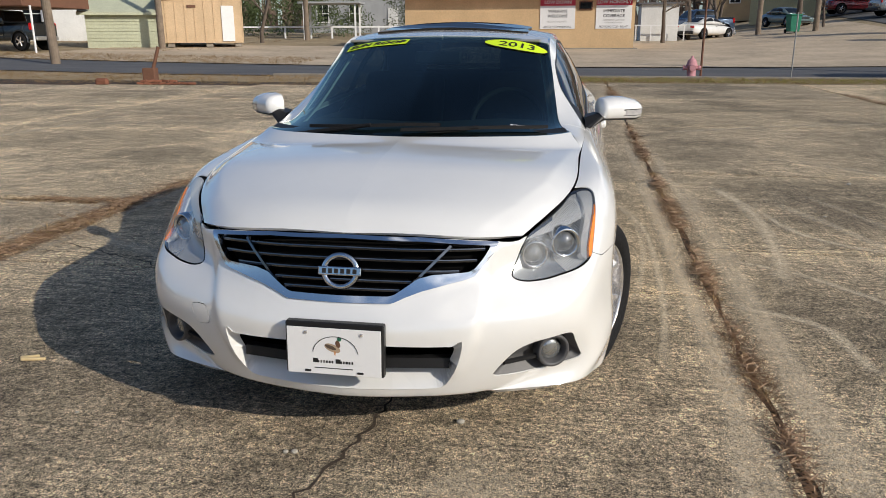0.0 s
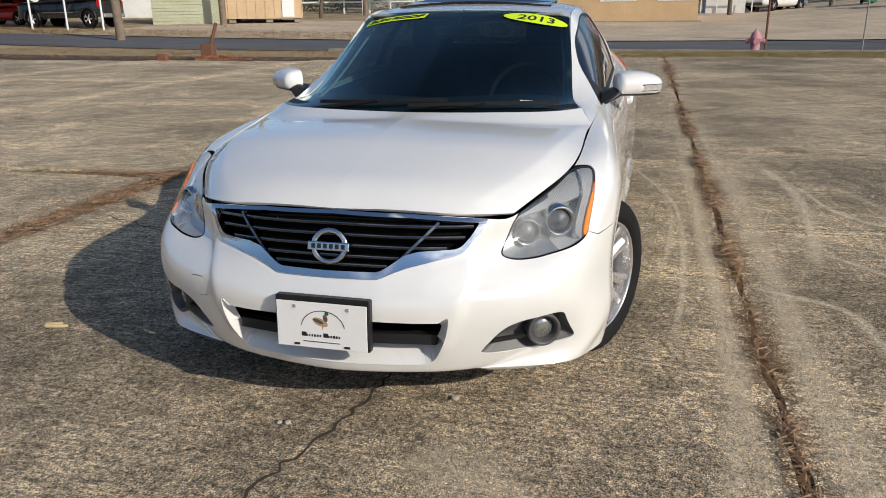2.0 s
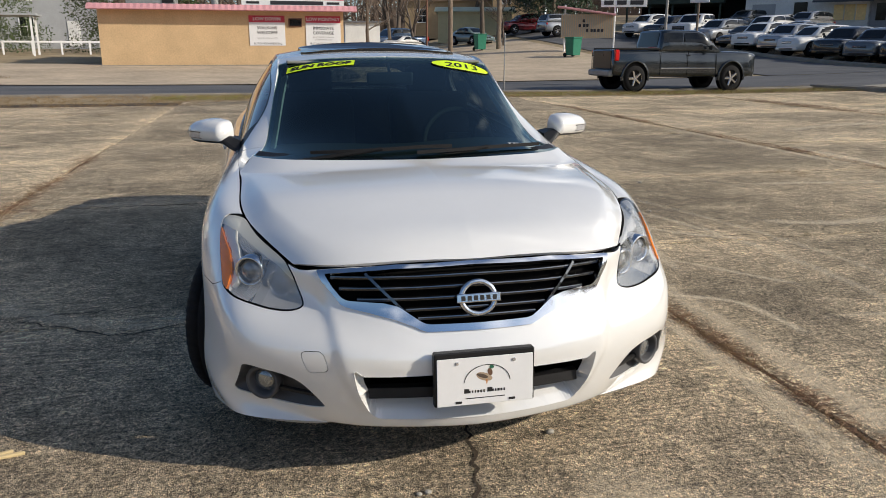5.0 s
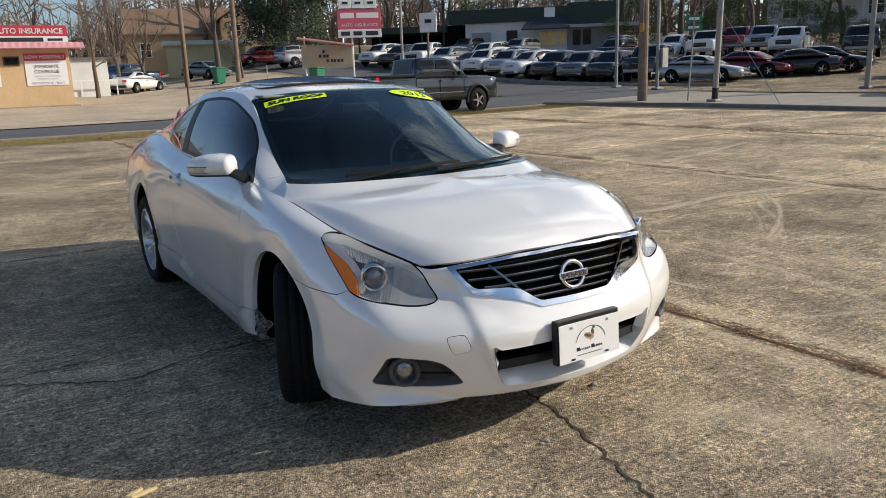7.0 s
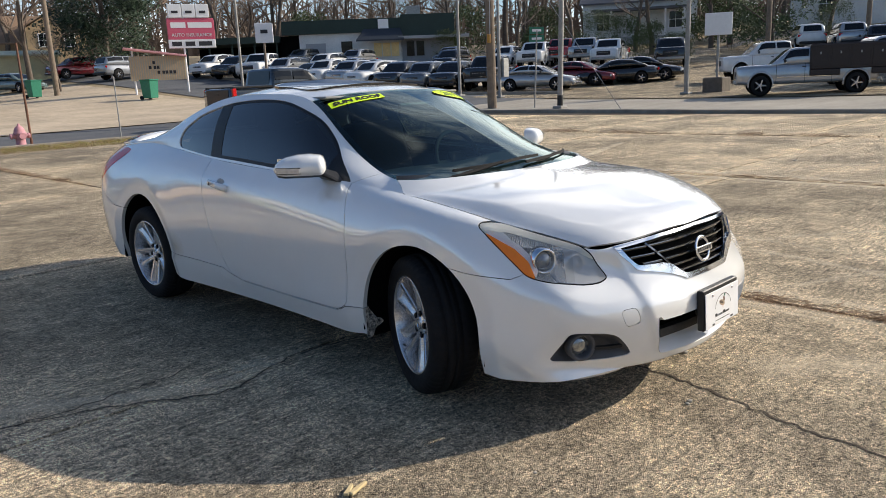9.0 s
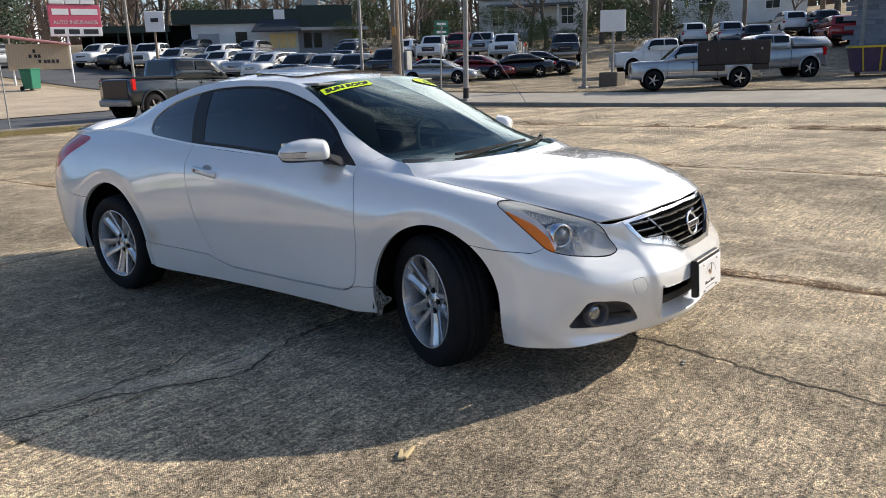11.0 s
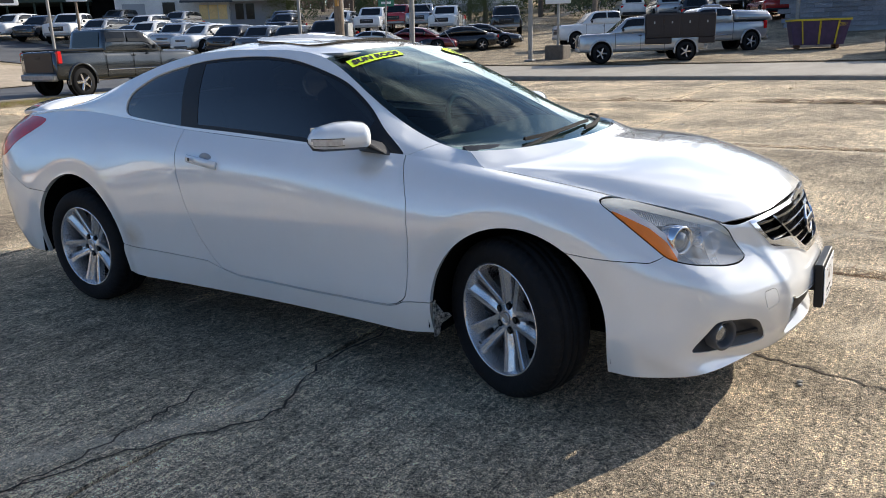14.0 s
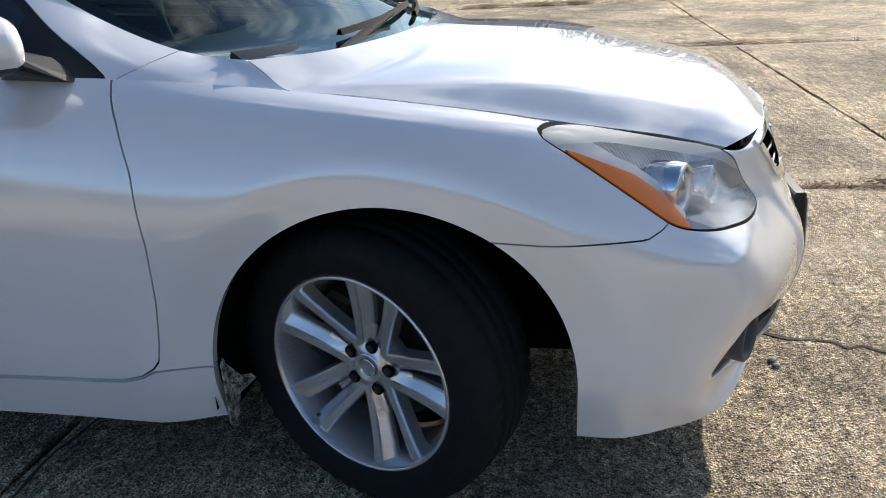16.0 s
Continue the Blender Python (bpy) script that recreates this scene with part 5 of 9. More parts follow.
for u0, v0, u1, v1 in ((-.62, .045, .20, .075), (-.02, .03, .86, .085)):
    wiper = empty("wiper", None, "black wiper at rest")
    wiper.parent = coupe
    P_ = [ws_at(u0 + (u1 - u0) * k / 16, v0 + (v1 - v0) * k / 16, .011) for k in range(17)]
    V, F = [], []
    for p in P_:
        V += [p + Vector((0, -.006, -.002)), p + Vector((0, -.003, .011)), p + Vector((0, .003, .012)), p + Vector((0, .008, 0))]
    for k in range(16):
        for n in range(4):
            F.append((k * 4 + n, k * 4 + 4 + n, k * 4 + 4 + (n + 1) % 4, k * 4 + (n + 1) % 4))
    mesh_ob("blade", V, F, RUBBER, wiper)
    mid = ws_at((u0 + u1) / 2, (v0 + v1) / 2, .020)
    bm = bmesh.new()
    foot = ws_at(u0, 0.0, -.012) + Vector((-.04, .02, 0))
    rod(bm, foot, mid, .013, .008, 8)
    part("arm", bm, RUBBER, wiper)


def on_glass(name, outline, material, parent, label, lift):
    """A flat film that lies on the windshield, from an outline in u and v."""
    c = np.mean(outline, 0)
    V = [ws_at(*c, lift)]
    for s in (.35, .7, 1.0):
        V += [ws_at(*(c + (np.array(p) - c) * s), lift) for p in outline]
    n = len(outline)
    F = [(0, 1 + (i + 1) % n, 1 + i) for i in range(n)]
    for r in range(2):
        F += [(1 + r * n + i, 1 + r * n + (i + 1) % n, 1 + (r + 1) * n + (i + 1) % n, 1 + (r + 1) * n + i) for i in range(n)]
    return mesh_ob(name, V, F, material, parent, label)


def glass_words(name, text, size, material, u, v, du, dv, parent, wide=1.0, shear=0.0, bold=0.0, lift=.007):
    """Words that follow the windshield; du, dv are the glass shares of one metre."""
    ob = words_ob(name, text, size, material, Matrix(), parent, shear=shear, wide=wide, bold=bold)
    for vert in ob.data.vertices:
        x, y = vert.co.x, vert.co.y
        vert.co = ws_at(u + x * du[0] + y * dv[0], v + x * du[1] + y * dv[1], lift)
    return ob


sticker = empty("windshield_sticker", None, "lime green strip sticker with black lettering", "sticker")
n = 8
low = [(-.91 + .60 * k / n, .872 + .026 * k / n) for k in range(n + 1)]
high = [(-.905 + .61 * k / n, .930 + .026 * k / n) for k in range(n, -1, -1)]
on_glass("sticker_film", low + high, LIME, sticker, "", .0035)
glass_words("sticker_lettering", "SUN ROOF", .048, INK, -.610, .913, (1.72, .075), (0, .93), sticker, 1.32, .2, .0042, .0045)
oval = empty("windshield_sticker", None, "lime green oval sticker with year in black", "sticker")
on_glass("sticker_film", [(.69 + .29 * math.cos(2 * math.pi * k / 40), .908 - .015 * math.cos(2 * math.pi * k / 40) + .055 * math.sin(2 * math.pi * k / 40)) for k in range(40)], LIME, oval, "", .0035)
ring = [(.69 + .29 * math.cos(2 * math.pi * k / 40), .908 - .015 * math.cos(2 * math.pi * k / 40) + .055 * math.sin(2 * math.pi * k / 40)) for k in range(41)]
bm = bmesh.new()
for a, b in zip(ring, ring[1:]):
    rod(bm, ws_at(*a, .004), ws_at(*b, .004), .0016, seg=5)
part("sticker_edge", bm, INK, oval)
glass_words("sticker_lettering", "2013", .082, INK, .69, .908, (1.72, -.075), (0, .93), oval, 1.2, .15, .0014, .0045)
reg = empty("inspection_sticker", None, "small white inspection sticker", "sticker")
on_glass("sticker_film", [(.62, .10), (.76, .10), (.76, .128), (.62, .128)], PLATE_WHITE, reg, "", .0035)
on_glass("plain_bar", [(.68, .108), (.74, .108), (.74, .116), (.68, .116)], INK, reg, "plain dark bar", .0045)
on_glass("plain_bar", [(.635, .106), (.655, .106), (.655, .122), (.635, .122)], INK, reg, "plain dark bar", .0045)

# sunroof panel, tilted open
bm = bmesh.new()
vs = [bm.verts.new((p[0], p[1] - 1.28, 0)) for p in SUNROOF]
bm.faces.new(vs)
res = bmesh.ops.extrude_face_region(bm, geom=list(bm.faces))
bmesh.ops.translate(bm, vec=(0, 0, .012), verts=[e for e in res["geom"] if isinstance(e, bmesh.types.BMVert)])
for v_ in bm.verts:
    v_.co.z -= .055 * (v_.co.x / .6) ** 2
bmesh.ops.transform(bm, matrix=pose(0, 1.29, 1.374, 4.6), verts=bm.verts)
part("sunroof", bm, GLOSS_BLACK, coupe, "dark glass sunroof tilted open")
# tail spoiler
V, F = [], []
for i in range(31):
    x = -.56 + 1.12 * i / 30
    e = 1 - abs(x / .56) ** 4
    y0 = 3.70 - .10 * (abs(x) / .56) ** 2.4
    z0 = 1.012 + .058 * e
    V += [(x, y0 - .30, z0 - .012), (x, y0 - .14, z0 + .016), (x, y0 + .02, z0 + .004), (x, y0 + .015, z0 - .014), (x, y0 - .14, z0 - .020)]
for i in range(30):
    for k in range(5):
        F.append((i * 5 + k, i * 5 + 5 + k, i * 5 + 5 + (k + 1) % 5, i * 5 + (k + 1) % 5))
F += [(0, 1, 2, 3, 4), (154, 153, 152, 151, 150)]
mesh_ob("spoiler", V, F, WHITE_PAINT, coupe, smooth=True)
bm = bmesh.new()
for sx in (-1, 1):
    rod(bm, (sx * .42, 3.48, 1.00), (sx * .42, 3.50, 1.052), .03, .025, 8)
part("spoiler_foot", bm, WHITE_PAINT, coupe)

# ---- cabin ----
cab = empty("interior", None, "dark cloth interior")
cab.parent = coupe
bm = bmesh.new()
box(bm, (1.36, 2.6, .05), (0, 1.5, .30), .01)
part("cabin_floor", bm, INTERIOR, cab)
dg = np.stack([curve([(-.66, .42, .93), (-.45, .26, .935), (0, .19, .935), (.45, .26, .935), (.66, .42, .93)], 40), curve([(-.67, .62, .945), (-.4, .60, .955), (0, .60, .945), (.4, .60, .965), (.67, .62, .945)], 40),
               curve([(-.67, .78, .90), (-.4, .80, .90), (0, .80, .89), (.4, .80, .91), (.67, .78, .90)], 40), curve([(-.67, .80, .55), (-.4, .80, .55), (0, .80, .55), (.4, .80, .55), (.67, .80, .55)], 40)], 1)
Sheet.grid(dg).ob("dashboard", INTERIOR, cab, "dark grey dashboard", 0.03)
for sx in (-.36, .36):
    bm = bmesh.new()
    box(bm, (.50, .52, .16), (sx, 1.30, .50), .05, seg=3)
    part("seat_cushion", bm, SEAT_CLOTH, cab, smooth=True)
    bm = bmesh.new()
    box(bm, (.50, .15, .62), (sx, 1.66, .83), .06, Matrix.Rotation(radians(-20), 4, "X"), seg=3)
    part("seat_back", bm, SEAT_CLOTH, cab, smooth=True)
    bm = bmesh.new()
    box(bm, (.26, .10, .18), (sx, 1.80, 1.195), .045, Matrix.Rotation(radians(-12), 4, "X"), seg=3)
    part("headrest", bm, SEAT_CLOTH, cab, smooth=True)
bm = bmesh.new()
box(bm, (1.2, .16, .55), (0, 2.36, .85), .06, Matrix.Rotation(radians(-25), 4, "X"), seg=3)
box(bm, (1.2, .5, .16), (0, 2.08, .52), .05, seg=2)
part("rear_bench", bm, SEAT_CLOTH, cab, smooth=True)
V, F = [], []
tm = pose(.36, .93, .90, 68)
for i in range(40):
    for k in range(8):
        a, b = 2 * math.pi * i / 40, 2 * math.pi * k / 8
        V.append(tm @ Vector(((.185 + .014 * math.cos(b)) * math.cos(a), (.185 + .014 * math.cos(b)) * math.sin(a), .014 * math.sin(b))))
F = [(i * 8 + k, ((i + 1) % 40) * 8 + k, ((i + 1) % 40) * 8 + (k + 1) % 8, i * 8 + (k + 1) % 8) for i in range(40) for k in range(8)]
mesh_ob("steering_rim", V, F, INTERIOR, cab, smooth=True)
bm = bmesh.new()
box(bm, (.15, .12, .04), (0, 0, -.01), .02, seg=2)
box(bm, (.36, .03, .02), (0, 0, -.01), .006)
box(bm, (.03, .18, .02), (0, -.09, -.01), .006)
rod(bm, (0, 0, -.02), (0, 0, -.25), .035)
bmesh.ops.transform(bm, matrix=tm, verts=bm.verts)
part("steering_hub", bm, INTERIOR, cab)
bm = bmesh.new()
box(bm, (.24, .02, .065), (0, .93, 1.235), .012, seg=2)
rod(bm, (0, .94, 1.25), (0, 1.0, 1.305), .008)
part("inside_mirror", bm, BLACK_PLASTIC, cab)
for sx in (1, -1):
    g = np.stack([curve([(sx * .60, .46, .925), (sx * .575, .70, 1.01), (sx * .535, .98, 1.165), (sx * .510, 1.12, 1.25)], 20), curve([(sx * .655, .50, .90), (sx * .625, .74, .985), (sx * .58, 1.02, 1.135), (sx * .555, 1.16, 1.225)], 20)], 1)
    Sheet.grid(g if sx < 0 else g[:, ::-1]).ob("pillar_trim", PILLAR_TRIM, cab, "pale grey pillar trim", 0.01)
    bm = bmesh.new()
    box(bm, (.04, 1.35, .40), (sx * .72, 1.22, .70), .015)
    part("door_card", bm, INTERIOR, cab)
bm = bmesh.new()
box(bm, (1.02, .9, .015), (0, 1.52, 1.315), .005)
part("headliner", bm, plain("headliner", (.25, .25, .24), .9), cab)


# ---- parked vehicles across the streets ----
CAR_COLOURS = {"white": ((.75, .75, .74), 0), "silver": ((.42, .43, .44), .5), "grey": ((.14, .15, .16), .4), "black": ((.012, .012, .014), .1), "maroon": ((.16, .012, .018), .2), "red": ((.40, .02, .02), .1),
               "slate": ((.030, .038, .045), .4), "blue": ((.05, .09, .16), .4), "tan": ((.36, .33, .28), .3), "teal": ((.16, .22, .22), .3), "plum": ((.07, .02, .06), .1)}
PAINTS = {k: car_paint(k + "_vehicle_paint", c, f, .15) for k, (c, f) in CAR_COLOURS.items()}
VEHICLE_GLASS = plain("vehicle_glass", (.008, .010, .012), .08, 0, .1, spec=.35)
HEAD_GLASS = plain("headlight_glass", (.6, .61, .62), .15, .2, .1, coat=.8)
STEEL = plain("worn_steel", (.35, .35, .34), .5, .6, .25, 8)


def section_loft(stations, sharp=.62, n=16):
    """Rounded box sections along y: (y, half width, low, high, top share of the width)."""
    V, F = [], []
    for y, w, z0, z1, tw in stations:
        for k in range(n):
            a = 2 * math.pi * (k + .5) / n
            c, s = math.cos(a), math.sin(a)
            c, s = math.copysign(abs(c) ** sharp, c), math.copysign(abs(s) ** sharp, s)
            ww = w * (1 + (tw - 1) * max(0, s))
            V.append((ww * c, y, (z0 + z1) / 2 + (z1 - z0) / 2 * s))
    m = len(stations)
    for i in range(m - 1):
        for k in range(n):
            F.append((i * n + k, i * n + (k + 1) % n, (i + 1) * n + (k + 1) % n, (i + 1) * n + k))
    F += [tuple(range(n - 1, -1, -1)), tuple((m - 1) * n + k for k in range(n))]
    return V, [f[::-1] for f in F]


def far_wheel(parent, x, y, r, w=.24):
    wh = empty("wheel")
    wh.parent = parent
    s = 1 if x > 0 else -1
    V, F = lathe([(-w / 2, r * .62), (-w / 2, r * .92), (-w / 2 + .03, r), (w / 2 - .03, r), (w / 2, r * .92), (w / 2, r * .62)], 28)
    mesh_ob("tyre", V, F, RUBBER, wh, smooth=True)
    V, F = lathe([(s * w * .46, r * .64), (s * w * .40, r * .60), (s * w * .25, r * .5)], 28)
    mesh_ob("rim", V, F if s > 0 else [f[::-1] for f in F], ALLOY, wh, smooth=True)
    for k in range(5):
        a = 2 * math.pi * k / 5
        bm = bmesh.new()
        rod(bm, (s * w * .40, r * .1 * math.cos(a), r * .1 * math.sin(a)), (s * w * .40, r * .59 * math.cos(a), r * .59 * math.sin(a)), r * .12, r * .10, 5)
        part("spoke", bm, ALLOY, wh)
    bm = bmesh.new()
    rod(bm, (s * w * .30, 0, 0), (s * w * .46, 0, 0), r * .2, r * .17, 12)
    part("hub", bm, ALLOY, wh)
    bm = bmesh.new()
    rod(bm, (s * w * .1, 0, 0), (s * w * .2, 0, 0), r * .6, r * .6, 20)
    part("wheel_back", bm, VOID_BLACK, wh)
    wh.matrix_basis = pose(x, y, r)
    return wh


SHAPES = {
    # length, half width, wheel radius, axles, body stations, cabin stations (y, half width, low, high, top share)
    "sedan": (.91, .33, (-1.38, 1.38), [(-2.38, .62, .34, .60, .95), (-2.28, .80, .24, .70, .95), (-1.9, .90, .20, .80, .93), (-1.0, .91, .20, .95, .93), (.2, .91, .20, .98, .93), (1.4, .91, .20, 1.02, .92), (2.1, .88, .24, 1.04, .88), (2.36, .80, .30, .98, .9), (2.42, .66, .38, .85, .9)],
              [(-1.15, .78, .90, .96, .9), (-.35, .80, .92, 1.38, .74), (.2, .80, .94, 1.46, .76), (.9, .80, .96, 1.43, .75), (1.75, .74, .98, 1.08, .9)]),
    "suv": (.95, .37, (-1.42, 1.42), [(-2.40, .70, .38, .92, .95), (-2.32, .88, .30, 1.0, .95), (-2.0, .94, .26, 1.08, .93), (-1.1, .95, .26, 1.12, .94), (.5, .95, .26, 1.13, .94), (1.9, .95, .28, 1.14, .94), (2.34, .92, .32, 1.12, .94), (2.42, .84, .40, 1.0, .94)],
            [(-1.25, .82, 1.05, 1.12, .92), (-.55, .85, 1.06, 1.66, .80), (.1, .86, 1.08, 1.78, .82), (1.5, .86, 1.09, 1.77, .82), (2.15, .84, 1.10, 1.66, .82), (2.36, .82, 1.10, 1.16, .92)]),
    "pickup": (1.0, .41, (-1.85, 1.95), [(-2.86, .88, .52, 1.12, .97), (-2.80, .97, .46, 1.20, .96), (-2.5, 1.0, .42, 1.24, .95), (-1.4, 1.0, .42, 1.26, .95), (.9, 1.0, .44, 1.27, .95), (1.0, 1.0, .44, 1.30, .96), (2.7, 1.0, .48, 1.30, .96), (2.78, .97, .52, 1.28, .97)],
               [(-1.42, .93, 1.18, 1.26, .95), (-.72, .95, 1.2, 1.84, .87), (-.45, .95, 1.2, 1.90, .87), (.6, .95, 1.2, 1.91, .87), (.90, .95, 1.2, 1.88, .87), (1.03, .94, 1.2, 1.32, .95)]),
}
SHAPES["coupe"] = SHAPES["sedan"]


def vehicle(kind, colour, label, name):
    """A parked vehicle with its nose to -y."""
    half, wr, axles, st, cabin = SHAPES[kind]
    car = empty(name, None, label, "truck" if kind == "pickup" else "car")
    V, F = section_loft(st, {"sedan": .62, "suv": .40, "pickup": .24}[kind], 16 if kind == "sedan" else 24)
    ob = mesh_ob("body", V, F, PAINTS[colour], car, smooth=True)
    ob.material_slots[0].link = "OBJECT"
    ob.material_slots[0].material = PAINTS[colour]
    crisp = {"sedan": .45, "suv": .30, "pickup": .20}[kind]
    V, F = section_loft(cabin, crisp, 24)
    shell = mesh_ob("cabin_shell", V, F, PAINTS[colour], car, smooth=True)
    shell.material_slots[0].link = "OBJECT"
    shell.material_slots[0].material = PAINTS[colour]

    def side_at(s, y, g):
        """A place on the flank of the cabin, a share g of the way from the waist to the roof."""
        w_, lo, hi, tw = (np.interp(y, [c[0] for c in cabin], [c[k] for c in cabin]) for k in (1, 2, 3, 4))
        sn = -.1 + .86 * g
        cs = (1 - min(.999, abs(sn)) ** (2 / crisp)) ** (crisp / 2)
        return (s * (w_ * (1 + (tw - 1) * max(0, sn)) * cs + .006), y, (lo + hi) / 2 + (hi - lo) / 2 * sn)

    ends = [(cabin[1][0] + .02, (cabin[1][0] + cabin[-2][0]) / 2 - .04), ((cabin[1][0] + cabin[-2][0]) / 2 + .04, cabin[-2][0] - .02)]
    for s in (-1, 1):
        for n_, (ya, yb) in enumerate(ends):
            V, F = [], []
            for i in range(7):
                for k in range(4):
                    g = k / 3
                    y_ = ya + (yb - ya) * i / 6
                    if n_ == 0:
                        y_ -= (1 - g) * .42 * (cabin[1][0] - cabin[0][0]) * (1 - i / 6)
                    elif kind == "sedan":
                        y_ += (1 - g) * .45 * (cabin[-1][0] - cabin[-2][0]) * (i / 6)
                    V.append(side_at(s, y_, g * .92 + .04))
            for i in range(6):
                F += [(i * 4 + k, i * 4 + 4 + k, i * 4 + 5 + k, i * 4 + 1 + k)[::s] for k in range(3)]
            mesh_ob("side_window", V, F, VEHICLE_GLASS, car)
    for a, b, nm in ((0, 1, "windscreen"), (len(cabin) - 1, len(cabin) - 2, "rear_window")):
        ca, cb = cabin[a], cabin[b]
        V, F = [], []
        for i in range(5):
            g = .10 + .80 * i / 4
            for k in range(9):
                u = -1 + k / 4
                c_ = [ca[j] + (cb[j] - ca[j]) * g for j in range(5)]
                cs = .80 * abs(u)
                sn = (1 - cs ** (2 / crisp)) ** (crisp / 2)
                ww = c_[1] * (1 + (c_[4] - 1) * sn)
                V.append((math.copysign(ww * cs, u), c_[0] + (-.012 if a == 0 else .012), (c_[2] + c_[3]) / 2 + (c_[3] - c_[2]) / 2 * sn + .010))
        for i in range(4):
            F += [(i * 9 + k, i * 9 + k + 1, i * 9 + 10 + k, i * 9 + 9 + k)[::1 if a == 0 else -1] for k in range(8)]
        mesh_ob(nm, V, F, VEHICLE_GLASS, car)
    ym = (cabin[1][0] + cabin[-2][0]) / 2
    for s in (-1, 1):
        bm = bmesh.new()
        box(bm, (.16, .10, .13), (s * (half + .09), cabin[1][0] - .18, st[3][3] + .10), .03)
        part("door_mirror", bm, BLACK_PLASTIC, car)
        for y in axles:
            # Black disc round the wheel: the shade inside the arch as plain colour.
            bm = bmesh.new()
            rod(bm, (s * (half - .20), y, wr + .03), (s * (half + .004), y, wr + .03), wr * 1.17, wr * 1.17, 26)
            part("wheel_arch", bm, VOID_BLACK, car)
            far_wheel(car, s * (half - .10), y, wr)
        z = st[1][3] - .17
        bm = bmesh.new()
        box(bm, (.34, .10, .15), (s * (half - .28), st[1][0] + .035, z), .03)
        part("headlight", bm, HEAD_GLASS, car)
        bm = bmesh.new()
        tz = st[-2][3] - .18
        box(bm, (.16 if kind == "pickup" else .34, .08, .30 if kind == "pickup" else .16), (s * (st[-2][1] - (.06 if kind == "pickup" else .16)), st[-2][0] + .02, tz), .02)
        if kind == "pickup":
            box(bm, (.12, .16, .34), (s * (half - .055), st[-2][0] - .03, tz), .02)
        part("taillight", bm, RED_LENS, car)
        bm = bmesh.new()
        box(bm, (.02, .16, .03), (s * (half - .02), ym - .2, st[3][3] - .14), .005)
        part("door_handle", bm, BLACK_PLASTIC, car)
    bm = bmesh.new()
    box(bm, (half * (1.0 if kind == "pickup" else .82), .08, .15 if kind != "pickup" else .32), (0, st[0][0] + .03, (st[0][2] + st[0][3]) / 2 + (.06 if kind == "pickup" else .10)), .03)
    part("grille", bm, BLACK_PLASTIC, car)
    bm = bmesh.new()
    box(bm, (half * .74, .03, .022), (0, st[0][0] - .012, (st[0][2] + st[0][3]) / 2 + .10), .008)
    part("grille_bar", bm, CHROME, car)
    bm = bmesh.new()
    box(bm, (half * 1.7, .16, .18), (0, st[0][0] + .04, st[0][2] + .02), .04)
    guard = part("front_bumper", bm, PAINTS[colour] if kind != "pickup" else STEEL, car)
    if kind != "pickup":
        guard.material_slots[0].link = "OBJECT"
        guard.material_slots[0].material = PAINTS[colour]
        bm = bmesh.new()
        box(bm, (half * 1.1, .06, .09), (0, st[0][0] - .025, st[0][2] + .01), .02)
        part("lower_intake", bm, BLACK_PLASTIC, car)
    bm = bmesh.new()
    box(bm, (half * 1.75, .22, .20), (0, st[-1][0] + .05, st[-1][2] + .04), .04)
    part("rear_bumper", bm, BLACK_PLASTIC if kind != "pickup" else STEEL, car)
    if kind == "pickup":
        # Flat black plate over the bed, coloured as the shade inside it.
        bm = bmesh.new()
        box(bm, (1.64, 1.62, .02), (0, 1.86, 1.306), .005)
        part("bed_opening", bm, VOID_BLACK, car)
        for s in (-1, 1):
            bm = bmesh.new()
            box(bm, (.09, 1.72, .07), (s * .90, 1.86, 1.315), .02)
            part("bed_rail", bm, BLACK_PLASTIC, car)
            for y in axles:
                V, F = [], []
                for i in range(19):
                    a = math.pi * (-.06 + 1.12 * i / 18)
                    for r_, x_ in ((wr * 1.16, .97), (wr * 1.16, 1.045), (wr * 1.30, 1.035), (wr * 1.34, .97)):
                        V.append((s * x_, y + r_ * math.cos(a), wr + .03 + r_ * math.sin(a)))
                for i in range(18):
                    F += [(i * 4 + k, i * 4 + (k + 1) % 4, i * 4 + 4 + (k + 1) % 4, i * 4 + 4 + k)[::s] for k in range(4)]
                flare = mesh_ob("fender_flare", V, F, PAINTS[colour], car, smooth=True)
                flare.material_slots[0].link = "OBJECT"
                flare.material_slots[0].material = PAINTS[colour]
            bm = bmesh.new()
            box(bm, (.02, 2.15, .03), (s * 1.0, -.12, .72), .006)
            part("side_moulding", bm, CHROME, car)
            for y in (-1.22, -.08, .99):
                bm = bmesh.new()
                box(bm, (.012, .014, .74), (s * .997, y, .88), .002)
                part("door_seam", bm, VOID_BLACK, car)
        bm = bmesh.new()
        box(bm, (1.52, .03, .56), (0, 2.785, .98), .012)
        gate = part("tailgate", bm, BLACK_PLASTIC, car, "dark tailgate")
        bm = bmesh.new()
        box(bm, (.26, .02, .07), (0, 2.803, 1.12), .008)
        part("handle", bm, BLACK_PLASTIC, gate)
    return car


def painted(ob, colour, label=""):
    for o in (ob, *ob.children_recursive):
        if o.type == "MESH" and o.material_slots and o.material_slots[0].link == "OBJECT":
            o.material_slots[0].material = PAINTS[colour]
    return tagged(ob, label)


def parked(ob, x, y, heading):
    """heading: degrees that the nose is turned from -y, anticlockwise from above."""
    return pose(x, y, ground_at(x, y) - .012, 0, 0, heading)


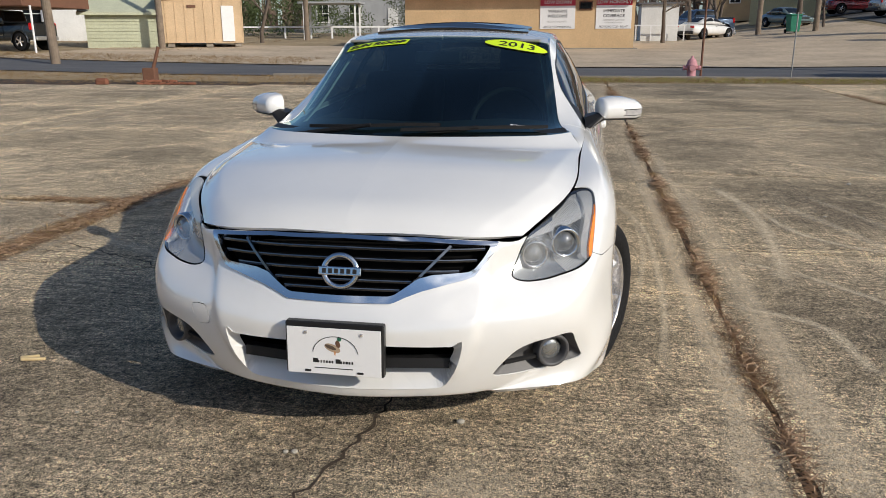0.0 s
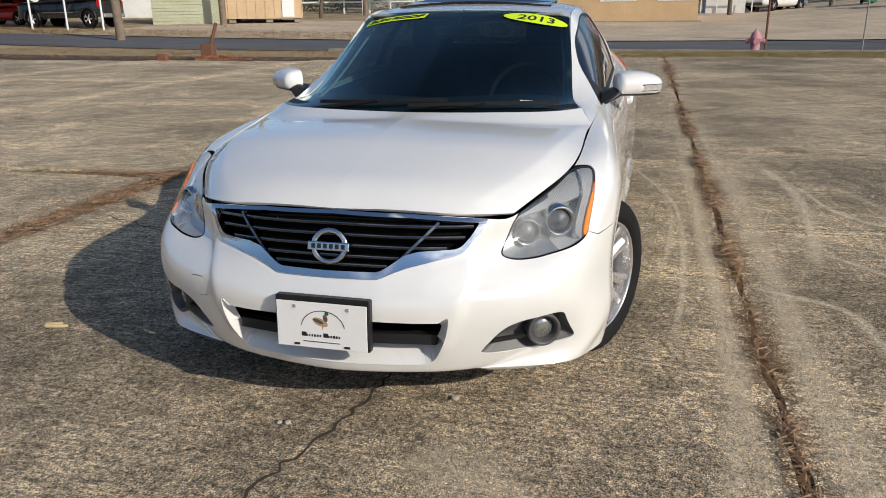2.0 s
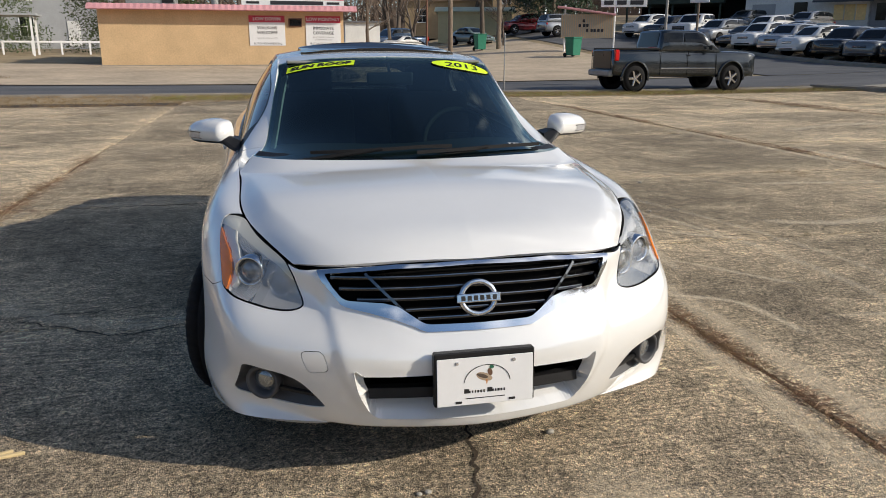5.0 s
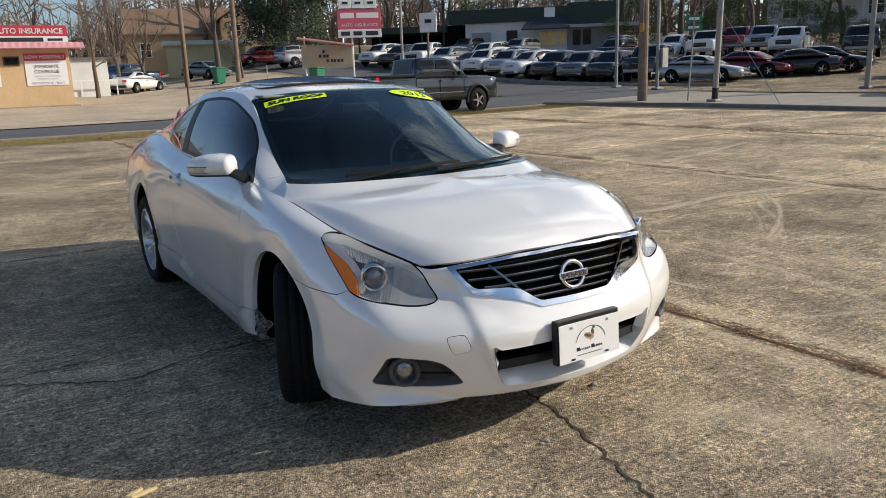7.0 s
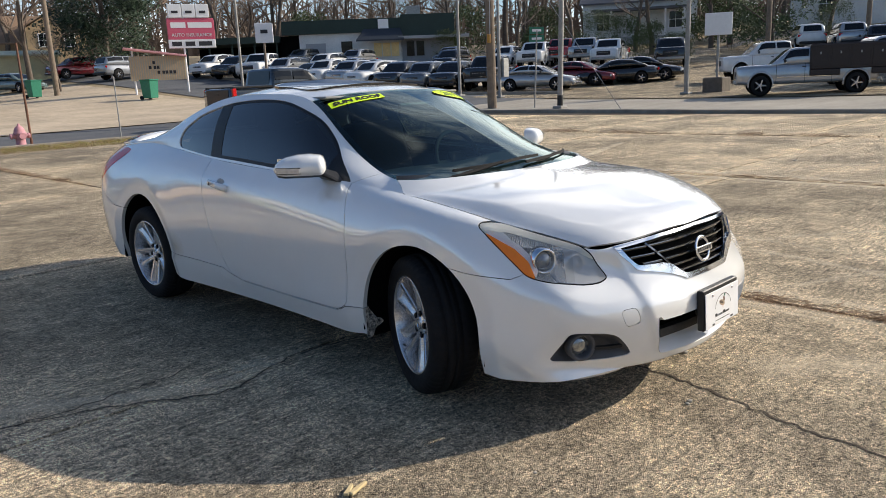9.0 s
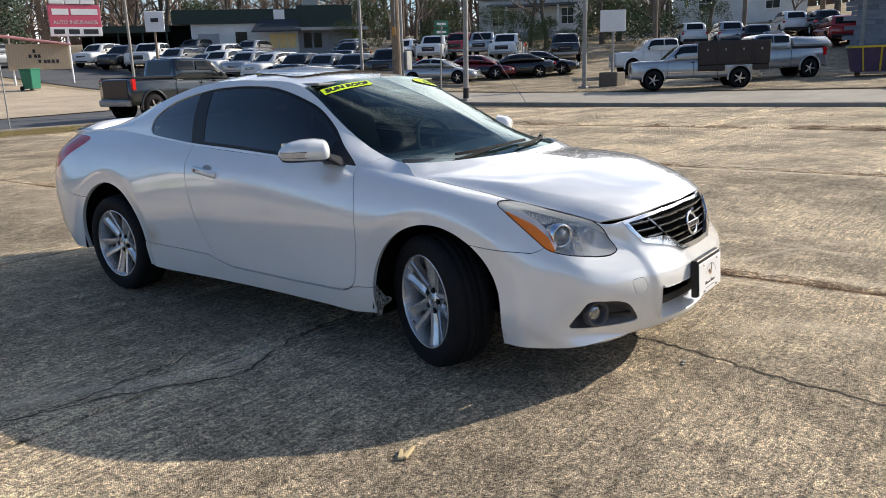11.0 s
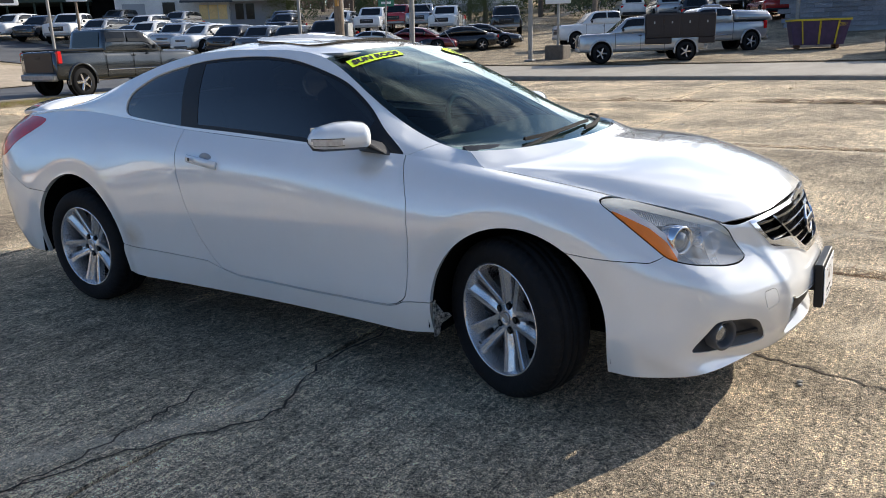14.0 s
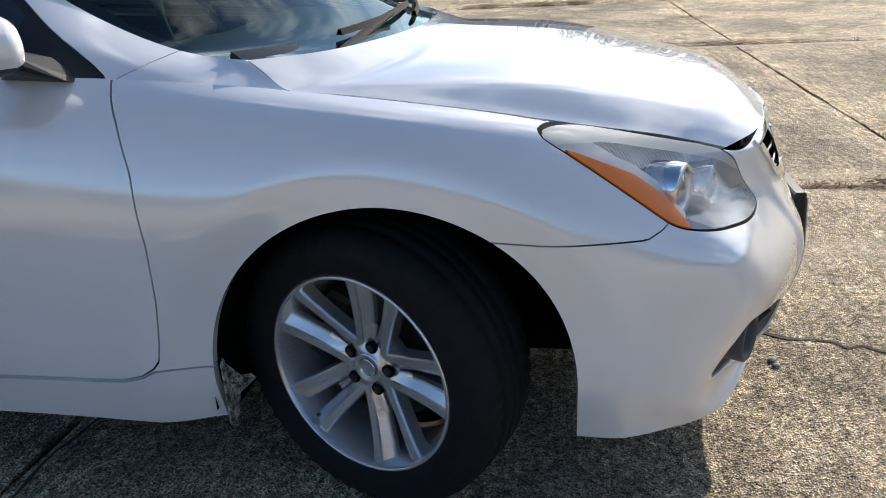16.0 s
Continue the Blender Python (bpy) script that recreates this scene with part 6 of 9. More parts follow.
first = {"sedan": vehicle("sedan", "silver", "silver sedan parked in the car lot", "sedan"), "suv": vehicle("suv", "white", "white sport utility vehicle in the car lot", "sport_utility"), "pickup": vehicle("pickup", "slate", "dark slate crew cab pickup stopped in the street", "pickup_truck")}
first["pickup"].matrix_basis = parked(None, 13.0, 21.8, 88) @ Matrix.Diagonal((1.04, .91, 1.05, 1))
first["sedan"].matrix_basis = parked(None, 33.0, 25.5, 18)
first["suv"].matrix_basis = parked(None, 31.3, 37.9, -82)
tagged(first["sedan"], group="cars for sale")
tagged(first["suv"], group="cars for sale")
FACE = -66
rows = [("suv", "black", 31.4, 35.5, FACE, "black sport utility vehicle in the car lot"), ("suv", "grey", 31.6, 33.3, FACE, "dark grey crossover in the car lot"), ("suv", "black", 32.2, 31.4, FACE, "black crossover in the car lot"),
        ("pickup", "black", 33.4, 29.4, FACE, "black pickup truck in the car lot"), ("suv", "silver", 31.2, 40.3, FACE, "silver sport utility vehicle in the car lot"), ("suv", "white", 31.0, 42.8, FACE, "white sport utility vehicle in the car lot"),
        ("sedan", "grey", 31.2, 45.0, FACE, "grey sedan in the car lot"), ("suv", "silver", 30.8, 47.6, FACE, "silver sport utility vehicle in the car lot"), ("pickup", "white", 30.5, 50.3, FACE + 6, "white pickup truck in the car lot"), ("suv", "black", 30.0, 53.2, FACE, "black sport utility vehicle in the car lot"),
        ("suv", "white", 29.6, 56.0, FACE, "white sport utility vehicle in the car lot"), ("sedan", "maroon", 36.6, 25.0, 10, "maroon sedan in the car lot"), ("sedan", "black", 37.6, 23.2, 221, "black sedan in the car lot"), ("sedan", "black", 40.0, 22.6, 20, "black sedan in the car lot"),
        ("suv", "white", 45.4, 38.2, FACE, "white van in the car lot"), ("pickup", "white", 46.0, 35.6, FACE, "white pickup truck in the car lot"), ("pickup", "red", 49.0, 35.3, FACE, "red pickup truck in the car lot"), ("pickup", "silver", 49.6, 33.4, FACE, "silver pickup truck in the car lot"),
        ("pickup", "white", 48.0, 30.2, -68, "white crew cab pickup in the car lot"), ("pickup", "black", 47.6, 25.0, -62, "black crew cab pickup in the car lot"), ("suv", "grey", 44.6, 43.5, FACE, "dark grey van in the car lot"), ("suv", "silver", 40.0, 50.5, FACE, "silver sport utility vehicle in the car lot"),
        ("sedan", "white", 39.6, 53.0, FACE, "white sedan in the car lot"), ("suv", "grey", 38.4, 56.0, FACE, "grey sport utility vehicle in the car lot"), ("suv", "black", 42.0, 41.0, FACE, "black sport utility vehicle in the car lot"),
        ("sedan", "silver", 36.0, 46.0, FACE, "silver sedan in the car lot"), ("sedan", "teal", 35.6, 43.2, FACE, "grey green sedan in the car lot"), ("suv", "white", 35.4, 48.8, FACE, "white sport utility vehicle in the car lot"), ("sedan", "black", 35.0, 51.6, FACE, "black sedan in the car lot"),
        ("pickup", "white", 39.9, 15.0, 217, "white pickup truck beside the workshop yard"), ("pickup", "silver", 35.0, 8.0, 217, "silver pickup truck with bed cap in the yard"),
        ("suv", "white", 56.5, 19.1, 120, "white van in the yard"), ("suv", "silver", 55.8, 16.2, 120, "silver sport utility vehicle in the yard"), ("suv", "black", 52.0, 13.0, 110, "black sport utility vehicle in the yard"), ("sedan", "blue", 50.5, 11.6, 115, "blue sedan in the yard"), ("suv", "white", 61.5, 13.2, 118, "white sport utility vehicle in the yard"),
        ("suv", "black", 60.4, 10.8, 118, "black sport utility vehicle in the yard"), ("suv", "red", 54.8, 8.6, 115, "red sport utility vehicle in the yard"), ("suv", "silver", 53.8, 6.2, 115, "silver sport utility vehicle in the yard"),
        ("sedan", "white", 9.5, 55.9, 134, "white coupe parked beside the office"), ("sedan", "teal", 16.4, 62.5, 20, "pale blue green sedan by the road"), ("pickup", "blue", 9.5, 60.5, -70, "dark blue pickup under the trees"), ("suv", "maroon", 22.5, 66.5, -85, "maroon sport utility vehicle by the house"), ("suv", "silver", 24.0, 60.0, 100, "silver sport utility vehicle by the road"),
        ("pickup", "slate", -29.6, 34.2, -88, "dark blue pickup under the carport"), ("sedan", "red", -34.5, 35.0, -88, "red car under the carport"), ("pickup", "black", 30.6, -.9, -84, "black off-road truck with white panels in the yard")]
for kind, colour, x, y, h, label in rows:
    ob = copy_thing(first[kind], parked(None, x, y, h))
    painted(ob, colour, label)
    ob["group"] = "cars for sale" if "lot" in label else "parked vehicles"

# utility truck with a dark service body
util = copy_thing(first["pickup"], parked(None, 29.2, 9.3, 207) @ Matrix.Diagonal((.95, .98, .90, 1)))
painted(util, "silver", "silver service truck with dark brown tool body")
util.name = "service_truck"
bm = bmesh.new()
box(bm, (2.14, 3.12, .98), (0, 1.66, 1.47), .03)
box(bm, (2.14, 1.20, .26), (0, .70, .86), .03)
box(bm, (2.14, .72, .26), (0, 2.86, .86), .03)
box(bm, (1.9, 3.0, .06), (0, 1.66, 1.97), .02)
BROWN_BOX = plain("dark_brown_steel", (.022, .014, .012), .5, 0, .2, 5)
part("tool_body", bm, BROWN_BOX, util)
for k in range(4):
    for s in (-1, 1):
        bm = bmesh.new()
        box(bm, (.02, .06, .10), (s * 1.08, .50 + .78 * k, 1.62), .01)
        part("latch", bm, STEEL, util)
        bm = bmesh.new()
        box(bm, (.016, .70, .80), (s * 1.07, .50 + .78 * k, 1.48), .012)
        part("locker_door", bm, BROWN_BOX, util)
# bed cap of the silver pickup
cap = empty("bed_cap", parked(None, 35.0, 8.0, 217), "black bed cap on the silver pickup", "bed cap")
V, F = section_loft([(1.05, .95, 1.28, 1.78, .85), (1.2, .96, 1.28, 1.86, .85), (2.6, .96, 1.28, 1.84, .85), (2.8, .94, 1.28, 1.60, .85)], .5)
mesh_ob("cap_shell", V, F, PAINTS["silver"], cap, smooth=True)


# ---- buildings, signs and poles ----
def wall_finish(name, color, groove=0.0, axis="x"):
    m, n, l, b = nodes_of(name)
    col = ramp_of(n, l, noise_tex(n, l, .7, 8, .65), [(.3, tuple(c * .86 for c in color)), (.7, tuple(min(1, c * 1.08) for c in color))])
    col = mixed(n, l, .5, col, mixed(n, l, 1.0, col, ramp_of(n, l, noise_tex(n, l, 12, 6), [(.3, (.8,) * 3), (.7, (1.15,) * 3)]), "MULTIPLY"))
    l.new(col, b.inputs["Base Color"])
    b.inputs["Roughness"].default_value = .8
    bumped(n, l, b, noise_tex(n, l, 25, 6), .15, .02)
    return m


STUCCO = wall_finish("peach_stucco", (.62, .43, .24))
PINK_TRIM = wall_finish("pink_trim", (.62, .30, .32))
WHITE_WALL = wall_finish("white_siding", (.72, .72, .70))
GREY_WALL = wall_finish("grey_siding", (.36, .37, .38))
BEIGE_PANEL = wall_finish("beige_panel", (.58, .42, .26))
GREEN_METAL = wall_finish("pale_green_metal", (.50, .52, .38))
DARK_GREEN = wall_finish("dark_green_metal", (.025, .045, .038))
BRICK_TAN = wall_finish("tan_brick", (.42, .30, .17))
ROOF_GREY = wall_finish("grey_shingle", (.13, .13, .14))
ROOF_BROWN = wall_finish("brown_shingle", (.26, .17, .11))
RUST = wall_finish("rusty_brown", (.16, .075, .045))
STONE_GREY = wall_finish("grey_stone", (.26, .28, .31))
SIGN_RED = plain("sign_red", (.50, .03, .06), .5, 0, .06)
SIGN_PINK = plain("sign_pink_red", (.62, .10, .16), .5, 0, .06)
SIGN_WHITE = plain("sign_white", (.78, .78, .78), .5, 0, .05)
SIGN_GREEN = plain("street_sign_green", (.02, .16, .10), .4, 0, .1)
POLE_WOOD = plain("weathered_pole", (.20, .155, .115), .9, 0, .35, 4, bump=.5)
POLE_STEEL = plain("galvanised_pole", (.30, .29, .27), .6, .3, .25, 4)
BIN_GREEN = plain("bin_green", (.01, .17, .10), .5, 0, .15)
TEXT_DARK = plain("sign_ink", (.02, .02, .025), .6, 0, .1)


def box_part(name, size, at, material, parent, bevel=.0, m=None, label=""):
    bm = bmesh.new()
    box(bm, size, at, bevel, m)
    return part(name, bm, material, parent, label)


def gable(name, w, d, eave, ridge, parent, material, over=.4, along="x"):
    """A pitched roof with thickness over a plan w by d."""
    bm = bmesh.new()
    hw, hd = (w / 2 + over, d / 2 + over)
    t = .14
    pts = [(-hw, -hd, eave), (-hw, 0, ridge), (-hw, hd, eave), (-hw, hd, eave - t), (-hw, 0, ridge - t), (-hw, -hd, eave - t)]
    a = [bm.verts.new(p) for p in pts]
    b = [bm.verts.new((-p[0], p[1], p[2])) for p in pts]
    bm.faces.new(a)
    bm.faces.new(b[::-1])
    for i in range(6):
        bm.faces.new((a[i], b[i], b[(i + 1) % 6], a[(i + 1) % 6]))
    if along == "y":
        bmesh.ops.rotate(bm, cent=(0, 0, 0), matrix=Matrix.Rotation(math.pi / 2, 3, "Z"), verts=bm.verts)
    bmesh.ops.recalc_face_normals(bm, faces=bm.faces)
    return part(name, bm, material, parent)


def window_unit(parent, x, y, z, w, h, face="-y", trim=None):
    win = empty("window")
    win.parent = parent
    bm = bmesh.new()
    for sx, sz, ww, hh in ((-1, 0, .08, h + .16), (1, 0, .08, h + .16), (0, -1, w, .08), (0, 1, w, .08), (0, 0, w, .05), (2, 0, .04, h)):
        box(bm, (ww, .10, hh), ((sx * (w / 2 + .04)) if abs(sx) == 1 else 0, 0, sz * (h / 2 + .04)))
    part("window_frame", bm, trim or SIGN_WHITE, win)
    box_part("pane", (w, .03, h), (0, .02, 0), VEHICLE_GLASS, win)
    win.matrix_basis = pose(x, y, z, 0, 0, {"-y": 0, "x": 90, "-x": -90, "y": 180}[face])
    return win


def gable_house(name, x, y, turn, w, d, eave, ridge, wall, roof_m, label, along="x", windows=(), door=None):
    h = empty(name, pose(x, y, ground_at(x, y), 0, 0, turn), label, "house")
    bm = bmesh.new()
    box(bm, (w, d, eave + .6), (0, 0, (eave - .6) / 2))
    if along == "y":
        f = [(-w / 2, -d / 2, eave), (w / 2, -d / 2, eave), (0, -d / 2, ridge)]
        g = [(p[0], d / 2, p[2]) for p in f]
    else:
        f = [(-w / 2, -d / 2, eave), (-w / 2, d / 2, eave), (-w / 2, 0, ridge)]
        g = [(w / 2, p[1], p[2]) for p in f]
    va, vb = [bm.verts.new(p) for p in f], [bm.verts.new(p) for p in g]
    bm.faces.new(va)
    bm.faces.new(vb[::-1])
    bmesh.ops.recalc_face_normals(bm, faces=bm.faces)
    part("wall", bm, wall, h)
    gable("roof", w if along == "x" else d, d if along == "x" else w, eave + .12, ridge + .16, h, roof_m, .35, along)
    for wx, wz, ww, wh in windows:
        window_unit(h, wx, -d / 2 - .03, wz, ww, wh)
    if door:
        box_part("door", (.95, .08, 2.05), (door, -d / 2 - .03, 1.05), WHITE_WALL, h)
    return h


def flat_words(parent, text, size, x, z, material, y=-.03, wide=1.0, bold=0.0, name="lettering"):
    return words_ob(name, text, size, material, pose(x, y, z, 90), parent, wide=wide, bold=bold)


# insurance office: stucco box with a pink metal eave and signs
OX, OY = 3.6, 42.2
office = empty("office_building", pose(OX, OY, ground_at(OX, OY) - .1, 0, 0, 1.0), "peach stucco office with pink eave and posters", "building")
box_part("wall", (13.0, 8.0, 3.15), (-6.5, 4.0, 1.55), STUCCO, office)
bm = bmesh.new()
box(bm, (13.6, 8.8, .08), (-6.3, 4.0, 3.27), .01)
part("roof", bm, ROOF_GREY, office)
eave = empty("eave")
eave.parent = office
V, F = [], []
for i in range(86):
    x = -13.4 + 14.1 * i / 85
    o = .02 if i % 2 else 0
    V += [(x, -.75 - o, 3.03), (x, -.40 - o, 3.31 + o)]
F = [(2 * i, 2 * i + 2, 2 * i + 3, 2 * i + 1) for i in range(85)]
mesh_ob("eave_panel", V, F, PINK_TRIM, eave, "ribbed pink metal eave")
box_part("soffit", (14.1, .75, .04), (-6.35, -.37, 3.03), PINK_TRIM, eave)
base = box_part("kerb_strip", (13.2, .5, .14), (-6.4, -.25, .07), KERB, office, .02)
for x0, head, lines in ((-4.25, "LOW DOWN", (("WALK-INS", .23, 2.02), ("WELCOME", .23, 1.76), ("SEGURO DE AUTO", .13, 1.46), ("AUTO • COMMERCIAL", .155, 1.18))), (-1.15, "LOW MONTHLY", (("IMMEDIATE", .23, 2.02), ("COVERAGE", .23, 1.76), ("ACEPTAMOS LICENCIAS", .11, 1.53), ("INTERNACIONALES", .11, 1.40), ("MOTORCYCLE • BOAT", .155, 1.18)))):
    po = empty("poster", None, "red and white office poster")
    po.parent = office
    po.matrix_basis = pose(x0, -.02, .10)
    box_part("poster_sheet", (1.95, .03, 1.35), (0, 0, 1.75), SIGN_WHITE, po)
    box_part("poster_head", (1.95, .034, .36), (0, -.003, 2.56 - .06), SIGN_RED, po)
    flat_words(po, head, .25, 0, 2.50, SIGN_WHITE, -.024, bold=.009)
    for text, size, z in lines:
        flat_words(po, text, size, 0, z, TEXT_DARK if size > .14 else POLE_STEEL, -.020, bold=.004 if size > .2 else .0)
box_part("window_unit", (.75, .10, .46), (-2.7, -.04, 2.42), RUST, office, .02)
box_part("window_pane", (.62, .10, .34), (-2.7, -.06, 2.42), VEHICLE_GLASS, office)
roof_sign = empty("roof_sign", None, "red and white roof sign")
roof_sign.parent = office
roof_sign.matrix_basis = pose(-2.75, -.05, 0)
box_part("sign_board", (5.6, .10, .54), (0, .05, 3.90), SIGN_RED, roof_sign)
box_part("sign_foot", (5.6, .104, .32), (0, .047, 3.47), SIGN_WHITE, roof_sign)
flat_words(roof_sign, "AUTO INSURANCE", .37, 1.02, 3.88, SIGN_WHITE, -.01, bold=.012)
for x, w in ((-2.30, .62), (-1.40, .92)):
    box_part("plain_bar", (w, .02, .25), (x, -.01, 3.90), SIGN_WHITE, roof_sign, label="plain white bar")
box_part("plain_bar", (2.9, .02, .20), (.2, -.012, 3.47), TEXT_DARK, roof_sign, label="plain dark bar")
for x in (-2.2, 2.2):
    box_part("plain_bar", (.7, .02, .12), (x, -.012, 3.47), TEXT_DARK, roof_sign, label="plain dark bar")
unit = empty("roof_unit", None, "metal rooftop cooler")
unit.parent = office
box_part("housing", (2.6, 1.6, 1.1), (-10.4, 2.0, 3.85), STEEL, unit, .04)
box_part("grate", (.6, .05, .8), (-9.5, 1.18, 3.85), BLACK_PLASTIC, unit)
bm = bmesh.new()
rod(bm, (-7.0, 1, 3.28), (-7.0, 1, 3.8), .2, .2, 12)
bmesh.ops.create_uvsphere(bm, u_segments=14, v_segments=8, radius=.36, matrix=Matrix.Translation((-7.0, 1, 3.95)) @ Matrix.Diagonal((1, 1, .7, 1)))
part("roof_vent", bm, STEEL, office)
annex = empty("annex", pose(6.0, 55.0, ground_at(6.0, 55.0)), "white lean-to annex with ramp rail", "building")
box_part("wall", (2.5, 3.0, 2.6), (0, 0, 1.1), WHITE_WALL, annex)
box_part("roof", (2.9, 3.4, .12), (0, 0, 2.45), ROOF_GREY, annex)
for x in (-1.6, -.6, .4, 1.6):
    box_part("rail_post", (.08, .08, 1.0), (x, -2.1, .5), SIGN_WHITE, annex)
box_part("hand_rail", (3.4, .06, .08), (0, -2.1, 1.0), SIGN_WHITE, annex)

# tall sign with a letter board
SX, SY = 22.2, 46.6
tall = empty("tall_sign", pose(SX, SY, ground_at(SX, SY), 0, 0, -20), "pink and white street sign over letter board", "sign")
for x in (-3.3, 0):
    bm = bmesh.new()
    rod(bm, (x, 0, -.4), (x, 0, 3.0 if x else 5.4), .07, .06, 10)
    part("sign_post", bm, SIGN_WHITE, tall)
box_part("sign_panel", (3.0, .30, 1.35), (.55, 0, 4.08), SIGN_PINK, tall, .02)
box_part("sign_foot", (3.0, .304, .55), (.55, 0, 3.13), SIGN_WHITE, tall, .02)
flat_words(tall, "AUTO INSURANCE", .30, .55, 3.68, SIGN_WHITE, -.165, bold=.006)
for x, w in ((-.27, .95), (1.12, 1.55)):
    box_part("plain_bar", (w, .02, .36), (x, -.155, 4.32), SIGN_WHITE, tall, label="plain white bar")
for x, w in ((-.45, .62), (.40, .62), (1.38, .86)):
    box_part("plain_bar", (w, .02, .28), (x, -.157, 3.13), TEXT_DARK, tall, label="plain dark bar")
for x in (-.40, .48, 1.36):
    box_part("sign_cube", (.84, .40, .86), (x, 0, 5.22), SIGN_WHITE, tall, .02)
    box_part("plain_mark", (.4, .02, .16), (x, -.21, 5.15), TEXT_DARK, tall, label="plain dark mark")
board = empty("letter_board", None, "pale ribbed letter board")
board.parent = tall
box_part("board_back", (3.5, .22, 1.55), (-1.8, 0, 1.62), plain("board_cream", (.42, .38, .30), .7, 0, .1), board)
for k in range(24):
    box_part("board_rib", (.05, .03, 1.55), (-3.47 + .145 * k, -.12, 1.62), BEIGE_PANEL, board)
bm = bmesh.new()
box(bm, (3.9, 1.1, .12), (-1.9, 0, 2.62), .02, Matrix.Rotation(radians(8), 4, "Y"))
part("board_roof", bm, PINK_TRIM, board)
for k, (x, z) in enumerate(((-1.75, 2.62), (-2.0, 2.32), (-1.7, 2.32), (-1.5, 2.32), (-1.5, 2.0), (-1.2, 2.0), (-1.0, 2.0), (-.75, 2.0), (-.5, 2.0))):
    box_part("plain_bar", (.16, .02, .2), (x - .3, -.145, z - .65), TEXT_DARK, board)

# dealership: long dark-roofed garage with a shop front
garage = empty("garage_building", pose(37.4, 57.6, 3.2, 0, 0, -40.6), "dark-roofed garage with white bay and stone shop front", "building")
box_part("wall", (9.3, 8, 3.7), (6.1, 4.4, .9), WHITE_WALL, garage)
box_part("shop_wall", (4.9, 7, 3.4), (13.1, 3.9, .6), STONE_GREY, garage)
# Solid black box: the unlit inside of the bay put into colour.
box_part("dark_bay", (1.8, 7, 3.5), (.5, 4.8, .9), VOID_BLACK, garage)
box_part("fascia", (10.7, .5, 1.05), (5.3, .3, 3.2), DARK_GREEN, garage)
box_part("roof", (15.6, 9, .16), (7.8, 4.6, 3.78), DARK_GREEN, garage)
bm = bmesh.new()
va = [(7.3, -.02, 2.95), (10.6, -.02, 2.95), (10.9, -1.2, 1.95), (6.6, -1.2, 1.95)]
f1 = [bm.verts.new(p) for p in va]
f2 = [bm.verts.new((p[0], p[1], p[2] - .12)) for p in va]
bm.faces.new(f1)
bm.faces.new(f2[::-1])
for i in range(4):
    bm.faces.new((f1[i], f2[i], f2[(i + 1) % 4], f1[(i + 1) % 4]))
part("awning", bm, plain("navy_awning", (.02, .03, .045), .7, 0, .2), garage)
box_part("shop_fascia", (6.4, 1.2, .25), (13.6, -.4, 2.05), GREY_WALL, garage)
box_part("parapet", (4.9, .5, 1.9), (13.1, .2, 3.15), DARK_GREEN, garage)
box_part("overhead_door", (1.8, .1, 1.9), (2.9, .38, .9), GREY_WALL, garage)
box_part("entry_door", (1.0, .1, 2.0), (5.7, .38, .95), VEHICLE_GLASS, garage)
# Opaque warm colour stands in for the light behind these panes.
lit = plain("lit_pane", (.85, .62, .28), .4, 0, .2)
for x in (8.5, 9.3, 10.1):
    box_part("shop_window", (.7, .1, 1.2), (x, .36, 1.1), lit, garage)
for x in (11.5, 12.4):
    box_part("shop_window", (.7, .1, 1.3), (x, .36, 1.1), VEHICLE_GLASS, garage)
box_part("notice", (.95, .06, .95), (9.1, .02, 3.3), SIGN_WHITE, garage)
box_part("roof_unit", (1.3, 1.3, 1.3), (12.0, 3, 4.4), STEEL, garage)
shedg = empty("carport_shed", pose(37.4, 57.6, 3.2, 0, 0, -40.6), "dark green open shed beside the garage", "shed")
box_part("roof", (8.6, 7, .55), (-4.6, 3.6, 2.35), DARK_GREEN, shedg)
for k in range(5):
    bm = bmesh.new()
    rod(bm, (-8.6 + 2.0 * k, .4, -1), (-8.6 + 2.0 * k, .4, 2.2), .09, .09, 8)
    part("post", bm, DARK_GREEN, shedg)
# Wall coloured black for the shade at the back of the open shed.
box_part("back_wall", (8.6, .2, 3.6), (-4.6, 6.9, .6), VOID_BLACK, shedg)

# houses and sheds
gable_house("white_house", 70.5, 41.0, -60, 11, 8, 3.4, 5.6, WHITE_WALL, ROOF_GREY, "white clapboard house with porch among trees", "x", ((-3.5, 1.6, 1.2, 1.5), (3.5, 1.6, 1.2, 1.5)), 0)
porch = empty("porch", pose(66.5, 38.8, ground_at(66.5, 38.8), 0, 0, -60), "white porch with posts and steps", "porch")
box_part("porch_roof", (9, 2.6, .2), (0, 0, 3.2), ROOF_GREY, porch)
box_part("porch_floor", (9, 2.6, .8), (0, 0, .2), GREY_WALL, porch)
for k in range(6):
    box_part("porch_post", (.16, .16, 2.8), (-4.3 + 1.72 * k, -1.2, 1.8), SIGN_WHITE, porch)
gable_house("white_house", 78, 22.0, -70, 12, 8, 3.2, 5.4, WHITE_WALL, ROOF_GREY, "pale house on the rise behind bare trees", "x", ((-3, 1.5, 1.2, 1.4), (3, 1.5, 1.2, 1.4)), 0)
gable_house("brick_church", 21.8, 90.5, -14, 12, 8, 3.6, 6.6, BRICK_TAN, ROOF_BROWN, "tan brick building with steep brown roof", "x", ((-4, 2, 1.0, 1.4), (-1, 2, 1.0, 1.4), (2, 2, 1.0, 1.4)))
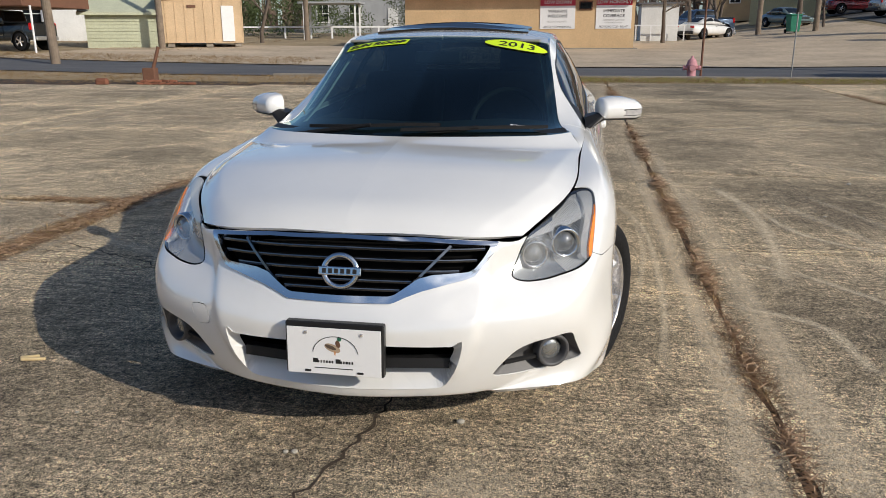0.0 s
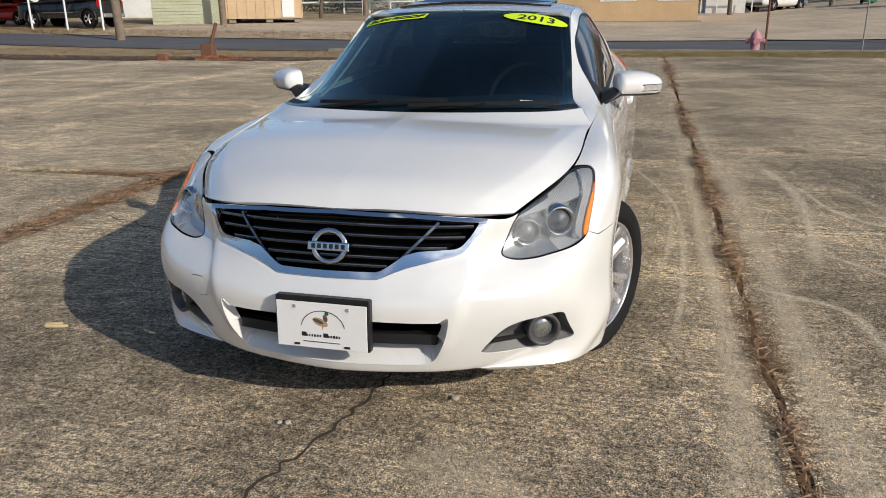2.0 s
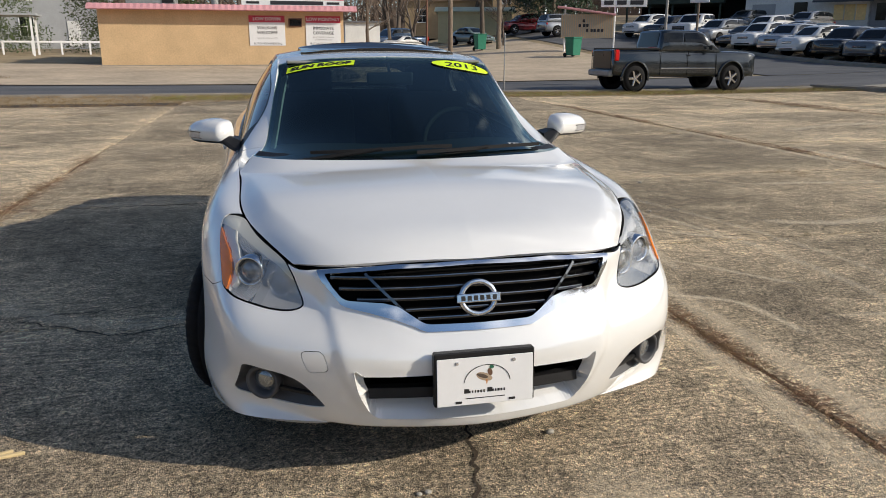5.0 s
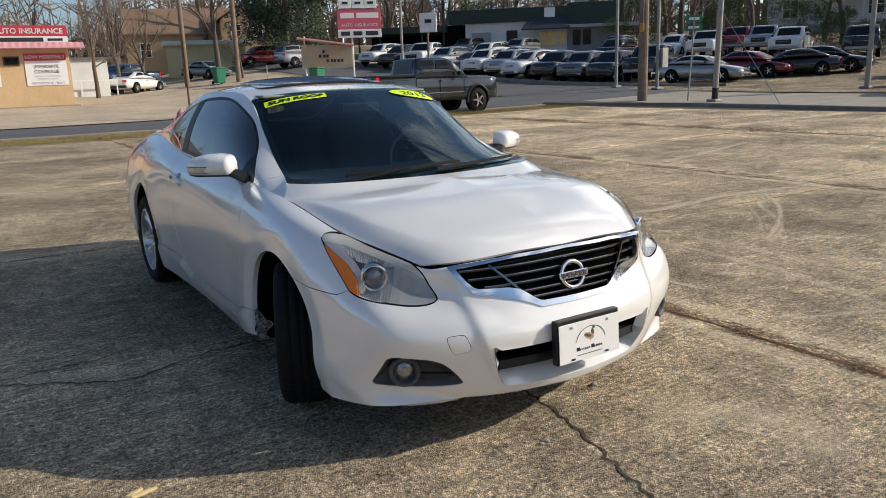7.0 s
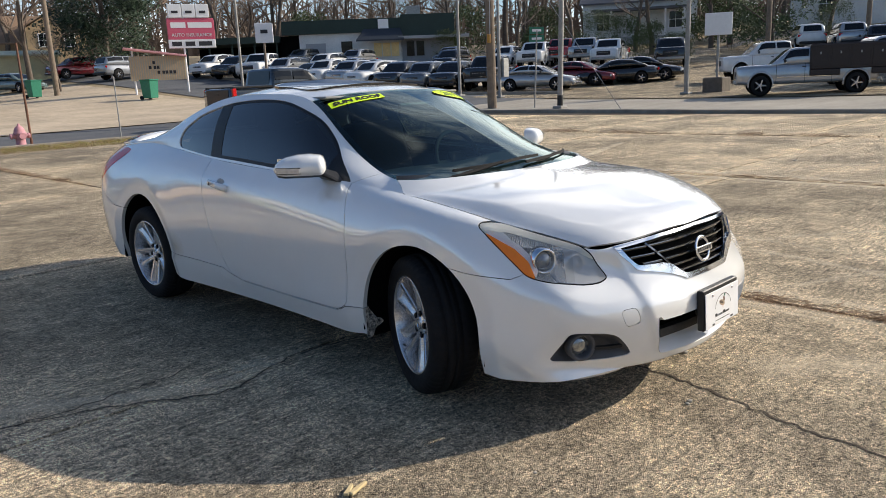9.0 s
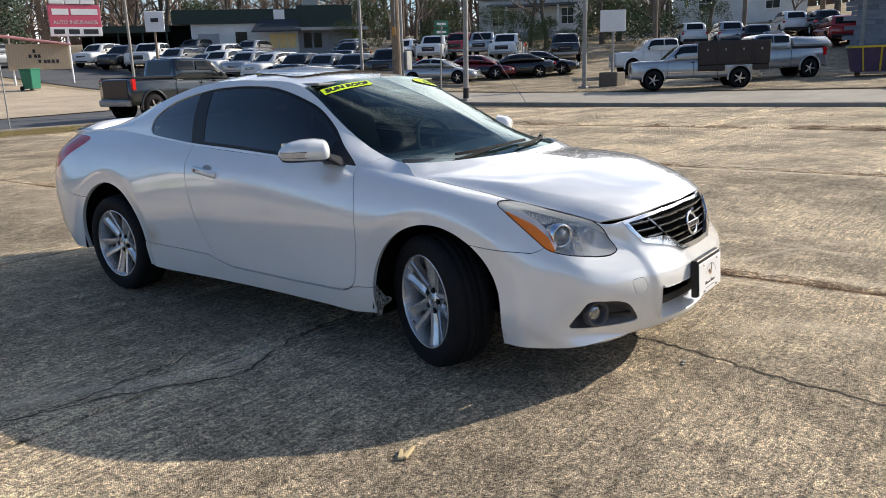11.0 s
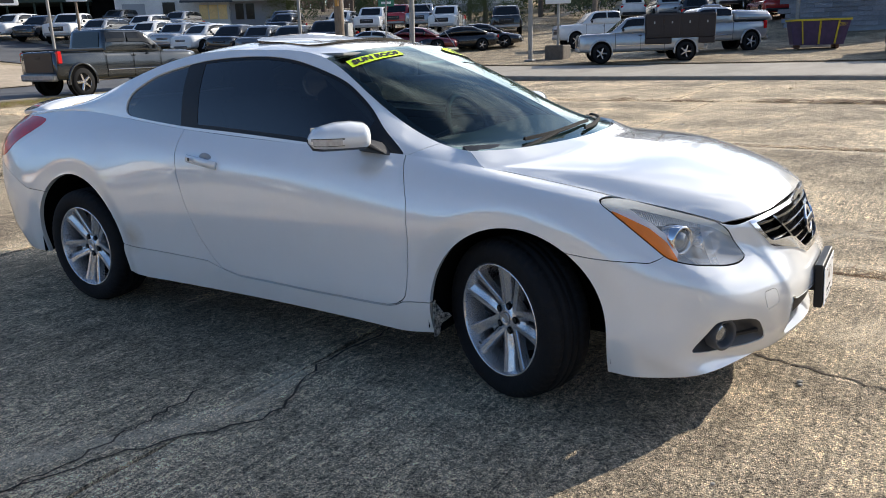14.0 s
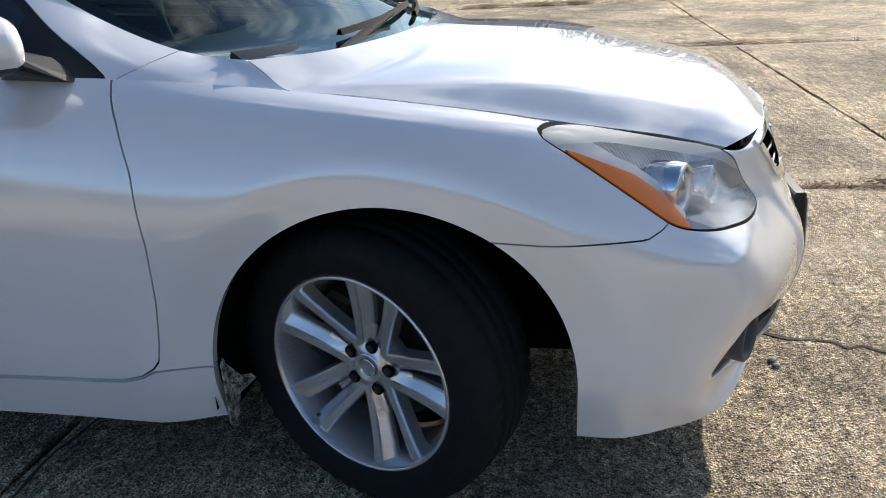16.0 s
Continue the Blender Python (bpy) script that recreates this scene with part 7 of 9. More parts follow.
gable_house("brick_church", 27.6, 85.5, -14, 5.5, 6, 3.8, 5.6, BRICK_TAN, ROOF_BROWN, "tan brick wing with gabled front", "y", ((-1.2, 2.6, .9, 1.2), (1.2, 2.6, .9, 1.2)))
gable_house("cream_shed", 19.6, 73.6, -15, 7.2, 3.5, 2.3, 2.7, wall_finish("cream_metal", (.56, .50, .30)), GREEN_METAL, "long cream metal shed behind the street", "x")
gable_house("grey_house", -19.5, 72.0, 8, 11, 8, 5.6, 8.0, GREY_WALL, ROOF_GREY, "two-storey grey house with white porch", "x", ((-4, 1.6, 1, 1.5), (-1, 1.6, 1, 1.5), (-4, 4.4, 1, 1.4), (-1, 4.4, 1, 1.4), (3, 4.4, 1, 1.4)), 2.5)
gable_house("white_house", -35.0, 50.0, 22, 9, 9, 3.6, 7.0, WHITE_WALL, ROOF_GREY, "white gabled cottage with dark shingle roof", "y", ((-2.6, 1.6, 1.1, 1.6), (2.2, 1.6, 1.1, 1.6)))
gable_house("white_house", -44.0, 45.5, 22, 8, 8, 3.4, 5.4, WHITE_WALL, ROOF_GREY, "white cottage beside the carport", "x", ((-1.6, 1.6, 1.4, 1.6), (1.6, 1.6, 1.4, 1.6)))
gable_house("metal_shed", -25.6, 40.4, 20, 4.6, 3.6, 1.75, 2.6, GREEN_METAL, GREEN_METAL, "pale green corrugated garden shed", "x")
shed = empty("beige_shed", pose(-21.6, 41.8, ground_at(-21.6, 41.8), 0, 0, 27) @ Matrix.Scale(.97, 4), "beige panel shed on blocks with white door", "shed")
bm = bmesh.new()
fr = [(-2.6, -2.0, .2), (2.0, -2.0, .2), (2.0, -2.0, 3.2), (-2.6, -2.0, 2.7)]
bk = [(p[0], 2.0, p[2] + (.0 if p[2] < 1 else .35)) for p in fr]
a_, b_ = [bm.verts.new(p) for p in fr], [bm.verts.new(p) for p in bk]
bm.faces.new(a_)
bm.faces.new(b_[::-1])
for i in range(4):
    bm.faces.new((a_[i], b_[i], b_[(i + 1) % 4], a_[(i + 1) % 4]))
bmesh.ops.recalc_face_normals(bm, faces=bm.faces)
part("wall", bm, BEIGE_PANEL, shed)
for k in range(9):
    box_part("panel_batten", (.05, .03, 2.6), (-2.4 + .55 * k, -2.015, 1.5 + .02 * k), BEIGE_PANEL, shed)
bm = bmesh.new()
box(bm, (5.2, 4.8, .10), (-.3, 0, 3.2), .02, Matrix.Rotation(radians(-5), 4, "Y") @ Matrix.Rotation(radians(4), 4, "X"))
part("roof", bm, RUST, shed)
box_part("door", (.06, .8, 2.1), (2.02, -.6, 1.35), SIGN_WHITE, shed)
box_part("door", (.72, .06, 2.05), (1.15, -2.03, 1.32), SIGN_WHITE, shed)
box_part("vent", (.5, .06, .16), (-.9, -2.03, 2.3), RUST, shed)
for x in (-2.2, 0, 1.7):
    box_part("block", (.4, .4, .25), (x, -1.7, .1), KERB, shed)
carport = empty("carport", pose(-31.5, 34.5, ground_at(-31.5, 34.5), 0, 0, 4), "red-brown roofed open carport on thin posts", "carport")
bm = bmesh.new()
box(bm, (11, 6, .55), (-.5, 0, 2.34), .03)
part("roof", bm, RUST, carport)
for k in range(6):
    bm = bmesh.new()
    rod(bm, (-5 + 2.05 * k, -2.8, -.3), (-5 + 2.05 * k, -2.8, 2.1), .05, .05, 8)
    part("post", bm, SIGN_WHITE, carport)
# stone-clad workshop at the edge of the yard
work = empty("stone_workshop", pose(48.0, 3.0, ground_at(48.0, 3.0), 0, 0, 4), "grey ledgestone workshop with white window", "building")
box_part("wall", (7, 9, 5.2), (1.2, -1.5, 2.2), STONE_GREY, work)
rs = random.Random(11)
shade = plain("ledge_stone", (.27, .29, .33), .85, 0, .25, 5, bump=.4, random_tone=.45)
stone_me = None
for face in (0, 1):
    for row in range(17):
        pos = -4.6 if face == 0 else -.0
        end = 4.4 if face == 0 else 5.0
        while pos < end:
            L = rs.uniform(.3, .95)
            at = (-2.32, -1.5 + pos + L / 2 if face == 0 else 0, .15 + row * .26)
            if face == 0:
                size, at = (.06 + rs.uniform(0, .04), L - .02, .24), (-2.33, -1.4 + pos + L / 2, .15 + row * .26)
            else:
                size, at = (L - .02, .06 + rs.uniform(0, .04), .24), (-2.2 + pos + L / 2, -6.03, .15 + row * .26)
            if face == 0 and rs.random() < .97 and stone_me is None:
                bm = bmesh.new()
                box(bm, (1, 1, 1), (0, 0, 0), .03)
                stone_me = bpy.data.meshes.new("stone")
                bm.to_mesh(stone_me)
                bm.free()
                stone_me.materials.append(shade)
            o = new("stone", stone_me)
            o.parent = work
            o.matrix_basis = Matrix.Translation(at) @ Matrix.Diagonal((*size, 1))
            pos += L
window_unit(work, -2.45, -2.6, 1.8, .9, 1.5, "-x")
box_part("canopy", (2.4, 7, .3), (-3.2, 0, 5.0), GREY_WALL, work)
for y in (-2.5, 2.5):
    bm = bmesh.new()
    rod(bm, (-4.1, y, -.2), (-4.1, y, 5.0), .10, .10, 10)
    part("canopy_post", bm, POLE_STEEL, work)

# open-top waste container
dump = empty("waste_container", pose(35.2, 3.2, ground_at(35.2, 3.2), 0, 0, -75) @ Matrix.Diagonal((.52, .70, .70, 1)), "purple open-top waste container with yellow ribs", "container")
PURPLE = plain("purple_steel", (.065, .035, .085), .6, 0, .3, 3)
YELLOW = plain("yellow_rib", (.55, .40, .02), .6, 0, .2, 3)
bm = bmesh.new()
lo = [(-1.9, -1.0, .25), (1.9, -1.0, .25), (1.9, 1.0, .25), (-1.9, 1.0, .25)]
hi = [(-2.3, -1.15, 1.75), (2.3, -1.15, 1.75), (2.3, 1.15, 1.75), (-2.3, 1.15, 1.75)]
A_, B_ = [bm.verts.new(p) for p in lo], [bm.verts.new(p) for p in hi]
C_ = [bm.verts.new((p[0] * .95, p[1] * .92, 1.75)) for p in hi]
D_ = [bm.verts.new((p[0] * .95, p[1] * .92, .35)) for p in lo]
bm.faces.new(A_[::-1])
bm.faces.new(D_)
for i in range(4):
    j = (i + 1) % 4
    bm.faces.new((A_[i], A_[j], B_[j], B_[i]))
    bm.faces.new((B_[i], B_[j], C_[j], C_[i]))
    bm.faces.new((C_[i], C_[j], D_[j], D_[i]))
part("tub", bm, PURPLE, dump)
for x in (-1.2, .0, 1.2):
    bm = bmesh.new()
    rod(bm, (x, -1.03, .3), (x * 1.18, -1.18, 1.72), .08, .08, 4)
    part("rib", bm, YELLOW, dump)
box_part("top_rail", (4.7, .1, .12), (0, -1.18, 1.75), YELLOW, dump)
box_part("top_rail", (.1, 2.4, .12), (-2.32, 0, 1.75), YELLOW, dump)
words_ob("lettering", "2051", .3, YELLOW, pose(1.75, -1.155, 1.45, 84), dump)
for x in (-1.5, 1.5):
    bm = bmesh.new()
    rod(bm, (x, -.8, .14), (x, .8, .14), .14, .14, 12)
    part("roller", bm, RUST, dump)


# poles, signs, bins, hydrant
def pole(name, x, y, h, r0, r1, material, label, lean=(0, 0), cat="pole"):
    ob = empty(name, pose(x, y, ground_at(x, y) - .1), label, cat)
    bm = bmesh.new()
    rod(bm, (0, 0, 0), (lean[0], lean[1], h), r0, r1, 14)
    part("shaft", bm, material, ob)
    return ob


wp = pole("utility_pole", 21.8, 19.3, 11, .20, .15, POLE_WOOD, "weathered wooden utility pole")
bm = bmesh.new()
box(bm, (.14, .14, .34), (-.2, -.1, 2.95), .02)
part("pole_tag", bm, plain("orange_tag", (.5, .25, .04), .6), wp, "orange marker on the pole")
bm = bmesh.new()
rod(bm, (-.22, -.16, 2.8), (-.06, -.16, 10.8), .018, .018, 6)
part("down_wire", bm, STEEL, wp)
for x, y, h, r_, l_, lab in ((22.1, 16.0, 9, .11, (.32, 0), "leaning galvanised lamp pole with dark foot"), (29.8, 14.6, 9, .11, (.1, 0), "galvanised lamp pole on concrete base"), (27.6, 23.8, 9, .09, (.0, 0), "galvanised lamp pole with meter box"), (28.2, 27.2, 9, .09, (.05, 0), "plain steel pole by the car lot"), (23.2, 41.4, 9, .09, (0, 0), "galvanised pole beside the street")):
    pp = pole("lamp_pole", x, y, h, r_, r_ * .75, POLE_STEEL, lab, l_)
    bm = bmesh.new()
    box(bm, (.42, .42, .10), (0, 0, .14), .02)
    part("foot_plate", bm, POLE_STEEL, pp)
    if "meter" in lab:
        box_part("meter_box", (.42, .25, .95), (.30, -.1, 1.6), STEEL, pp, .02)
    if "dark foot" in lab:
        bm = bmesh.new()
        rod(bm, (.01, 0, .2), (.028, 0, .6), .116, .115, 14)
        part("dark_band", bm, INK, pp)
for x, y, h, lab in ((-20.6, 26.0, 10, "leaning wooden utility pole beside the street"), (-22.7, 38.2, 10, "brown utility pole by the sheds"), (13.1, 56.3, 10, "wooden utility pole behind the office"), (16.3, 54.0, 10, "wooden utility pole with conduit"), (-19.0, 52.0, 10, "grey utility pole in front of the bushes"), (52, 20, 10, "wooden utility pole on the rise"), (60, 16, 10, "wooden utility pole on the rise")):
    pole("utility_pole", x, y, h, .19, .14, POLE_WOOD, lab, (-.35 if x < -20 and y < 30 else .0, 0))
st = pole("street_sign", 22.4, 17.5, 3.2, .03, .03, POLE_STEEL, "green street name sign on thin leaning post", (.22, 0), "sign")
for z, t_ in ((3.18, 18), (2.86, -70)):
    box_part("sign_blade", (.62, .02, .27), (.2, 0, z), SIGN_GREEN, st, .0, Matrix.Rotation(radians(-30 if z > 3 else -55), 4, "Z"))
    box_part("plain_bar", (.40, .026, .09), (.2, 0, z), SIGN_WHITE, st, .0, Matrix.Rotation(radians(-30 if z > 3 else -55), 4, "Z"))
ds = pole("dealer_sign", 28.0, 46.0, 3.2, .09, .08, POLE_WOOD, "white dealer sign on round post", (0, 0), "sign")
box_part("sign_board", (1.25, .12, 1.35), (0, -.1, 3.75), SIGN_WHITE, ds, .02, Matrix.Rotation(radians(-38), 4, "Z"))
box_part("plain_mark", (.5, .02, .25), (-.05, -.18, 3.85), TEXT_DARK, ds, .0, Matrix.Rotation(radians(-38), 4, "Z"))
ws_ = pole("yard_sign", 31.35, 13.9, 3.0, .06, .06, POLE_STEEL, "white yard sign on planter base", (.05, 0), "sign")
box_part("sign_board", (1.18, .08, .98), (0, 0, 3.1), SIGN_WHITE, ws_, .02, Matrix.Rotation(radians(-62), 4, "Z"))
box_part("planter", (.95, .95, .72), (0, 0, .38), plain("planter_brown", (.13, .11, .09), .9, 0, .3, 6, bump=.4), ws_, .05)
bm = bmesh.new()
rod(bm, (21.2, 12.6, .0), (21.7, 18.9, 7.6), .012, .012, 5)
tagged(part("guy_wire", bm, STEEL), "thin steel guy wire from the kerb", "wire")
sp = pole("sign_post", 4.38, 21.9, 3.0, .035, .03, RUST, "thin rusty sign post beside the hydrant", (.0, 0), "post")
pole("sign_post", 7.0, 21.9, 2.0, .02, .02, STEEL, "thin steel rod in the verge", (.0, 0), "post")

hyd = empty("fire_hydrant", pose(4.1, 21.9, ground_at(4.1, 21.9) - .1), "faded pink fire hydrant on the verge", "fire hydrant")
PINK = plain("faded_pink", (.50, .24, .27), .7, 0, .2, 8, bump=.3)
V, F = lathe([(0, .18), (.05, .18), (.06, .135), (.42, .13), (.44, .175), (.50, .175), (.52, .15), (.58, .14), (.64, .11), (.68, .065), (.70, .035), (.75, .035), (.76, .001)], 24, "z")
mesh_ob("barrel", V, F, PINK, hyd, smooth=True)
for dx, dy, r_ in ((.23, 0, .065), (-.23, 0, .065), (0, -.24, .085)):
    bm = bmesh.new()
    rod(bm, (0, 0, .40), (dx, dy, .40), r_, r_, 14)
    rod(bm, (dx * .9, dy * .9, .40), (dx * 1.15, dy * 1.15, .40), r_ * 1.25, r_ * 1.15, 8)
    part("nozzle", bm, PINK, hyd)

for x, y, t_ in ((14.8, 53.8, 10), (18.2, 43.8, 20)):
    b_ = empty("wheeled_bin", pose(x, y, ground_at(x, y), 0, 0, t_), "green wheeled rubbish bin at the kerb", "bin", "rubbish bins")
    bm = bmesh.new()
    vs = box(bm, (.75, .8, 1.05), (0, 0, .62), .03)
    for v_ in bm.verts:
        f = .82 + .18 * (v_.co.z / 1.15)
        v_.co.x *= f
        v_.co.y *= f
    part("tub", bm, BIN_GREEN, b_)
    box_part("lid", (.8, .88, .09), (0, 0, 1.18), BIN_GREEN, b_, .03)
    for s in (-1, 1):
        bm = bmesh.new()
        rod(bm, (s * .3, .38, .13), (s * .38, .38, .13), .13, .13, 14)
        part("wheel", bm, RUBBER, b_)

# broken brick island with a fallen post
isl = empty("brick_planter", pose(-10.8, 17.2, ground_at(-10.8, 17.2) - .03, 0, 0, 8), "broken brick planter with leaning rusty post", "planter")
BRICK = plain("old_red_brick", (.30, .12, .07), .9, 0, .3, 10, bump=.5, random_tone=.4)
bme = bmesh.new()
box(bme, (.20, .095, .06), (0, 0, 0), .006)
brick_me = bpy.data.meshes.new("brick")
bme.to_mesh(brick_me)
bme.free()
brick_me.materials.append(BRICK)
rb = random.Random(5)
for row in range(2):
    for k in range(8 - 3 * row):
        o = new("brick", brick_me)
        o.parent = isl
        o.matrix_basis = pose(-.7 + .21 * k + (.1 if row % 2 else 0) + rb.uniform(-.01, .01), rb.uniform(-.01, .01), .05 + .068 * row, rb.uniform(-6, 6), rb.uniform(-8, 8), rb.uniform(-14, 14))
bm = bmesh.new()
rod(bm, (-.5, .1, .0), (-.15, .15, 1.05), .05, .05, 8)
part("leaning_post", bm, RUST, isl)
box_part("stub", (.35, .3, .55), (-.45, .15, .2), RUST, isl, .02)
box_part("rubble", (.35, .2, .2), (-1.75, -.1, .1), BRICK, isl, .05)

# patio canopy in front of the grey house
can = empty("patio_canopy", pose(-17.8, 54.4, ground_at(-17.8, 54.4), 0, 0, 8), "grey flat patio canopy on thin posts", "canopy")
box_part("canopy_roof", (4.6, 3.0, .14), (0, 0, 2.55), GREY_WALL, can, .02)
for x in (-1.9, 1.9):
    for y in (-1.2, 1.2):
        box_part("post", (.12, .12, 2.6), (x, y, 1.2), SIGN_WHITE, can)
# ribs of the pale green shed
for ob_ in [o for o in bpy.data.objects if o.name.startswith("metal_shed")]:
    for k in range(9):
        box_part("siding_rib", (4.62, .03, .05), (0, -1.815, .12 + .185 * k), GREEN_METAL, ob_)

# kerbs
def kerb(points, w, h, label):
    P = curve(points, 40)
    V, F = [], []
    for i, p in enumerate(P):
        d = P[min(i + 1, 39)] - P[max(i - 1, 0)]
        nr = np.array([-d[1], d[0]]) / np.linalg.norm(d)
        z = ground_at(*p)
        for s, zz in ((-1, -.08), (-1, h * .8), (-.75, h), (.75, h), (1, h * .8), (1, -.08)):
            q = p + nr * s * w / 2
            V.append((q[0], q[1], z + zz + .01 * noise.noise(Vector((q[0] * 2, q[1] * 2, 0)))))
    for i in range(39):
        for k in range(5):
            F.append((i * 6 + k, i * 6 + k + 1, i * 6 + 7 + k, i * 6 + 6 + k))
    tagged(mesh_ob("kerb", V, F, KERB), label, "kerb", kind="structure")


kerb([(18.2, 21.2), (19.5, 18.2), (19.9, 13.5), (19.1, 8.1), (18.4, 0), (17.0, -9.0)], .16, .10, "weathered concrete kerb along the cross street")
kerb([(28.6, 60.0), (28.8, 45.0), (29.0, 35.0), (29.3, 29.0), (30.4, 22.0)], .25, .14, "broken kerb along the car lot")
kerb([(-9.5, 22.0), (-4.0, 21.9), (3.0, 21.7), (12.0, 21.2), (18.0, 20.9)], .15, .06, "low worn kerb at the verge")
fence = empty("rail_fence", pose(-16.5, 56.0, ground_at(-16.5, 56.0), 0, 0, 12), "low pale rail fence before the bushes", "fence")
for k in range(12):
    box_part("post", (.12, .12, 1.0), (-9 + 1.8 * k, 0, .4), SIGN_WHITE, fence)
box_part("rail", (20, .08, .12), (0, 0, .82), SIGN_WHITE, fence)


# ---- trees ----
BARK = plain("grey_bark", (.12, .095, .075), .95, 0, .35, 6, bump=.5)
TWIG = plain("bare_twigs", (.17, .125, .095), .95, 0, .3, 4)
LEAF_DARK = plain("evergreen_leaf", (.022, .042, .016), .5, 0, .5, 1.5)
LEAF_BUSH = plain("bush_leaf", (.06, .085, .025), .7, 0, .5, 1.5)


def bare_tree(seed, h=11.0, spread=.5, levels=4):
    """Trunk, limbs and twigs of a leafless tree."""
    rg = random.Random(seed)
    tubes = {0: ([], []), 1: ([], [])}

    def tube(a, b, r0, r1, sides, which):
        V, F = tubes[which]
        d = (b - a).normalized()
        u_ = d.orthogonal().normalized()
        v_ = d.cross(u_)
        k = len(V)
        for p, r_ in ((a, r0), (b, r1)):
            for i in range(sides):
                t_ = 6.283 * i / sides
                V.append(p + u_ * (r_ * math.cos(t_)) + v_ * (r_ * math.sin(t_)))
        for i in range(sides):
            F.append((k + i, k + (i + 1) % sides, k + sides + (i + 1) % sides, k + sides + i))

    def grow(p, d, L, r_, level):
        n_ = 4 if level < 2 else 3
        for i in range(n_):
            q = p + d * (L / n_)
            r2 = r_ * (.84 if level < 2 else .72)
            tube(p, q, r_, r2, 7 if level == 0 else 4 if level < 3 else 3, 0 if level < 2 else 1)
            p, r_ = q, r2
            d = (d + Vector((rg.gauss(0, .12), rg.gauss(0, .12), rg.gauss(.03, .07)))).normalized()
            if level < levels and (level > 0 or i > 0):
                for _ in range(rg.choice((1, 2, 2) if level < 3 else (1, 2))):
                    s = Vector((rg.gauss(0, 1), rg.gauss(0, 1), rg.gauss(.35, .4))).normalized()
                    grow(p, (d * (1 - spread) + s * spread).normalized(), L * rg.uniform(.45, .68), r_ * rg.uniform(.45, .65), level + 1)

    grow(Vector((0, 0, -.4)), Vector((0, 0, 1)), h * .55, h * .020, 0)
    tree = empty("bare_tree", None, "leafless winter tree with fine grey twigs", "tree", "bare trees")
    mesh_ob("trunk", *tubes[0], BARK, tree, smooth=True)
    mesh_ob("crown", *tubes[1], TWIG, tree)
    return tree


def leafy(name, seed, h, w, n_, material, label, cat, trunk=True):
    rg = random.Random(seed)
    t_ = empty(name, None, label, cat)
    if trunk:
        bm = bmesh.new()
        rod(bm, (0, 0, -.4), (.1, 0, h * .6), h * .03, h * .012, 8)
        for k in range(7):
            a, z = rg.uniform(0, 6.28), h * rg.uniform(.2, .6)
            rod(bm, (0, 0, z), (w * .35 * math.cos(a), w * .35 * math.sin(a), z + h * .2), h * .010, h * .004, 5)
        part("trunk", bm, BARK, t_)
    lumps = []
    for _ in range(46):
        a, z = rg.uniform(0, 6.283), rg.uniform(.10, 1.0)
        rr = w * .5 * math.sin(math.pi * min(.97, .18 + .78 * z)) ** .7 * rg.uniform(.45, 1.0)
        lumps.append((rr * math.cos(a), rr * math.sin(a), h * z, w * rg.uniform(.09, .2)))
    V, F = [], []
    for _ in range(n_):
        x, y, z, r_ = rg.choice(lumps)
        d = Vector((rg.gauss(0, 1), rg.gauss(0, 1), rg.gauss(0, 1))).normalized() * r_ * rg.uniform(.5, 1.1)
        c = Vector((x, y, max(.05, z))) + d
        u_ = Vector((rg.gauss(0, 1), rg.gauss(0, 1), rg.gauss(0, 1))).normalized()
        v_ = u_.orthogonal().normalized()
        s = rg.uniform(.07, .15) * (.5 + h / 14)
        k = len(V)
        V += [c - u_ * s, c + v_ * s * .45, c + u_ * s, c - v_ * s * .45]
        F.append((k, k + 1, k + 2, k + 3))
    mesh_ob("crown", V, F, material, t_)
    return t_


temps = [bare_tree(21, 12, .5), bare_tree(22, 14, .42), bare_tree(23, 9, .55), bare_tree(24, 13, .48)]
places = []
rt = random.Random(3)
for n_ in range(74):
    az = radians(rt.uniform(-42, 96))
    d = rt.uniform(84, 128)
    places.append((d * math.sin(az), d * math.cos(az) - 2))
for n_ in range(36):
    az = radians(rt.uniform(22, 66))
    d = rt.uniform(82, 100)
    places.append((d * math.sin(az), d * math.cos(az) - 2))
for n_ in range(26):
    az = radians(rt.uniform(100, 316))
    d = rt.uniform(60, 110)
    places.append((d * math.sin(az), d * math.cos(az) - 2))
places += [(6.0, 50.5), (8.2, 55.0), (10.6, 58.0), (-4.0, 56.0), (4.0, 60.0), (16.8, 60.5), (17.6, 57.0), (12.0, 66), (-12, 62), (-30, 58), (-20.5, 47.3), (55.5, 31), (58, 34), (60, 28), (62, 24), (57, 40), (54, 44), (60, 48), (50, 58), (56, 54), (64, 20), (70, 26), (68, 14), (74, 12), (78, 30)]
for k, tr in enumerate(temps):
    x, y = places[k]
    tr.matrix_basis = pose(x, y, ground_at(x, y))
for k, (x, y) in enumerate(places[4:]):
    s = rt.uniform(.8, 1.35) * (1.0 if math.hypot(x, y) > 70 else .72)
    copy_thing(temps[k % 4], pose(x, y, ground_at(x, y), 0, 0, rt.uniform(0, 360)) @ Matrix.Scale(s, 4))
mag = leafy("magnolia_tree", 31, 12.5, 10.0, 26000, LEAF_DARK, "dense dark evergreen magnolia tree", "tree")
mag.matrix_basis = pose(25.0, 66.2, ground_at(25.0, 66.2))
cedar = leafy("cedar_tree", 32, 8.5, 6.5, 6000, LEAF_BUSH, "dull green cedar on the bank", "tree")
cedar.matrix_basis = pose(57.5, 22.0, ground_at(57.5, 22.0))
copy_thing(cedar, pose(62.5, 27.5, ground_at(62.5, 27.5), 0, 0, 80) @ Matrix.Scale(1.1, 4))
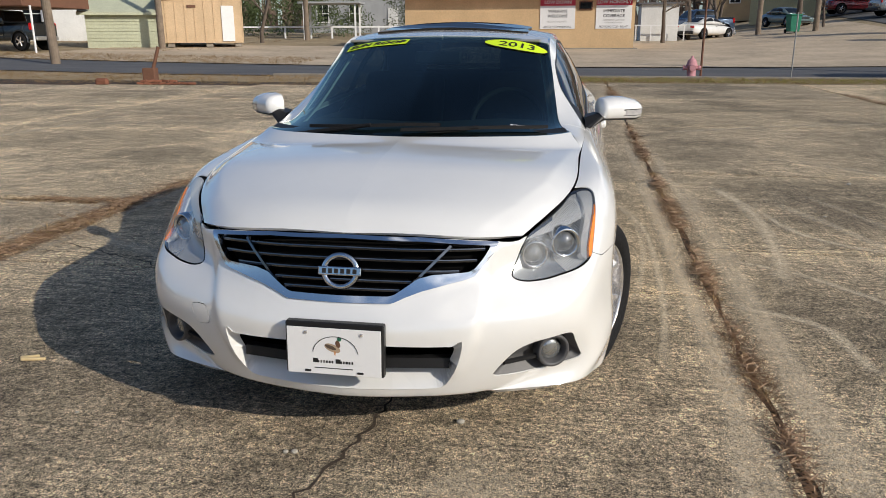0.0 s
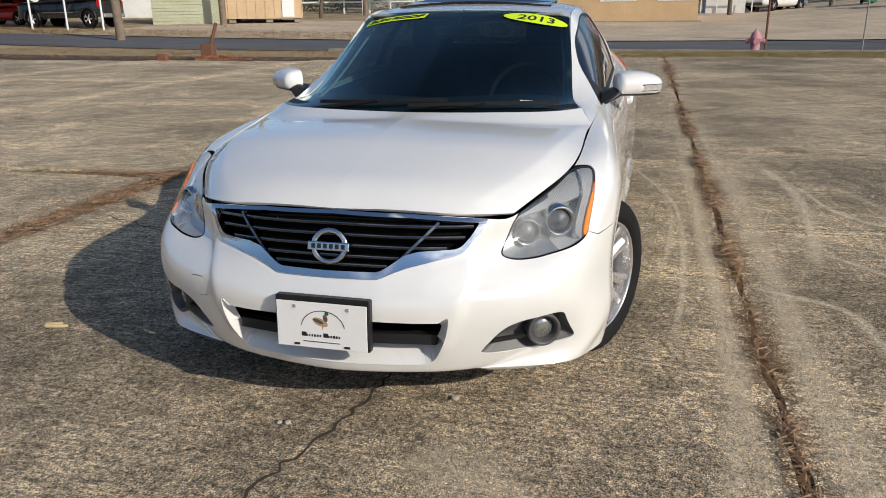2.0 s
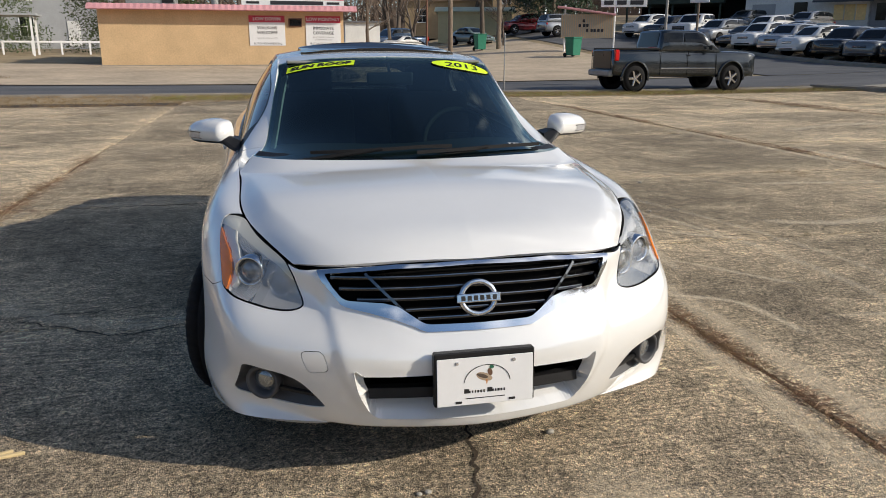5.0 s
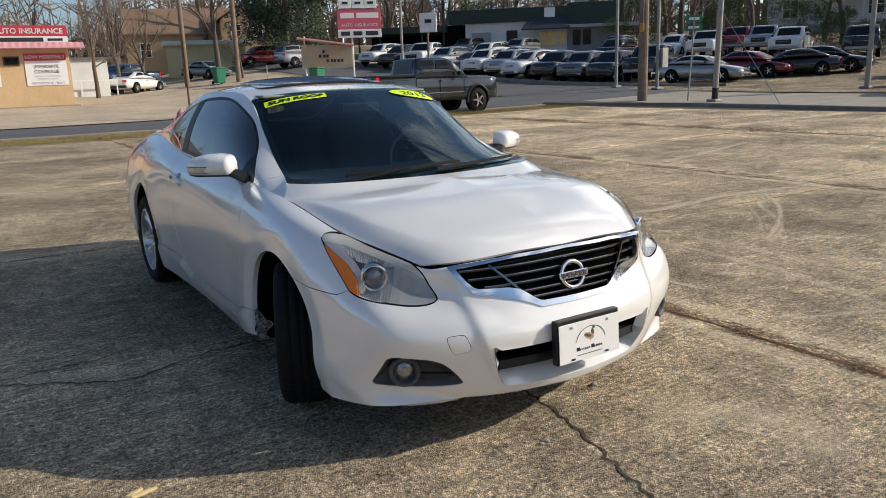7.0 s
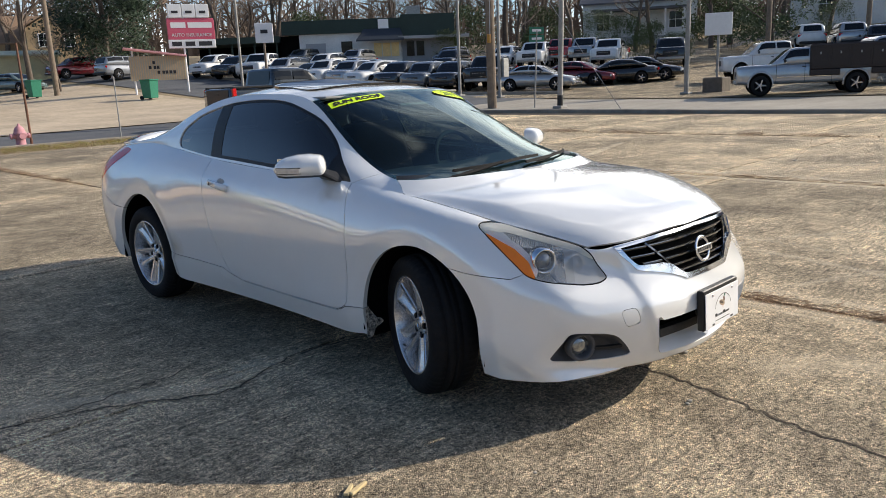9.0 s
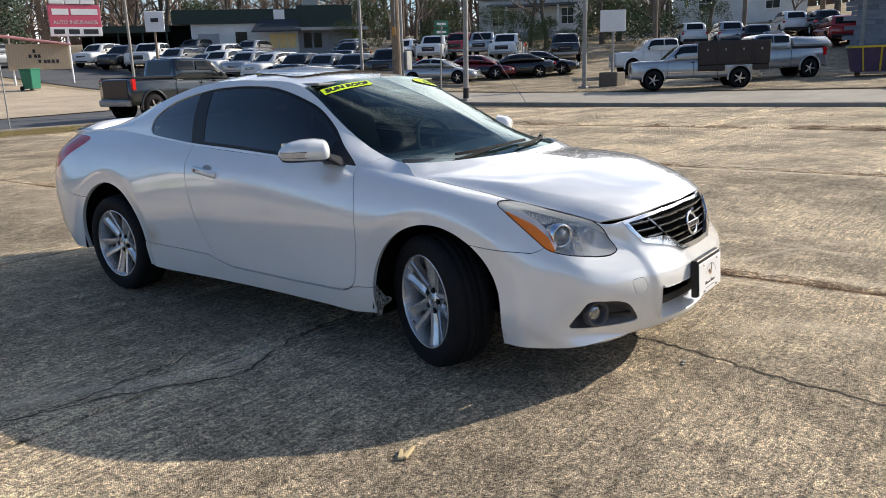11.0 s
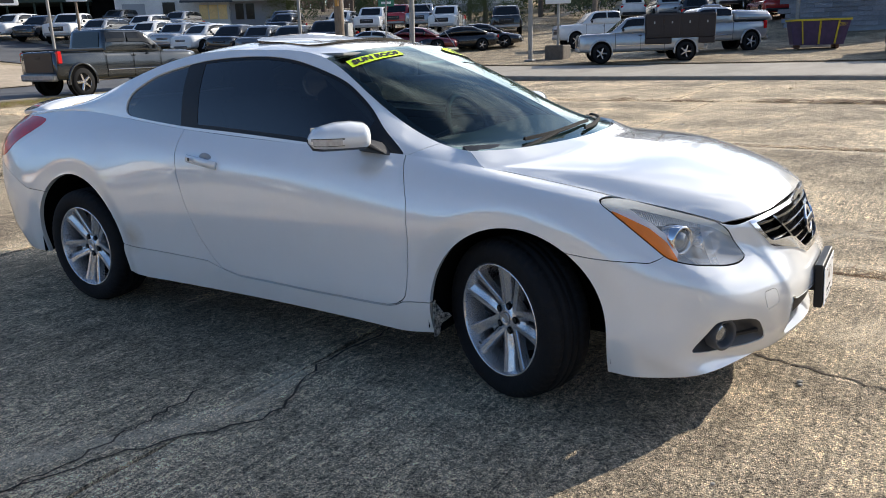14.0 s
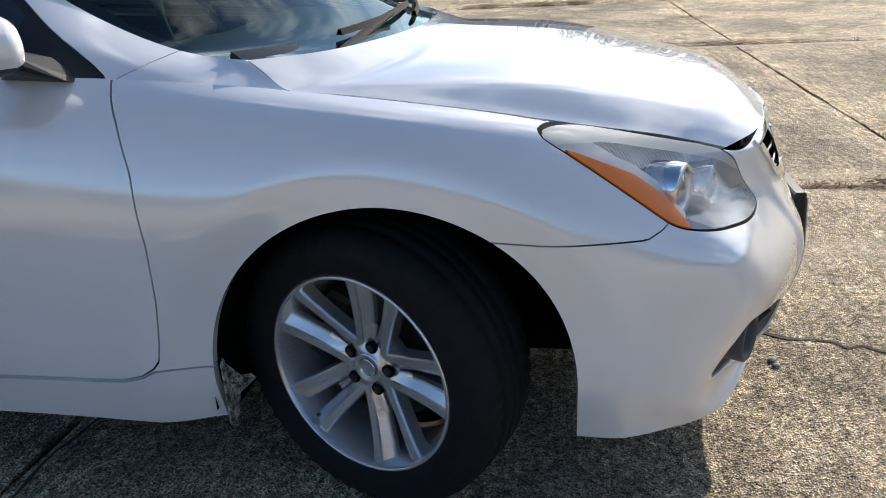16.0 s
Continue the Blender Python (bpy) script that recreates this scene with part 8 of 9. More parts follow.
bush = leafy("evergreen_bush", 33, 4.5, 6.0, 5000, LEAF_BUSH, "dark green bushes behind the rail fence", "bush", False)
bush.matrix_basis = pose(-19.5, 60.0, ground_at(-19.5, 60))
tagged(bush, group="bushes")
for x, y, s in ((-13, 61, 1.1), (-25, 60, 1.2), (-8, 63, 1.0), (-27.0, 46.5, .8), (52, 29, .6), (54, 33, .7), (56.5, 37, .8), (50, 26, .45), (62, 19, .6), (66, 31, .8), (48, 47, .6), (59, 45, .9), (44, 63, 1.0), (55, 51, 1.0)):
    copy_thing(bush, pose(x, y, ground_at(x, y), 0, 0, rt.uniform(0, 360)) @ Matrix.Scale(s, 4))

# far wooded ridge all round, too many stems to count
rw = random.Random(9)
V, F = [], []
for _ in range(5200):
    az, d = rw.uniform(0, 6.283), rw.uniform(125, 165)
    x, y = d * math.sin(az), d * math.cos(az)
    z, h_ = ground_at(x, y), rw.uniform(7, 17)
    lx, ly = rw.gauss(0, 1.2), rw.gauss(0, 1.2)
    w_ = rw.uniform(.10, .45)
    k = len(V)
    tx, ty = math.cos(az) * w_, -math.sin(az) * w_
    V += [(x - tx, y - ty, z - 1), (x + tx, y + ty, z - 1), (x + lx, y + ly, z + h_)]
    F.append((k, k + 1, k + 2))
    for _ in range(6):
        f = rw.uniform(.25, .95)
        px, py, pz = x + lx * f, y + ly * f, z + h_ * f
        k = len(V)
        V += [(px, py, pz - .18), (px, py, pz + .18), (px + rw.gauss(0, 2.2), py + rw.gauss(0, 2.2), pz + rw.uniform(.5, 3))]
        F.append((k, k + 1, k + 2))
tagged(mesh_ob("far_woods", V, F, TWIG), "hazy leafless woods on the far ridge", "woods", kind="stuff")


# ---- parking lot slabs, joints, cracks and litter ----
lot = empty("parking_lot", None, "old concrete parking lot of large cracked slabs", "pavement", kind="structure")
draped("lot_bed", -34, 19.6, -16, 19.0, -.028, DIRT, 54, 40, None, "dark dirt under the slabs", "ground")
rng = random.Random(7)
COLUMNS = [(-33.0, -28.1), (-28.1, -23.1), (-23.1, -18.1), (-18.1, -13.1), (-13.1, -8.1), (-8.1, -2.95), (-2.95, 1.475), (1.475, 6.55), (6.55, 12.35), (12.35, 18.6)]
CUTS = {5: [-15, -9.6, -4.4, 2.62, 7.4, 12.8, 17.6], 6: [-15, -10.2, -5.1, 1.0, 4.24, 9.2, 14.6, 19.0], 7: [-15, -9.0, -2.1, 1.95, 4.78, 8.9, 13.9, 19.2], 8: [-15, -9.0, -2.15, 2.35, 7.3, 12.5, 19.0], 9: [-15, -9, -2.6, 3.2, 8.6, 14.2, 19.3]}
for c, (x0, x1) in enumerate(COLUMNS):
    cuts = CUTS.get(c, [-15, -9.8, -4.6, .6, 5.8, 10.9, 15.6 + .35 * c])
    for y0, y1 in zip(cuts, cuts[1:]):
        gx, gy = (.019, .011)
        step = .16 if -3 < x0 < 7 else .3
        nx, ny = max(3, int((x1 - x0) / step)), max(3, int((y1 - y0) / step))
        lift = rng.uniform(-.006, .004) if abs(x0) > 3 else 0.0
        V, F, near = [], [], []
        for i in range(nx + 1):
            for k in range(ny + 1):
                fx, fy = i / nx, k / ny
                near.append(math.exp(-min(fx * (x1 - x0), (1 - fx) * (x1 - x0), fy * (y1 - y0), (1 - fy) * (y1 - y0)) / .20))
                x, y = x0 + gx + (x1 - x0 - 2 * gx) * fx, y0 + gy + (y1 - y0 - 2 * gy) * fy
                if i in (0, nx):
                    x += (rng.uniform(-.010, .013) + .012 * noise.noise(Vector((y * 2.3, x, 3.0)))) * (1 if i == 0 else -1)
                if k in (0, ny):
                    y += (rng.uniform(-.007, .009) + .009 * noise.noise(Vector((x * 2.3, y, 7.0)))) * (1 if k == 0 else -1)
                edge = -.006 if i in (0, nx) or k in (0, ny) else 0
                V.append((x, y, ground_at(x, y) + lift + edge))
        for i in range(nx):
            for k in range(ny):
                p = i * (ny + 1) + k
                F.append((p, p + ny + 1, p + ny + 2, p + 1))
        ring = [k for k in range(ny + 1)] + [i * (ny + 1) + ny for i in range(1, nx + 1)] + [nx * (ny + 1) + k for k in range(ny - 1, -1, -1)] + [i * (ny + 1) for i in range(nx - 1, 0, -1)]
        base = len(V)
        V += [(V[j][0], V[j][1], V[j][2] - .03) for j in ring]
        q = len(ring)
        F += [(ring[j], base + j, base + (j + 1) % q, ring[(j + 1) % q]) for j in range(q)]
        F = [f[::-1] if n_ >= nx * ny else f for n_, f in enumerate(F)]
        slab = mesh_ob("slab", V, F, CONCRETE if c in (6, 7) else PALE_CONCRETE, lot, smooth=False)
        layer = slab.data.attributes.new("rim", "FLOAT", "POINT")
        layer.data.foreach_set("value", near + [0.0] * q)


def crack(points, width, seed):
    """A wandering dark split in the concrete."""
    rg = random.Random(seed)
    P = curve([(x, y) for x, y in points], 60)
    V, F = [], []
    for i, p in enumerate(P):
        d = P[min(i + 1, 59)] - P[max(i - 1, 0)]
        nrm = np.array([-d[1], d[0]]) / (np.linalg.norm(d) + 1e-9)
        c = p + nrm * rg.uniform(-.018, .018)
        w = width * rg.uniform(.35, 1.0) * (1 if 2 < i < 57 else .2)
        for s in (-1, 1):
            x, y = c + s * nrm * w / 2
            V.append((x, y, ground_at(x, y) + .0025))
    F = [(2 * i, 2 * i + 1, 2 * i + 3, 2 * i + 2) for i in range(59)]
    tagged(mesh_ob("crack", V, F, DIRT), "dark wandering crack in the concrete", "crack", kind="structure")


for n_, (pts, w) in enumerate([([(.06, -.35), (.03, -.66), (-.03, -.95), (-.12, -1.3), (-.2, -1.8), (-.3, -2.6)], .016), ([(-2.9, 1.5), (-2.1, 1.18), (-1.7, .98), (-1.35, .82), (-1.1, .92), (-.56, .93), (.3, 1.0)], .014),
                               ([(-2.9, 4.15), (-1.8, 4.2), (-1.1, 4.23), (0, 4.2)], .012), ([(5.0, 3.9), (4.97, 2.9), (5.1, 2.2), (5.9, 1.9), (6.5, 1.7)], .012), ([(6.7, 1.6), (7.6, 1.3), (8.4, .97), (9.96, .49), (11.0, .3)], .02),
                               ([(7.0, 6.2), (8.6, 6.0), (10.7, 5.96), (12.3, 6.4)], .03), ([(1.5, 12.9), (4.0, 12.6), (6.5, 12.9)], .03), ([(-8, 9.9), (-5.5, 9.4), (-3, 9.9)], .03), ([(2.0, 3.0), (3.4, 3.3), (4.9, 3.9)], .01), ([(-7.8, 5.2), (-6.2, 5.6), (-4.4, 5.3), (-3.0, 5.5)], .014)]):
    crack(pts, w, n_)


def dust_material():
    """Pale dust that thins out in flecks."""
    m, n, l, b = nodes_of("pale_dust")
    b.inputs["Base Color"].default_value, b.inputs["Roughness"].default_value = (0.78, 0.66, 0.48, 1), 0.95
    tr, mx, ml = n.new("ShaderNodeBsdfTransparent"), n.new("ShaderNodeMixShader"), n.new("ShaderNodeMath")
    at = n.new("ShaderNodeAttribute")
    at.attribute_name = "thick"
    flecks = ramp_of(n, l, noise_tex(n, l, 95.0, 9.0, 0.8), [(0.42, (0.0, 0.0, 0.0)), (0.58, (1.0, 1.0, 1.0))])
    ml.operation = "MULTIPLY"
    l.new(at.outputs["Fac"], ml.inputs[0])
    l.new(flecks, ml.inputs[1])
    l.new(ml.outputs[0], mx.inputs[0])
    l.new(tr.outputs[0], mx.inputs[1])
    l.new(b.outputs[0], mx.inputs[2])
    l.new(mx.outputs[0], n["Material Output"].inputs["Surface"])
    return m


DUST = dust_material()


def dust_streak(points, width, seed, lift=.0018, thick=.85):
    """A soft pale streak of dust along a line on the concrete."""
    rg = random.Random(seed)
    P = curve([(x, y) for x, y in points], 60)
    V, F, T_ = [], [], []
    for i, p in enumerate(P):
        d = P[min(i + 1, 59)] - P[max(i - 1, 0)]
        nrm = np.array([-d[1], d[0]]) / (np.linalg.norm(d) + 1e-9)
        w = width * rg.uniform(.6, 1.2)
        for k in range(5):
            x, y = p + nrm * w * (k / 4 - .5)
            V.append((x, y, ground_at(x, y) + lift))
            T_.append((0, .7, 1, .7, 0)[k] * min(1, i / 6, (59 - i) / 6) * thick)
    for i in range(59):
        F += [(i * 5 + k, i * 5 + k + 1, i * 5 + k + 6, i * 5 + k + 5) for k in range(4)]
    ob = mesh_ob("dust_streak", V, F, DUST)
    layer = ob.data.attributes.new("thick", "FLOAT", "POINT")
    for k, v in enumerate(T_):
        layer.data[k].value = v
    tagged(ob, "pale dusty streak on the old concrete", "stain", kind="structure")


crack([(3.3, 2.35), (3.8, 2.2), (4.4, 2.22), (5.1, 2.27), (5.7, 2.2), (6.3, 2.1)], .010, 31)
crack([(4.4, 3.95), (5.1, 3.9), (5.5, 3.82), (6.3, 3.8)], .009, 32)
crack([(6.7, 4.7), (7.2, 4.9), (8.1, 5.1), (9.3, 5.45), (10.5, 5.8)], .014, 33)
for n_, (pts, w, k) in enumerate([([(3.2, 2.5), (3.8, 2.28), (4.4, 2.3), (5.1, 2.36), (5.7, 2.28), (6.4, 2.18)], .26, .9), ([(4.3, 4.05), (5.1, 3.98), (5.5, 3.9), (6.3, 3.88)], .22, .8), ([(6.7, 4.8), (7.2, 5.0), (8.1, 5.2), (9.3, 5.55), (10.5, 5.9)], .34, .9),
                                  ([(6.36, -4.0), (6.37, 0), (6.35, 2.0), (6.37, 4.4)], .30, .9), ([(6.74, -6.0), (6.75, -1), (6.73, 3.0), (6.75, 7.2)], .34, .9), ([(6.36, 5.0), (6.37, 7), (6.35, 9.5)], .28, .8),
                                  ([(5.3, 2.05), (4.95, 1.85), (4.55, 1.45), (4.2, 1.1), (3.85, .85), (3.4, .65)], .11, .75), ([(5.1, 2.1), (4.75, 1.85), (4.35, 1.45), (4.0, 1.15), (3.6, .92), (3.2, .78)], .07, .55),
                                  ([(8.0, 8.7), (9.0, 9.2), (10.1, 9.5), (11.7, 9.6)], .5, .9), ([(1.68, -2.4), (1.66, 0), (1.69, 2.4), (1.66, 4.5)], .16, .6), ([(2.2, -1.6), (2.6, -.4), (2.8, .8), (2.7, 2.2), (2.3, 3.6)], .16, .6),
                                  ([(2.5, -1.8), (2.95, -.5), (3.15, .8), (3.0, 2.4), (2.6, 4.0)], .12, .5), ([(-2.7, 4.3), (-1.8, 4.34), (-.6, 4.36), (.6, 4.33)], .2, .6), ([(-2.7, 1.62), (-2.0, 1.3), (-1.4, .96), (-.9, 1.05)], .2, .7)]):
    dust_streak(pts, w, n_ + 50, .0052 if pts[0][0] > 6.55 else .0018, k)


for n_, (pts, w, k) in enumerate([([(.85, 3.95), (1.04, 3.28), (1.2, 2.55), (1.23, 1.95), (1.22, 1.35), (1.2, .86), (1.16, .4), (1.10, -.1)], .07, .8), ([(1.92, 4.16), (2.05, 3.48), (2.08, 2.9), (2.04, 2.26), (1.98, 1.74), (1.88, 1.19)], .16, 1.0),
                                  ([(2.0, 3.5), (2.1, 3.29), (2.2, 2.76), (2.3, 2.39), (2.5, 2.15), (2.9, 1.9)], .10, .9), ([(1.6, 1.72), (1.69, 1.67), (1.96, 1.51), (2.22, 1.18), (2.5, .8)], .09, .8), ([(1.5, .87), (1.74, .74), (1.89, .63), (1.95, .38), (1.97, .05)], .10, .9),
                                  ([(1.79, 7.95), (2.34, 8.33), (2.97, 8.68), (3.63, 9.05), (4.33, 9.3), (5.6, 9.7)], .18, 1.0), ([(5.69, 2.46), (5.25, 1.91), (4.53, 1.32), (3.87, .93), (3.3, .65)], .09, .9), ([(1.0, 3.6), (1.12, 2.9), (1.18, 2.2), (1.14, 1.5), (1.05, .8)], .06, .6),
                                  ([(2.6, 5.9), (3.3, 5.4), (3.9, 4.6), (4.2, 3.6)], .12, .6), ([(2.2, .3), (2.9, .2), (3.6, -.2), (4.2, -.9)], .10, .7), ([(1.7, -.5), (2.3, -.75), (2.9, -1.2), (3.3, -1.8)], .12, .7), ([(.3, -.9), (.55, -1.1), (.7, -1.35), (.5, -1.6)], .40, .55),
                                  ([(1.3, 4.3), (1.36, 2.6), (1.34, 1.2), (1.33, -.3), (1.2, -1.4)], .14, .7), ([(7.0, 1.6), (7.8, 1.28), (8.5, .83), (10.0, .56)], .25, .7), ([(-7.2, 6.0), (-7.15, 7.1), (-7.1, 8.0), (-7.1, 9.3)], .22, .8), ([(-6.9, 7.85), (-6.3, 8.02), (-4.7, 8.25)], .2, .7)]):
    dust_streak(pts, w, n_ + 80, .0052 if pts[0][0] > 6.55 or pts[0][0] < -3 else .0024, k)
for n_, (pts, w) in enumerate([([(1.61, -2.6), (1.60, -.6), (1.62, 1.6), (1.60, 4.2), (1.61, 7.0)], .24), ([(1.35, -2.6), (1.36, -.6), (1.34, 1.6), (1.35, 4.2), (1.34, 7.0)], .22), ([(-2.74, .2), (-2.72, 1.2), (-2.75, 2.4), (-2.73, 4.4)], .26), ([(-3.14, .2), (-3.12, 1.4), (-3.15, 3.0)], .30), ([(-4.4, 2.78), (-3.8, 2.8), (-3.2, 2.78)], .20), ([(-4.2, 2.52), (-3.6, 2.5), (-3.1, 2.46)], .26)]):
    dust_streak(pts, w * .6, n_ + 110, .0058 if pts[0][0] < -2.95 else .0030, .55)
crack([(1.53, 4.81), (1.99, 4.79), (2.45, 4.83), (3.15, 4.77)], .014, 61)
crack([(1.53, 1.95), (1.89, 2.0), (2.45, 2.06), (3.0, 2.03)], .014, 62)
crack([(.93, 1.02), (1.18, .99), (1.43, .93)], .010, 63)
crack([(-2.8, 1.23), (-2.34, 1.21), (-1.88, 1.19), (-1.3, 1.24)], .012, 64)
crack([(1.79, 7.9), (2.34, 8.3), (2.97, 8.65), (3.63, 9.02), (4.33, 9.27)], .014, 65)
crack([(-4.34, 2.6), (-4.03, 2.6), (-3.72, 2.66), (-3.0, 2.66)], .02, 66)


def tufts(name, spots, material, label, height=.04, blades=9, flat=.0, seed=1):
    """Dead grass and leaf litter, too many to count."""
    rg = random.Random(seed)
    V, F = [], []
    for x, y, s in spots:
        z = ground_at(x, y)
        for _ in range(blades):
            a, r_ = rg.uniform(0, 6.283), rg.uniform(0, .035 * s)
            px, py = x + r_ * math.cos(a), y + r_ * math.sin(a)
            t = rg.uniform(0, 6.283)
            L, w = height * s * rg.uniform(.5, 1.6), .0022 * (1 + s * .4) * rg.uniform(.7, 1.5)
            lean = rg.uniform(.4, 2.2) + flat
            tip = (px + L * lean * math.cos(t), py + L * lean * math.sin(t), z - .004 + L * rg.uniform(.25, .8) / (1 + flat))
            dx, dy = -math.sin(t) * w, math.cos(t) * w
            k = len(V)
            V += [(px - dx, py - dy, z - .012), (px + dx, py + dy, z - .012), tip]
            F.append((k, k + 1, k + 2))
    return tagged(mesh_ob(name, V, F, material), label, "litter", kind="stuff")


def needles(name, spots, material, label, seed):
    """Heaps of flat brown needles and leaf shreds, too many to count."""
    rg = random.Random(seed)
    V, F = [], []
    for x, y, s, up in spots:
        t, z = rg.uniform(0, 6.283), ground_at(x, y) + rg.uniform(.001, .016 + up)
        L, w = .034 * s * rg.uniform(.5, 1.3), .0026 * s * rg.uniform(.6, 1.5)
        c_, s_, dz = math.cos(t), math.sin(t), rg.uniform(-.008, .012 + up)
        k = len(V)
        V += [(x - c_ * L, y - s_ * L, z), (x - s_ * w, y + c_ * w, z + .5 * dz + .003), (x + c_ * L, y + s_ * L, z + dz), (x + s_ * w, y - c_ * w, z + .5 * dz)]
        F += [(k, k + 1, k + 2), (k, k + 2, k + 3)]
    return tagged(mesh_ob(name, V, F, material), label, "litter", kind="stuff")


STRAW = plain("dead_grass", (.30, .20, .095), .9, 0, .35, 3)
LEAF = plain("dead_leaf", (.21, .115, .058), .85, 0, .4, 5)
spots, leaves = [], []
clumps = [rng.uniform(-2.5, 6) for _ in range(22)] + [rng.uniform(6, 20) for _ in range(14)]
for _ in range(420):
    y = rng.choice(clumps) + rng.gauss(0, .16)
    spots.append((1.475 + rng.gauss(0, .03), y, rng.uniform(.4, 1.1) * (1 + .04 * max(y, 0))))
for _ in range(2200):
    y = rng.choice(clumps) + rng.gauss(0, .3)
    leaves.append((1.475 + rng.gauss(0, .04), y, rng.uniform(.8, 1.9) * (1 + .03 * max(y, 0))))
clumps = [(.9, .25), (1.25, .25), (1.6, .3), (2.0, .3), (2.3, .2), (2.75, .2), (3.3, .3), (4.2, .3), (5.4, .4), (7.4, .5)]
for _ in range(1900):
    y, sp_ = rng.choice(clumps)
    leaves.append((-2.92 + rng.gauss(0, .07 + .09 * rng.random()), y + rng.gauss(0, sp_), rng.uniform(1.0, 2.8)))
for _ in range(120):
    spots.append((-2.95 + rng.gauss(0, .06), 1.0 + abs(rng.gauss(0, 3.0)), rng.uniform(.4, 1.1)))
for _ in range(420):
    leaves.append((rng.uniform(-4.0, -3.0), 2.66 + rng.gauss(0, .05), rng.uniform(.6, 1.5)))
for x in (6.55, 12.35):
    for _ in range(330):
        spots.append((x + rng.gauss(0, .03), rng.uniform(-10, 18), rng.uniform(.4, 1.6) * (2.0 if x > 10 else 1)))
for cx, cy, sx, sy, k in ((12.6, -1.0, .3, 1.2, 90), (15.8, 1.8, .2, .8, 50), (15.6, 5.6, .2, .9, 60), (14.9, -3.2, .25, 1.0, 60), (9.4, -2.1, .15, .2, 60), (11.9, 8.5, .4, 1.6, 120), (5.2, 4.4, .1, .3, 40), (-4.0, 2.65, .5, .06, 120), (-2.95, 1.8, .12, .4, 160), (-9.5, 12.6, 2.5, .3, 160), (-6.5, 14.8, 3, .25, 200)):
    for _ in range(k):
        spots.append((cx + rng.gauss(0, sx), cy + rng.gauss(0, sy), rng.uniform(.6, 1.7)))
for yy in (4.78, 8.9, 1.95, 2.35, 7.3, -2.1):
    for _ in range(50):
        x = rng.uniform(1.6, 12)
        spots.append((x, yy + rng.gauss(0, .02), rng.uniform(.3, .7)))
tufts("dead_grass", spots, STRAW, "straw coloured dead grass in the joints", .028, 8, seed=3)
verge = []
for _ in range(5200):
    x = rng.uniform(-22, 19.5)
    y = rng.uniform(19.2, 21.9) if x > -2 else rng.uniform(17.2 - .02 * x, 22.0)
    verge.append((x, y, rng.uniform(1.6, 4.0)))
tufts("verge_grass", verge, STRAW, "yellowed dead grass on the verge", .03, 6, seed=4)
green = plain("dull_grass", (.27, .25, .07), .9, 0, .3, 2)
tufts("verge_weeds", [(rng.uniform(-4, 19), rng.uniform(19.5, 21.6), rng.uniform(1.5, 3.8)) for _ in range(3400)], green, "dull green winter weeds on the verge", .03, 6, seed=5)
far = [(rng.uniform(-36, -11), rng.uniform(28.0, 32.5), rng.uniform(2.5, 6)) for _ in range(2200)] + [(rng.uniform(-60, -20), rng.uniform(36, 60), rng.uniform(4, 9)) for _ in range(900)] + [(rng.uniform(48, 75), rng.uniform(12, 40), rng.uniform(4, 9)) for _ in range(1500)]
tufts("yard_grass", far, STRAW, "dry grass and leaf litter in the yards", .03, 6, seed=6)
for _ in range(420):
    leaves.append((rng.uniform(-9, 13), rng.uniform(-3, 18), rng.uniform(.6, 1.6)))
for _ in range(300):
    leaves.append((-2.95 + rng.gauss(0, .15), 1.4 + abs(rng.gauss(0, 1.6)), rng.uniform(.8, 1.8)))
for _ in range(900):
    leaves.append((12.35 + rng.gauss(0, .10), rng.uniform(-8, 16), rng.uniform(1.5, 3.2)))
for _ in range(700):
    y = rng.uniform(-8, 18)
    leaves.append((18.9 - .012 * (y - 9) ** 2 * .5 + rng.gauss(-.3, .25), y, rng.uniform(1.5, 3.5)))
for cx, cy, sx, sy, k in ((14.2, 2.0, .25, .9, 90), (15.6, 5.5, .2, .7, 70), (14.6, -2.4, .3, 1.2, 130), (12.6, -.4, .4, .6, 160), (16.2, 8.4, .25, .8, 70), (11.0, 9.6, .3, .9, 60)):
    for _ in range(k):
        leaves.append((cx + rng.gauss(0, sx), cy + rng.gauss(0, sy), rng.uniform(1.4, 3.0)))
for _ in range(1300):
    leaves.append((rng.uniform(-21, 4), rng.uniform(16.9, 17.9) - .3 * rng.random(), rng.uniform(2.0, 4.5)))
bunches = [rng.uniform(-8, 16) for _ in range(18)]
for _ in range(900):
    leaves.append((6.55 + rng.gauss(0, .07), rng.choice(bunches) + rng.gauss(0, .4), rng.uniform(1.2, 2.6)))
for cx, cy, sx, sy, k in ((-5.5, 9.0, 1.6, .12, 260), (-4.6, 12.4, 1.8, .2, 320), (-10.5, 13.5, 1.6, .2, 260), (-1.8, 15.2, 1.5, .2, 220)):
    for _ in range(k):
        leaves.append((cx + rng.gauss(0, sx), cy + rng.gauss(0, sy), rng.uniform(1.4, 3.2)))
tufts("leaf_litter", leaves, LEAF, "brown fallen leaves and twigs on the concrete", .02, 4, 2.0, 8)

NEEDLE = plain("brown_needles", (.32, .21, .13), .9, 0, .5, 45)
heap = []
for y, sp_, k in ((.70, .14, 230), (1.15, .12, 330), (1.42, .07, 160), (1.80, .10, 230), (2.12, .05, 90), (2.40, .09, 200), (2.64, .08, 200), (3.3, .2, 160), (4.4, .3, 160), (6.0, .5, 200)):
    for _ in range(k):
        heap.append((-2.90 + rng.gauss(0, .055), y + rng.gauss(0, sp_), rng.uniform(.7, 1.3), .006))
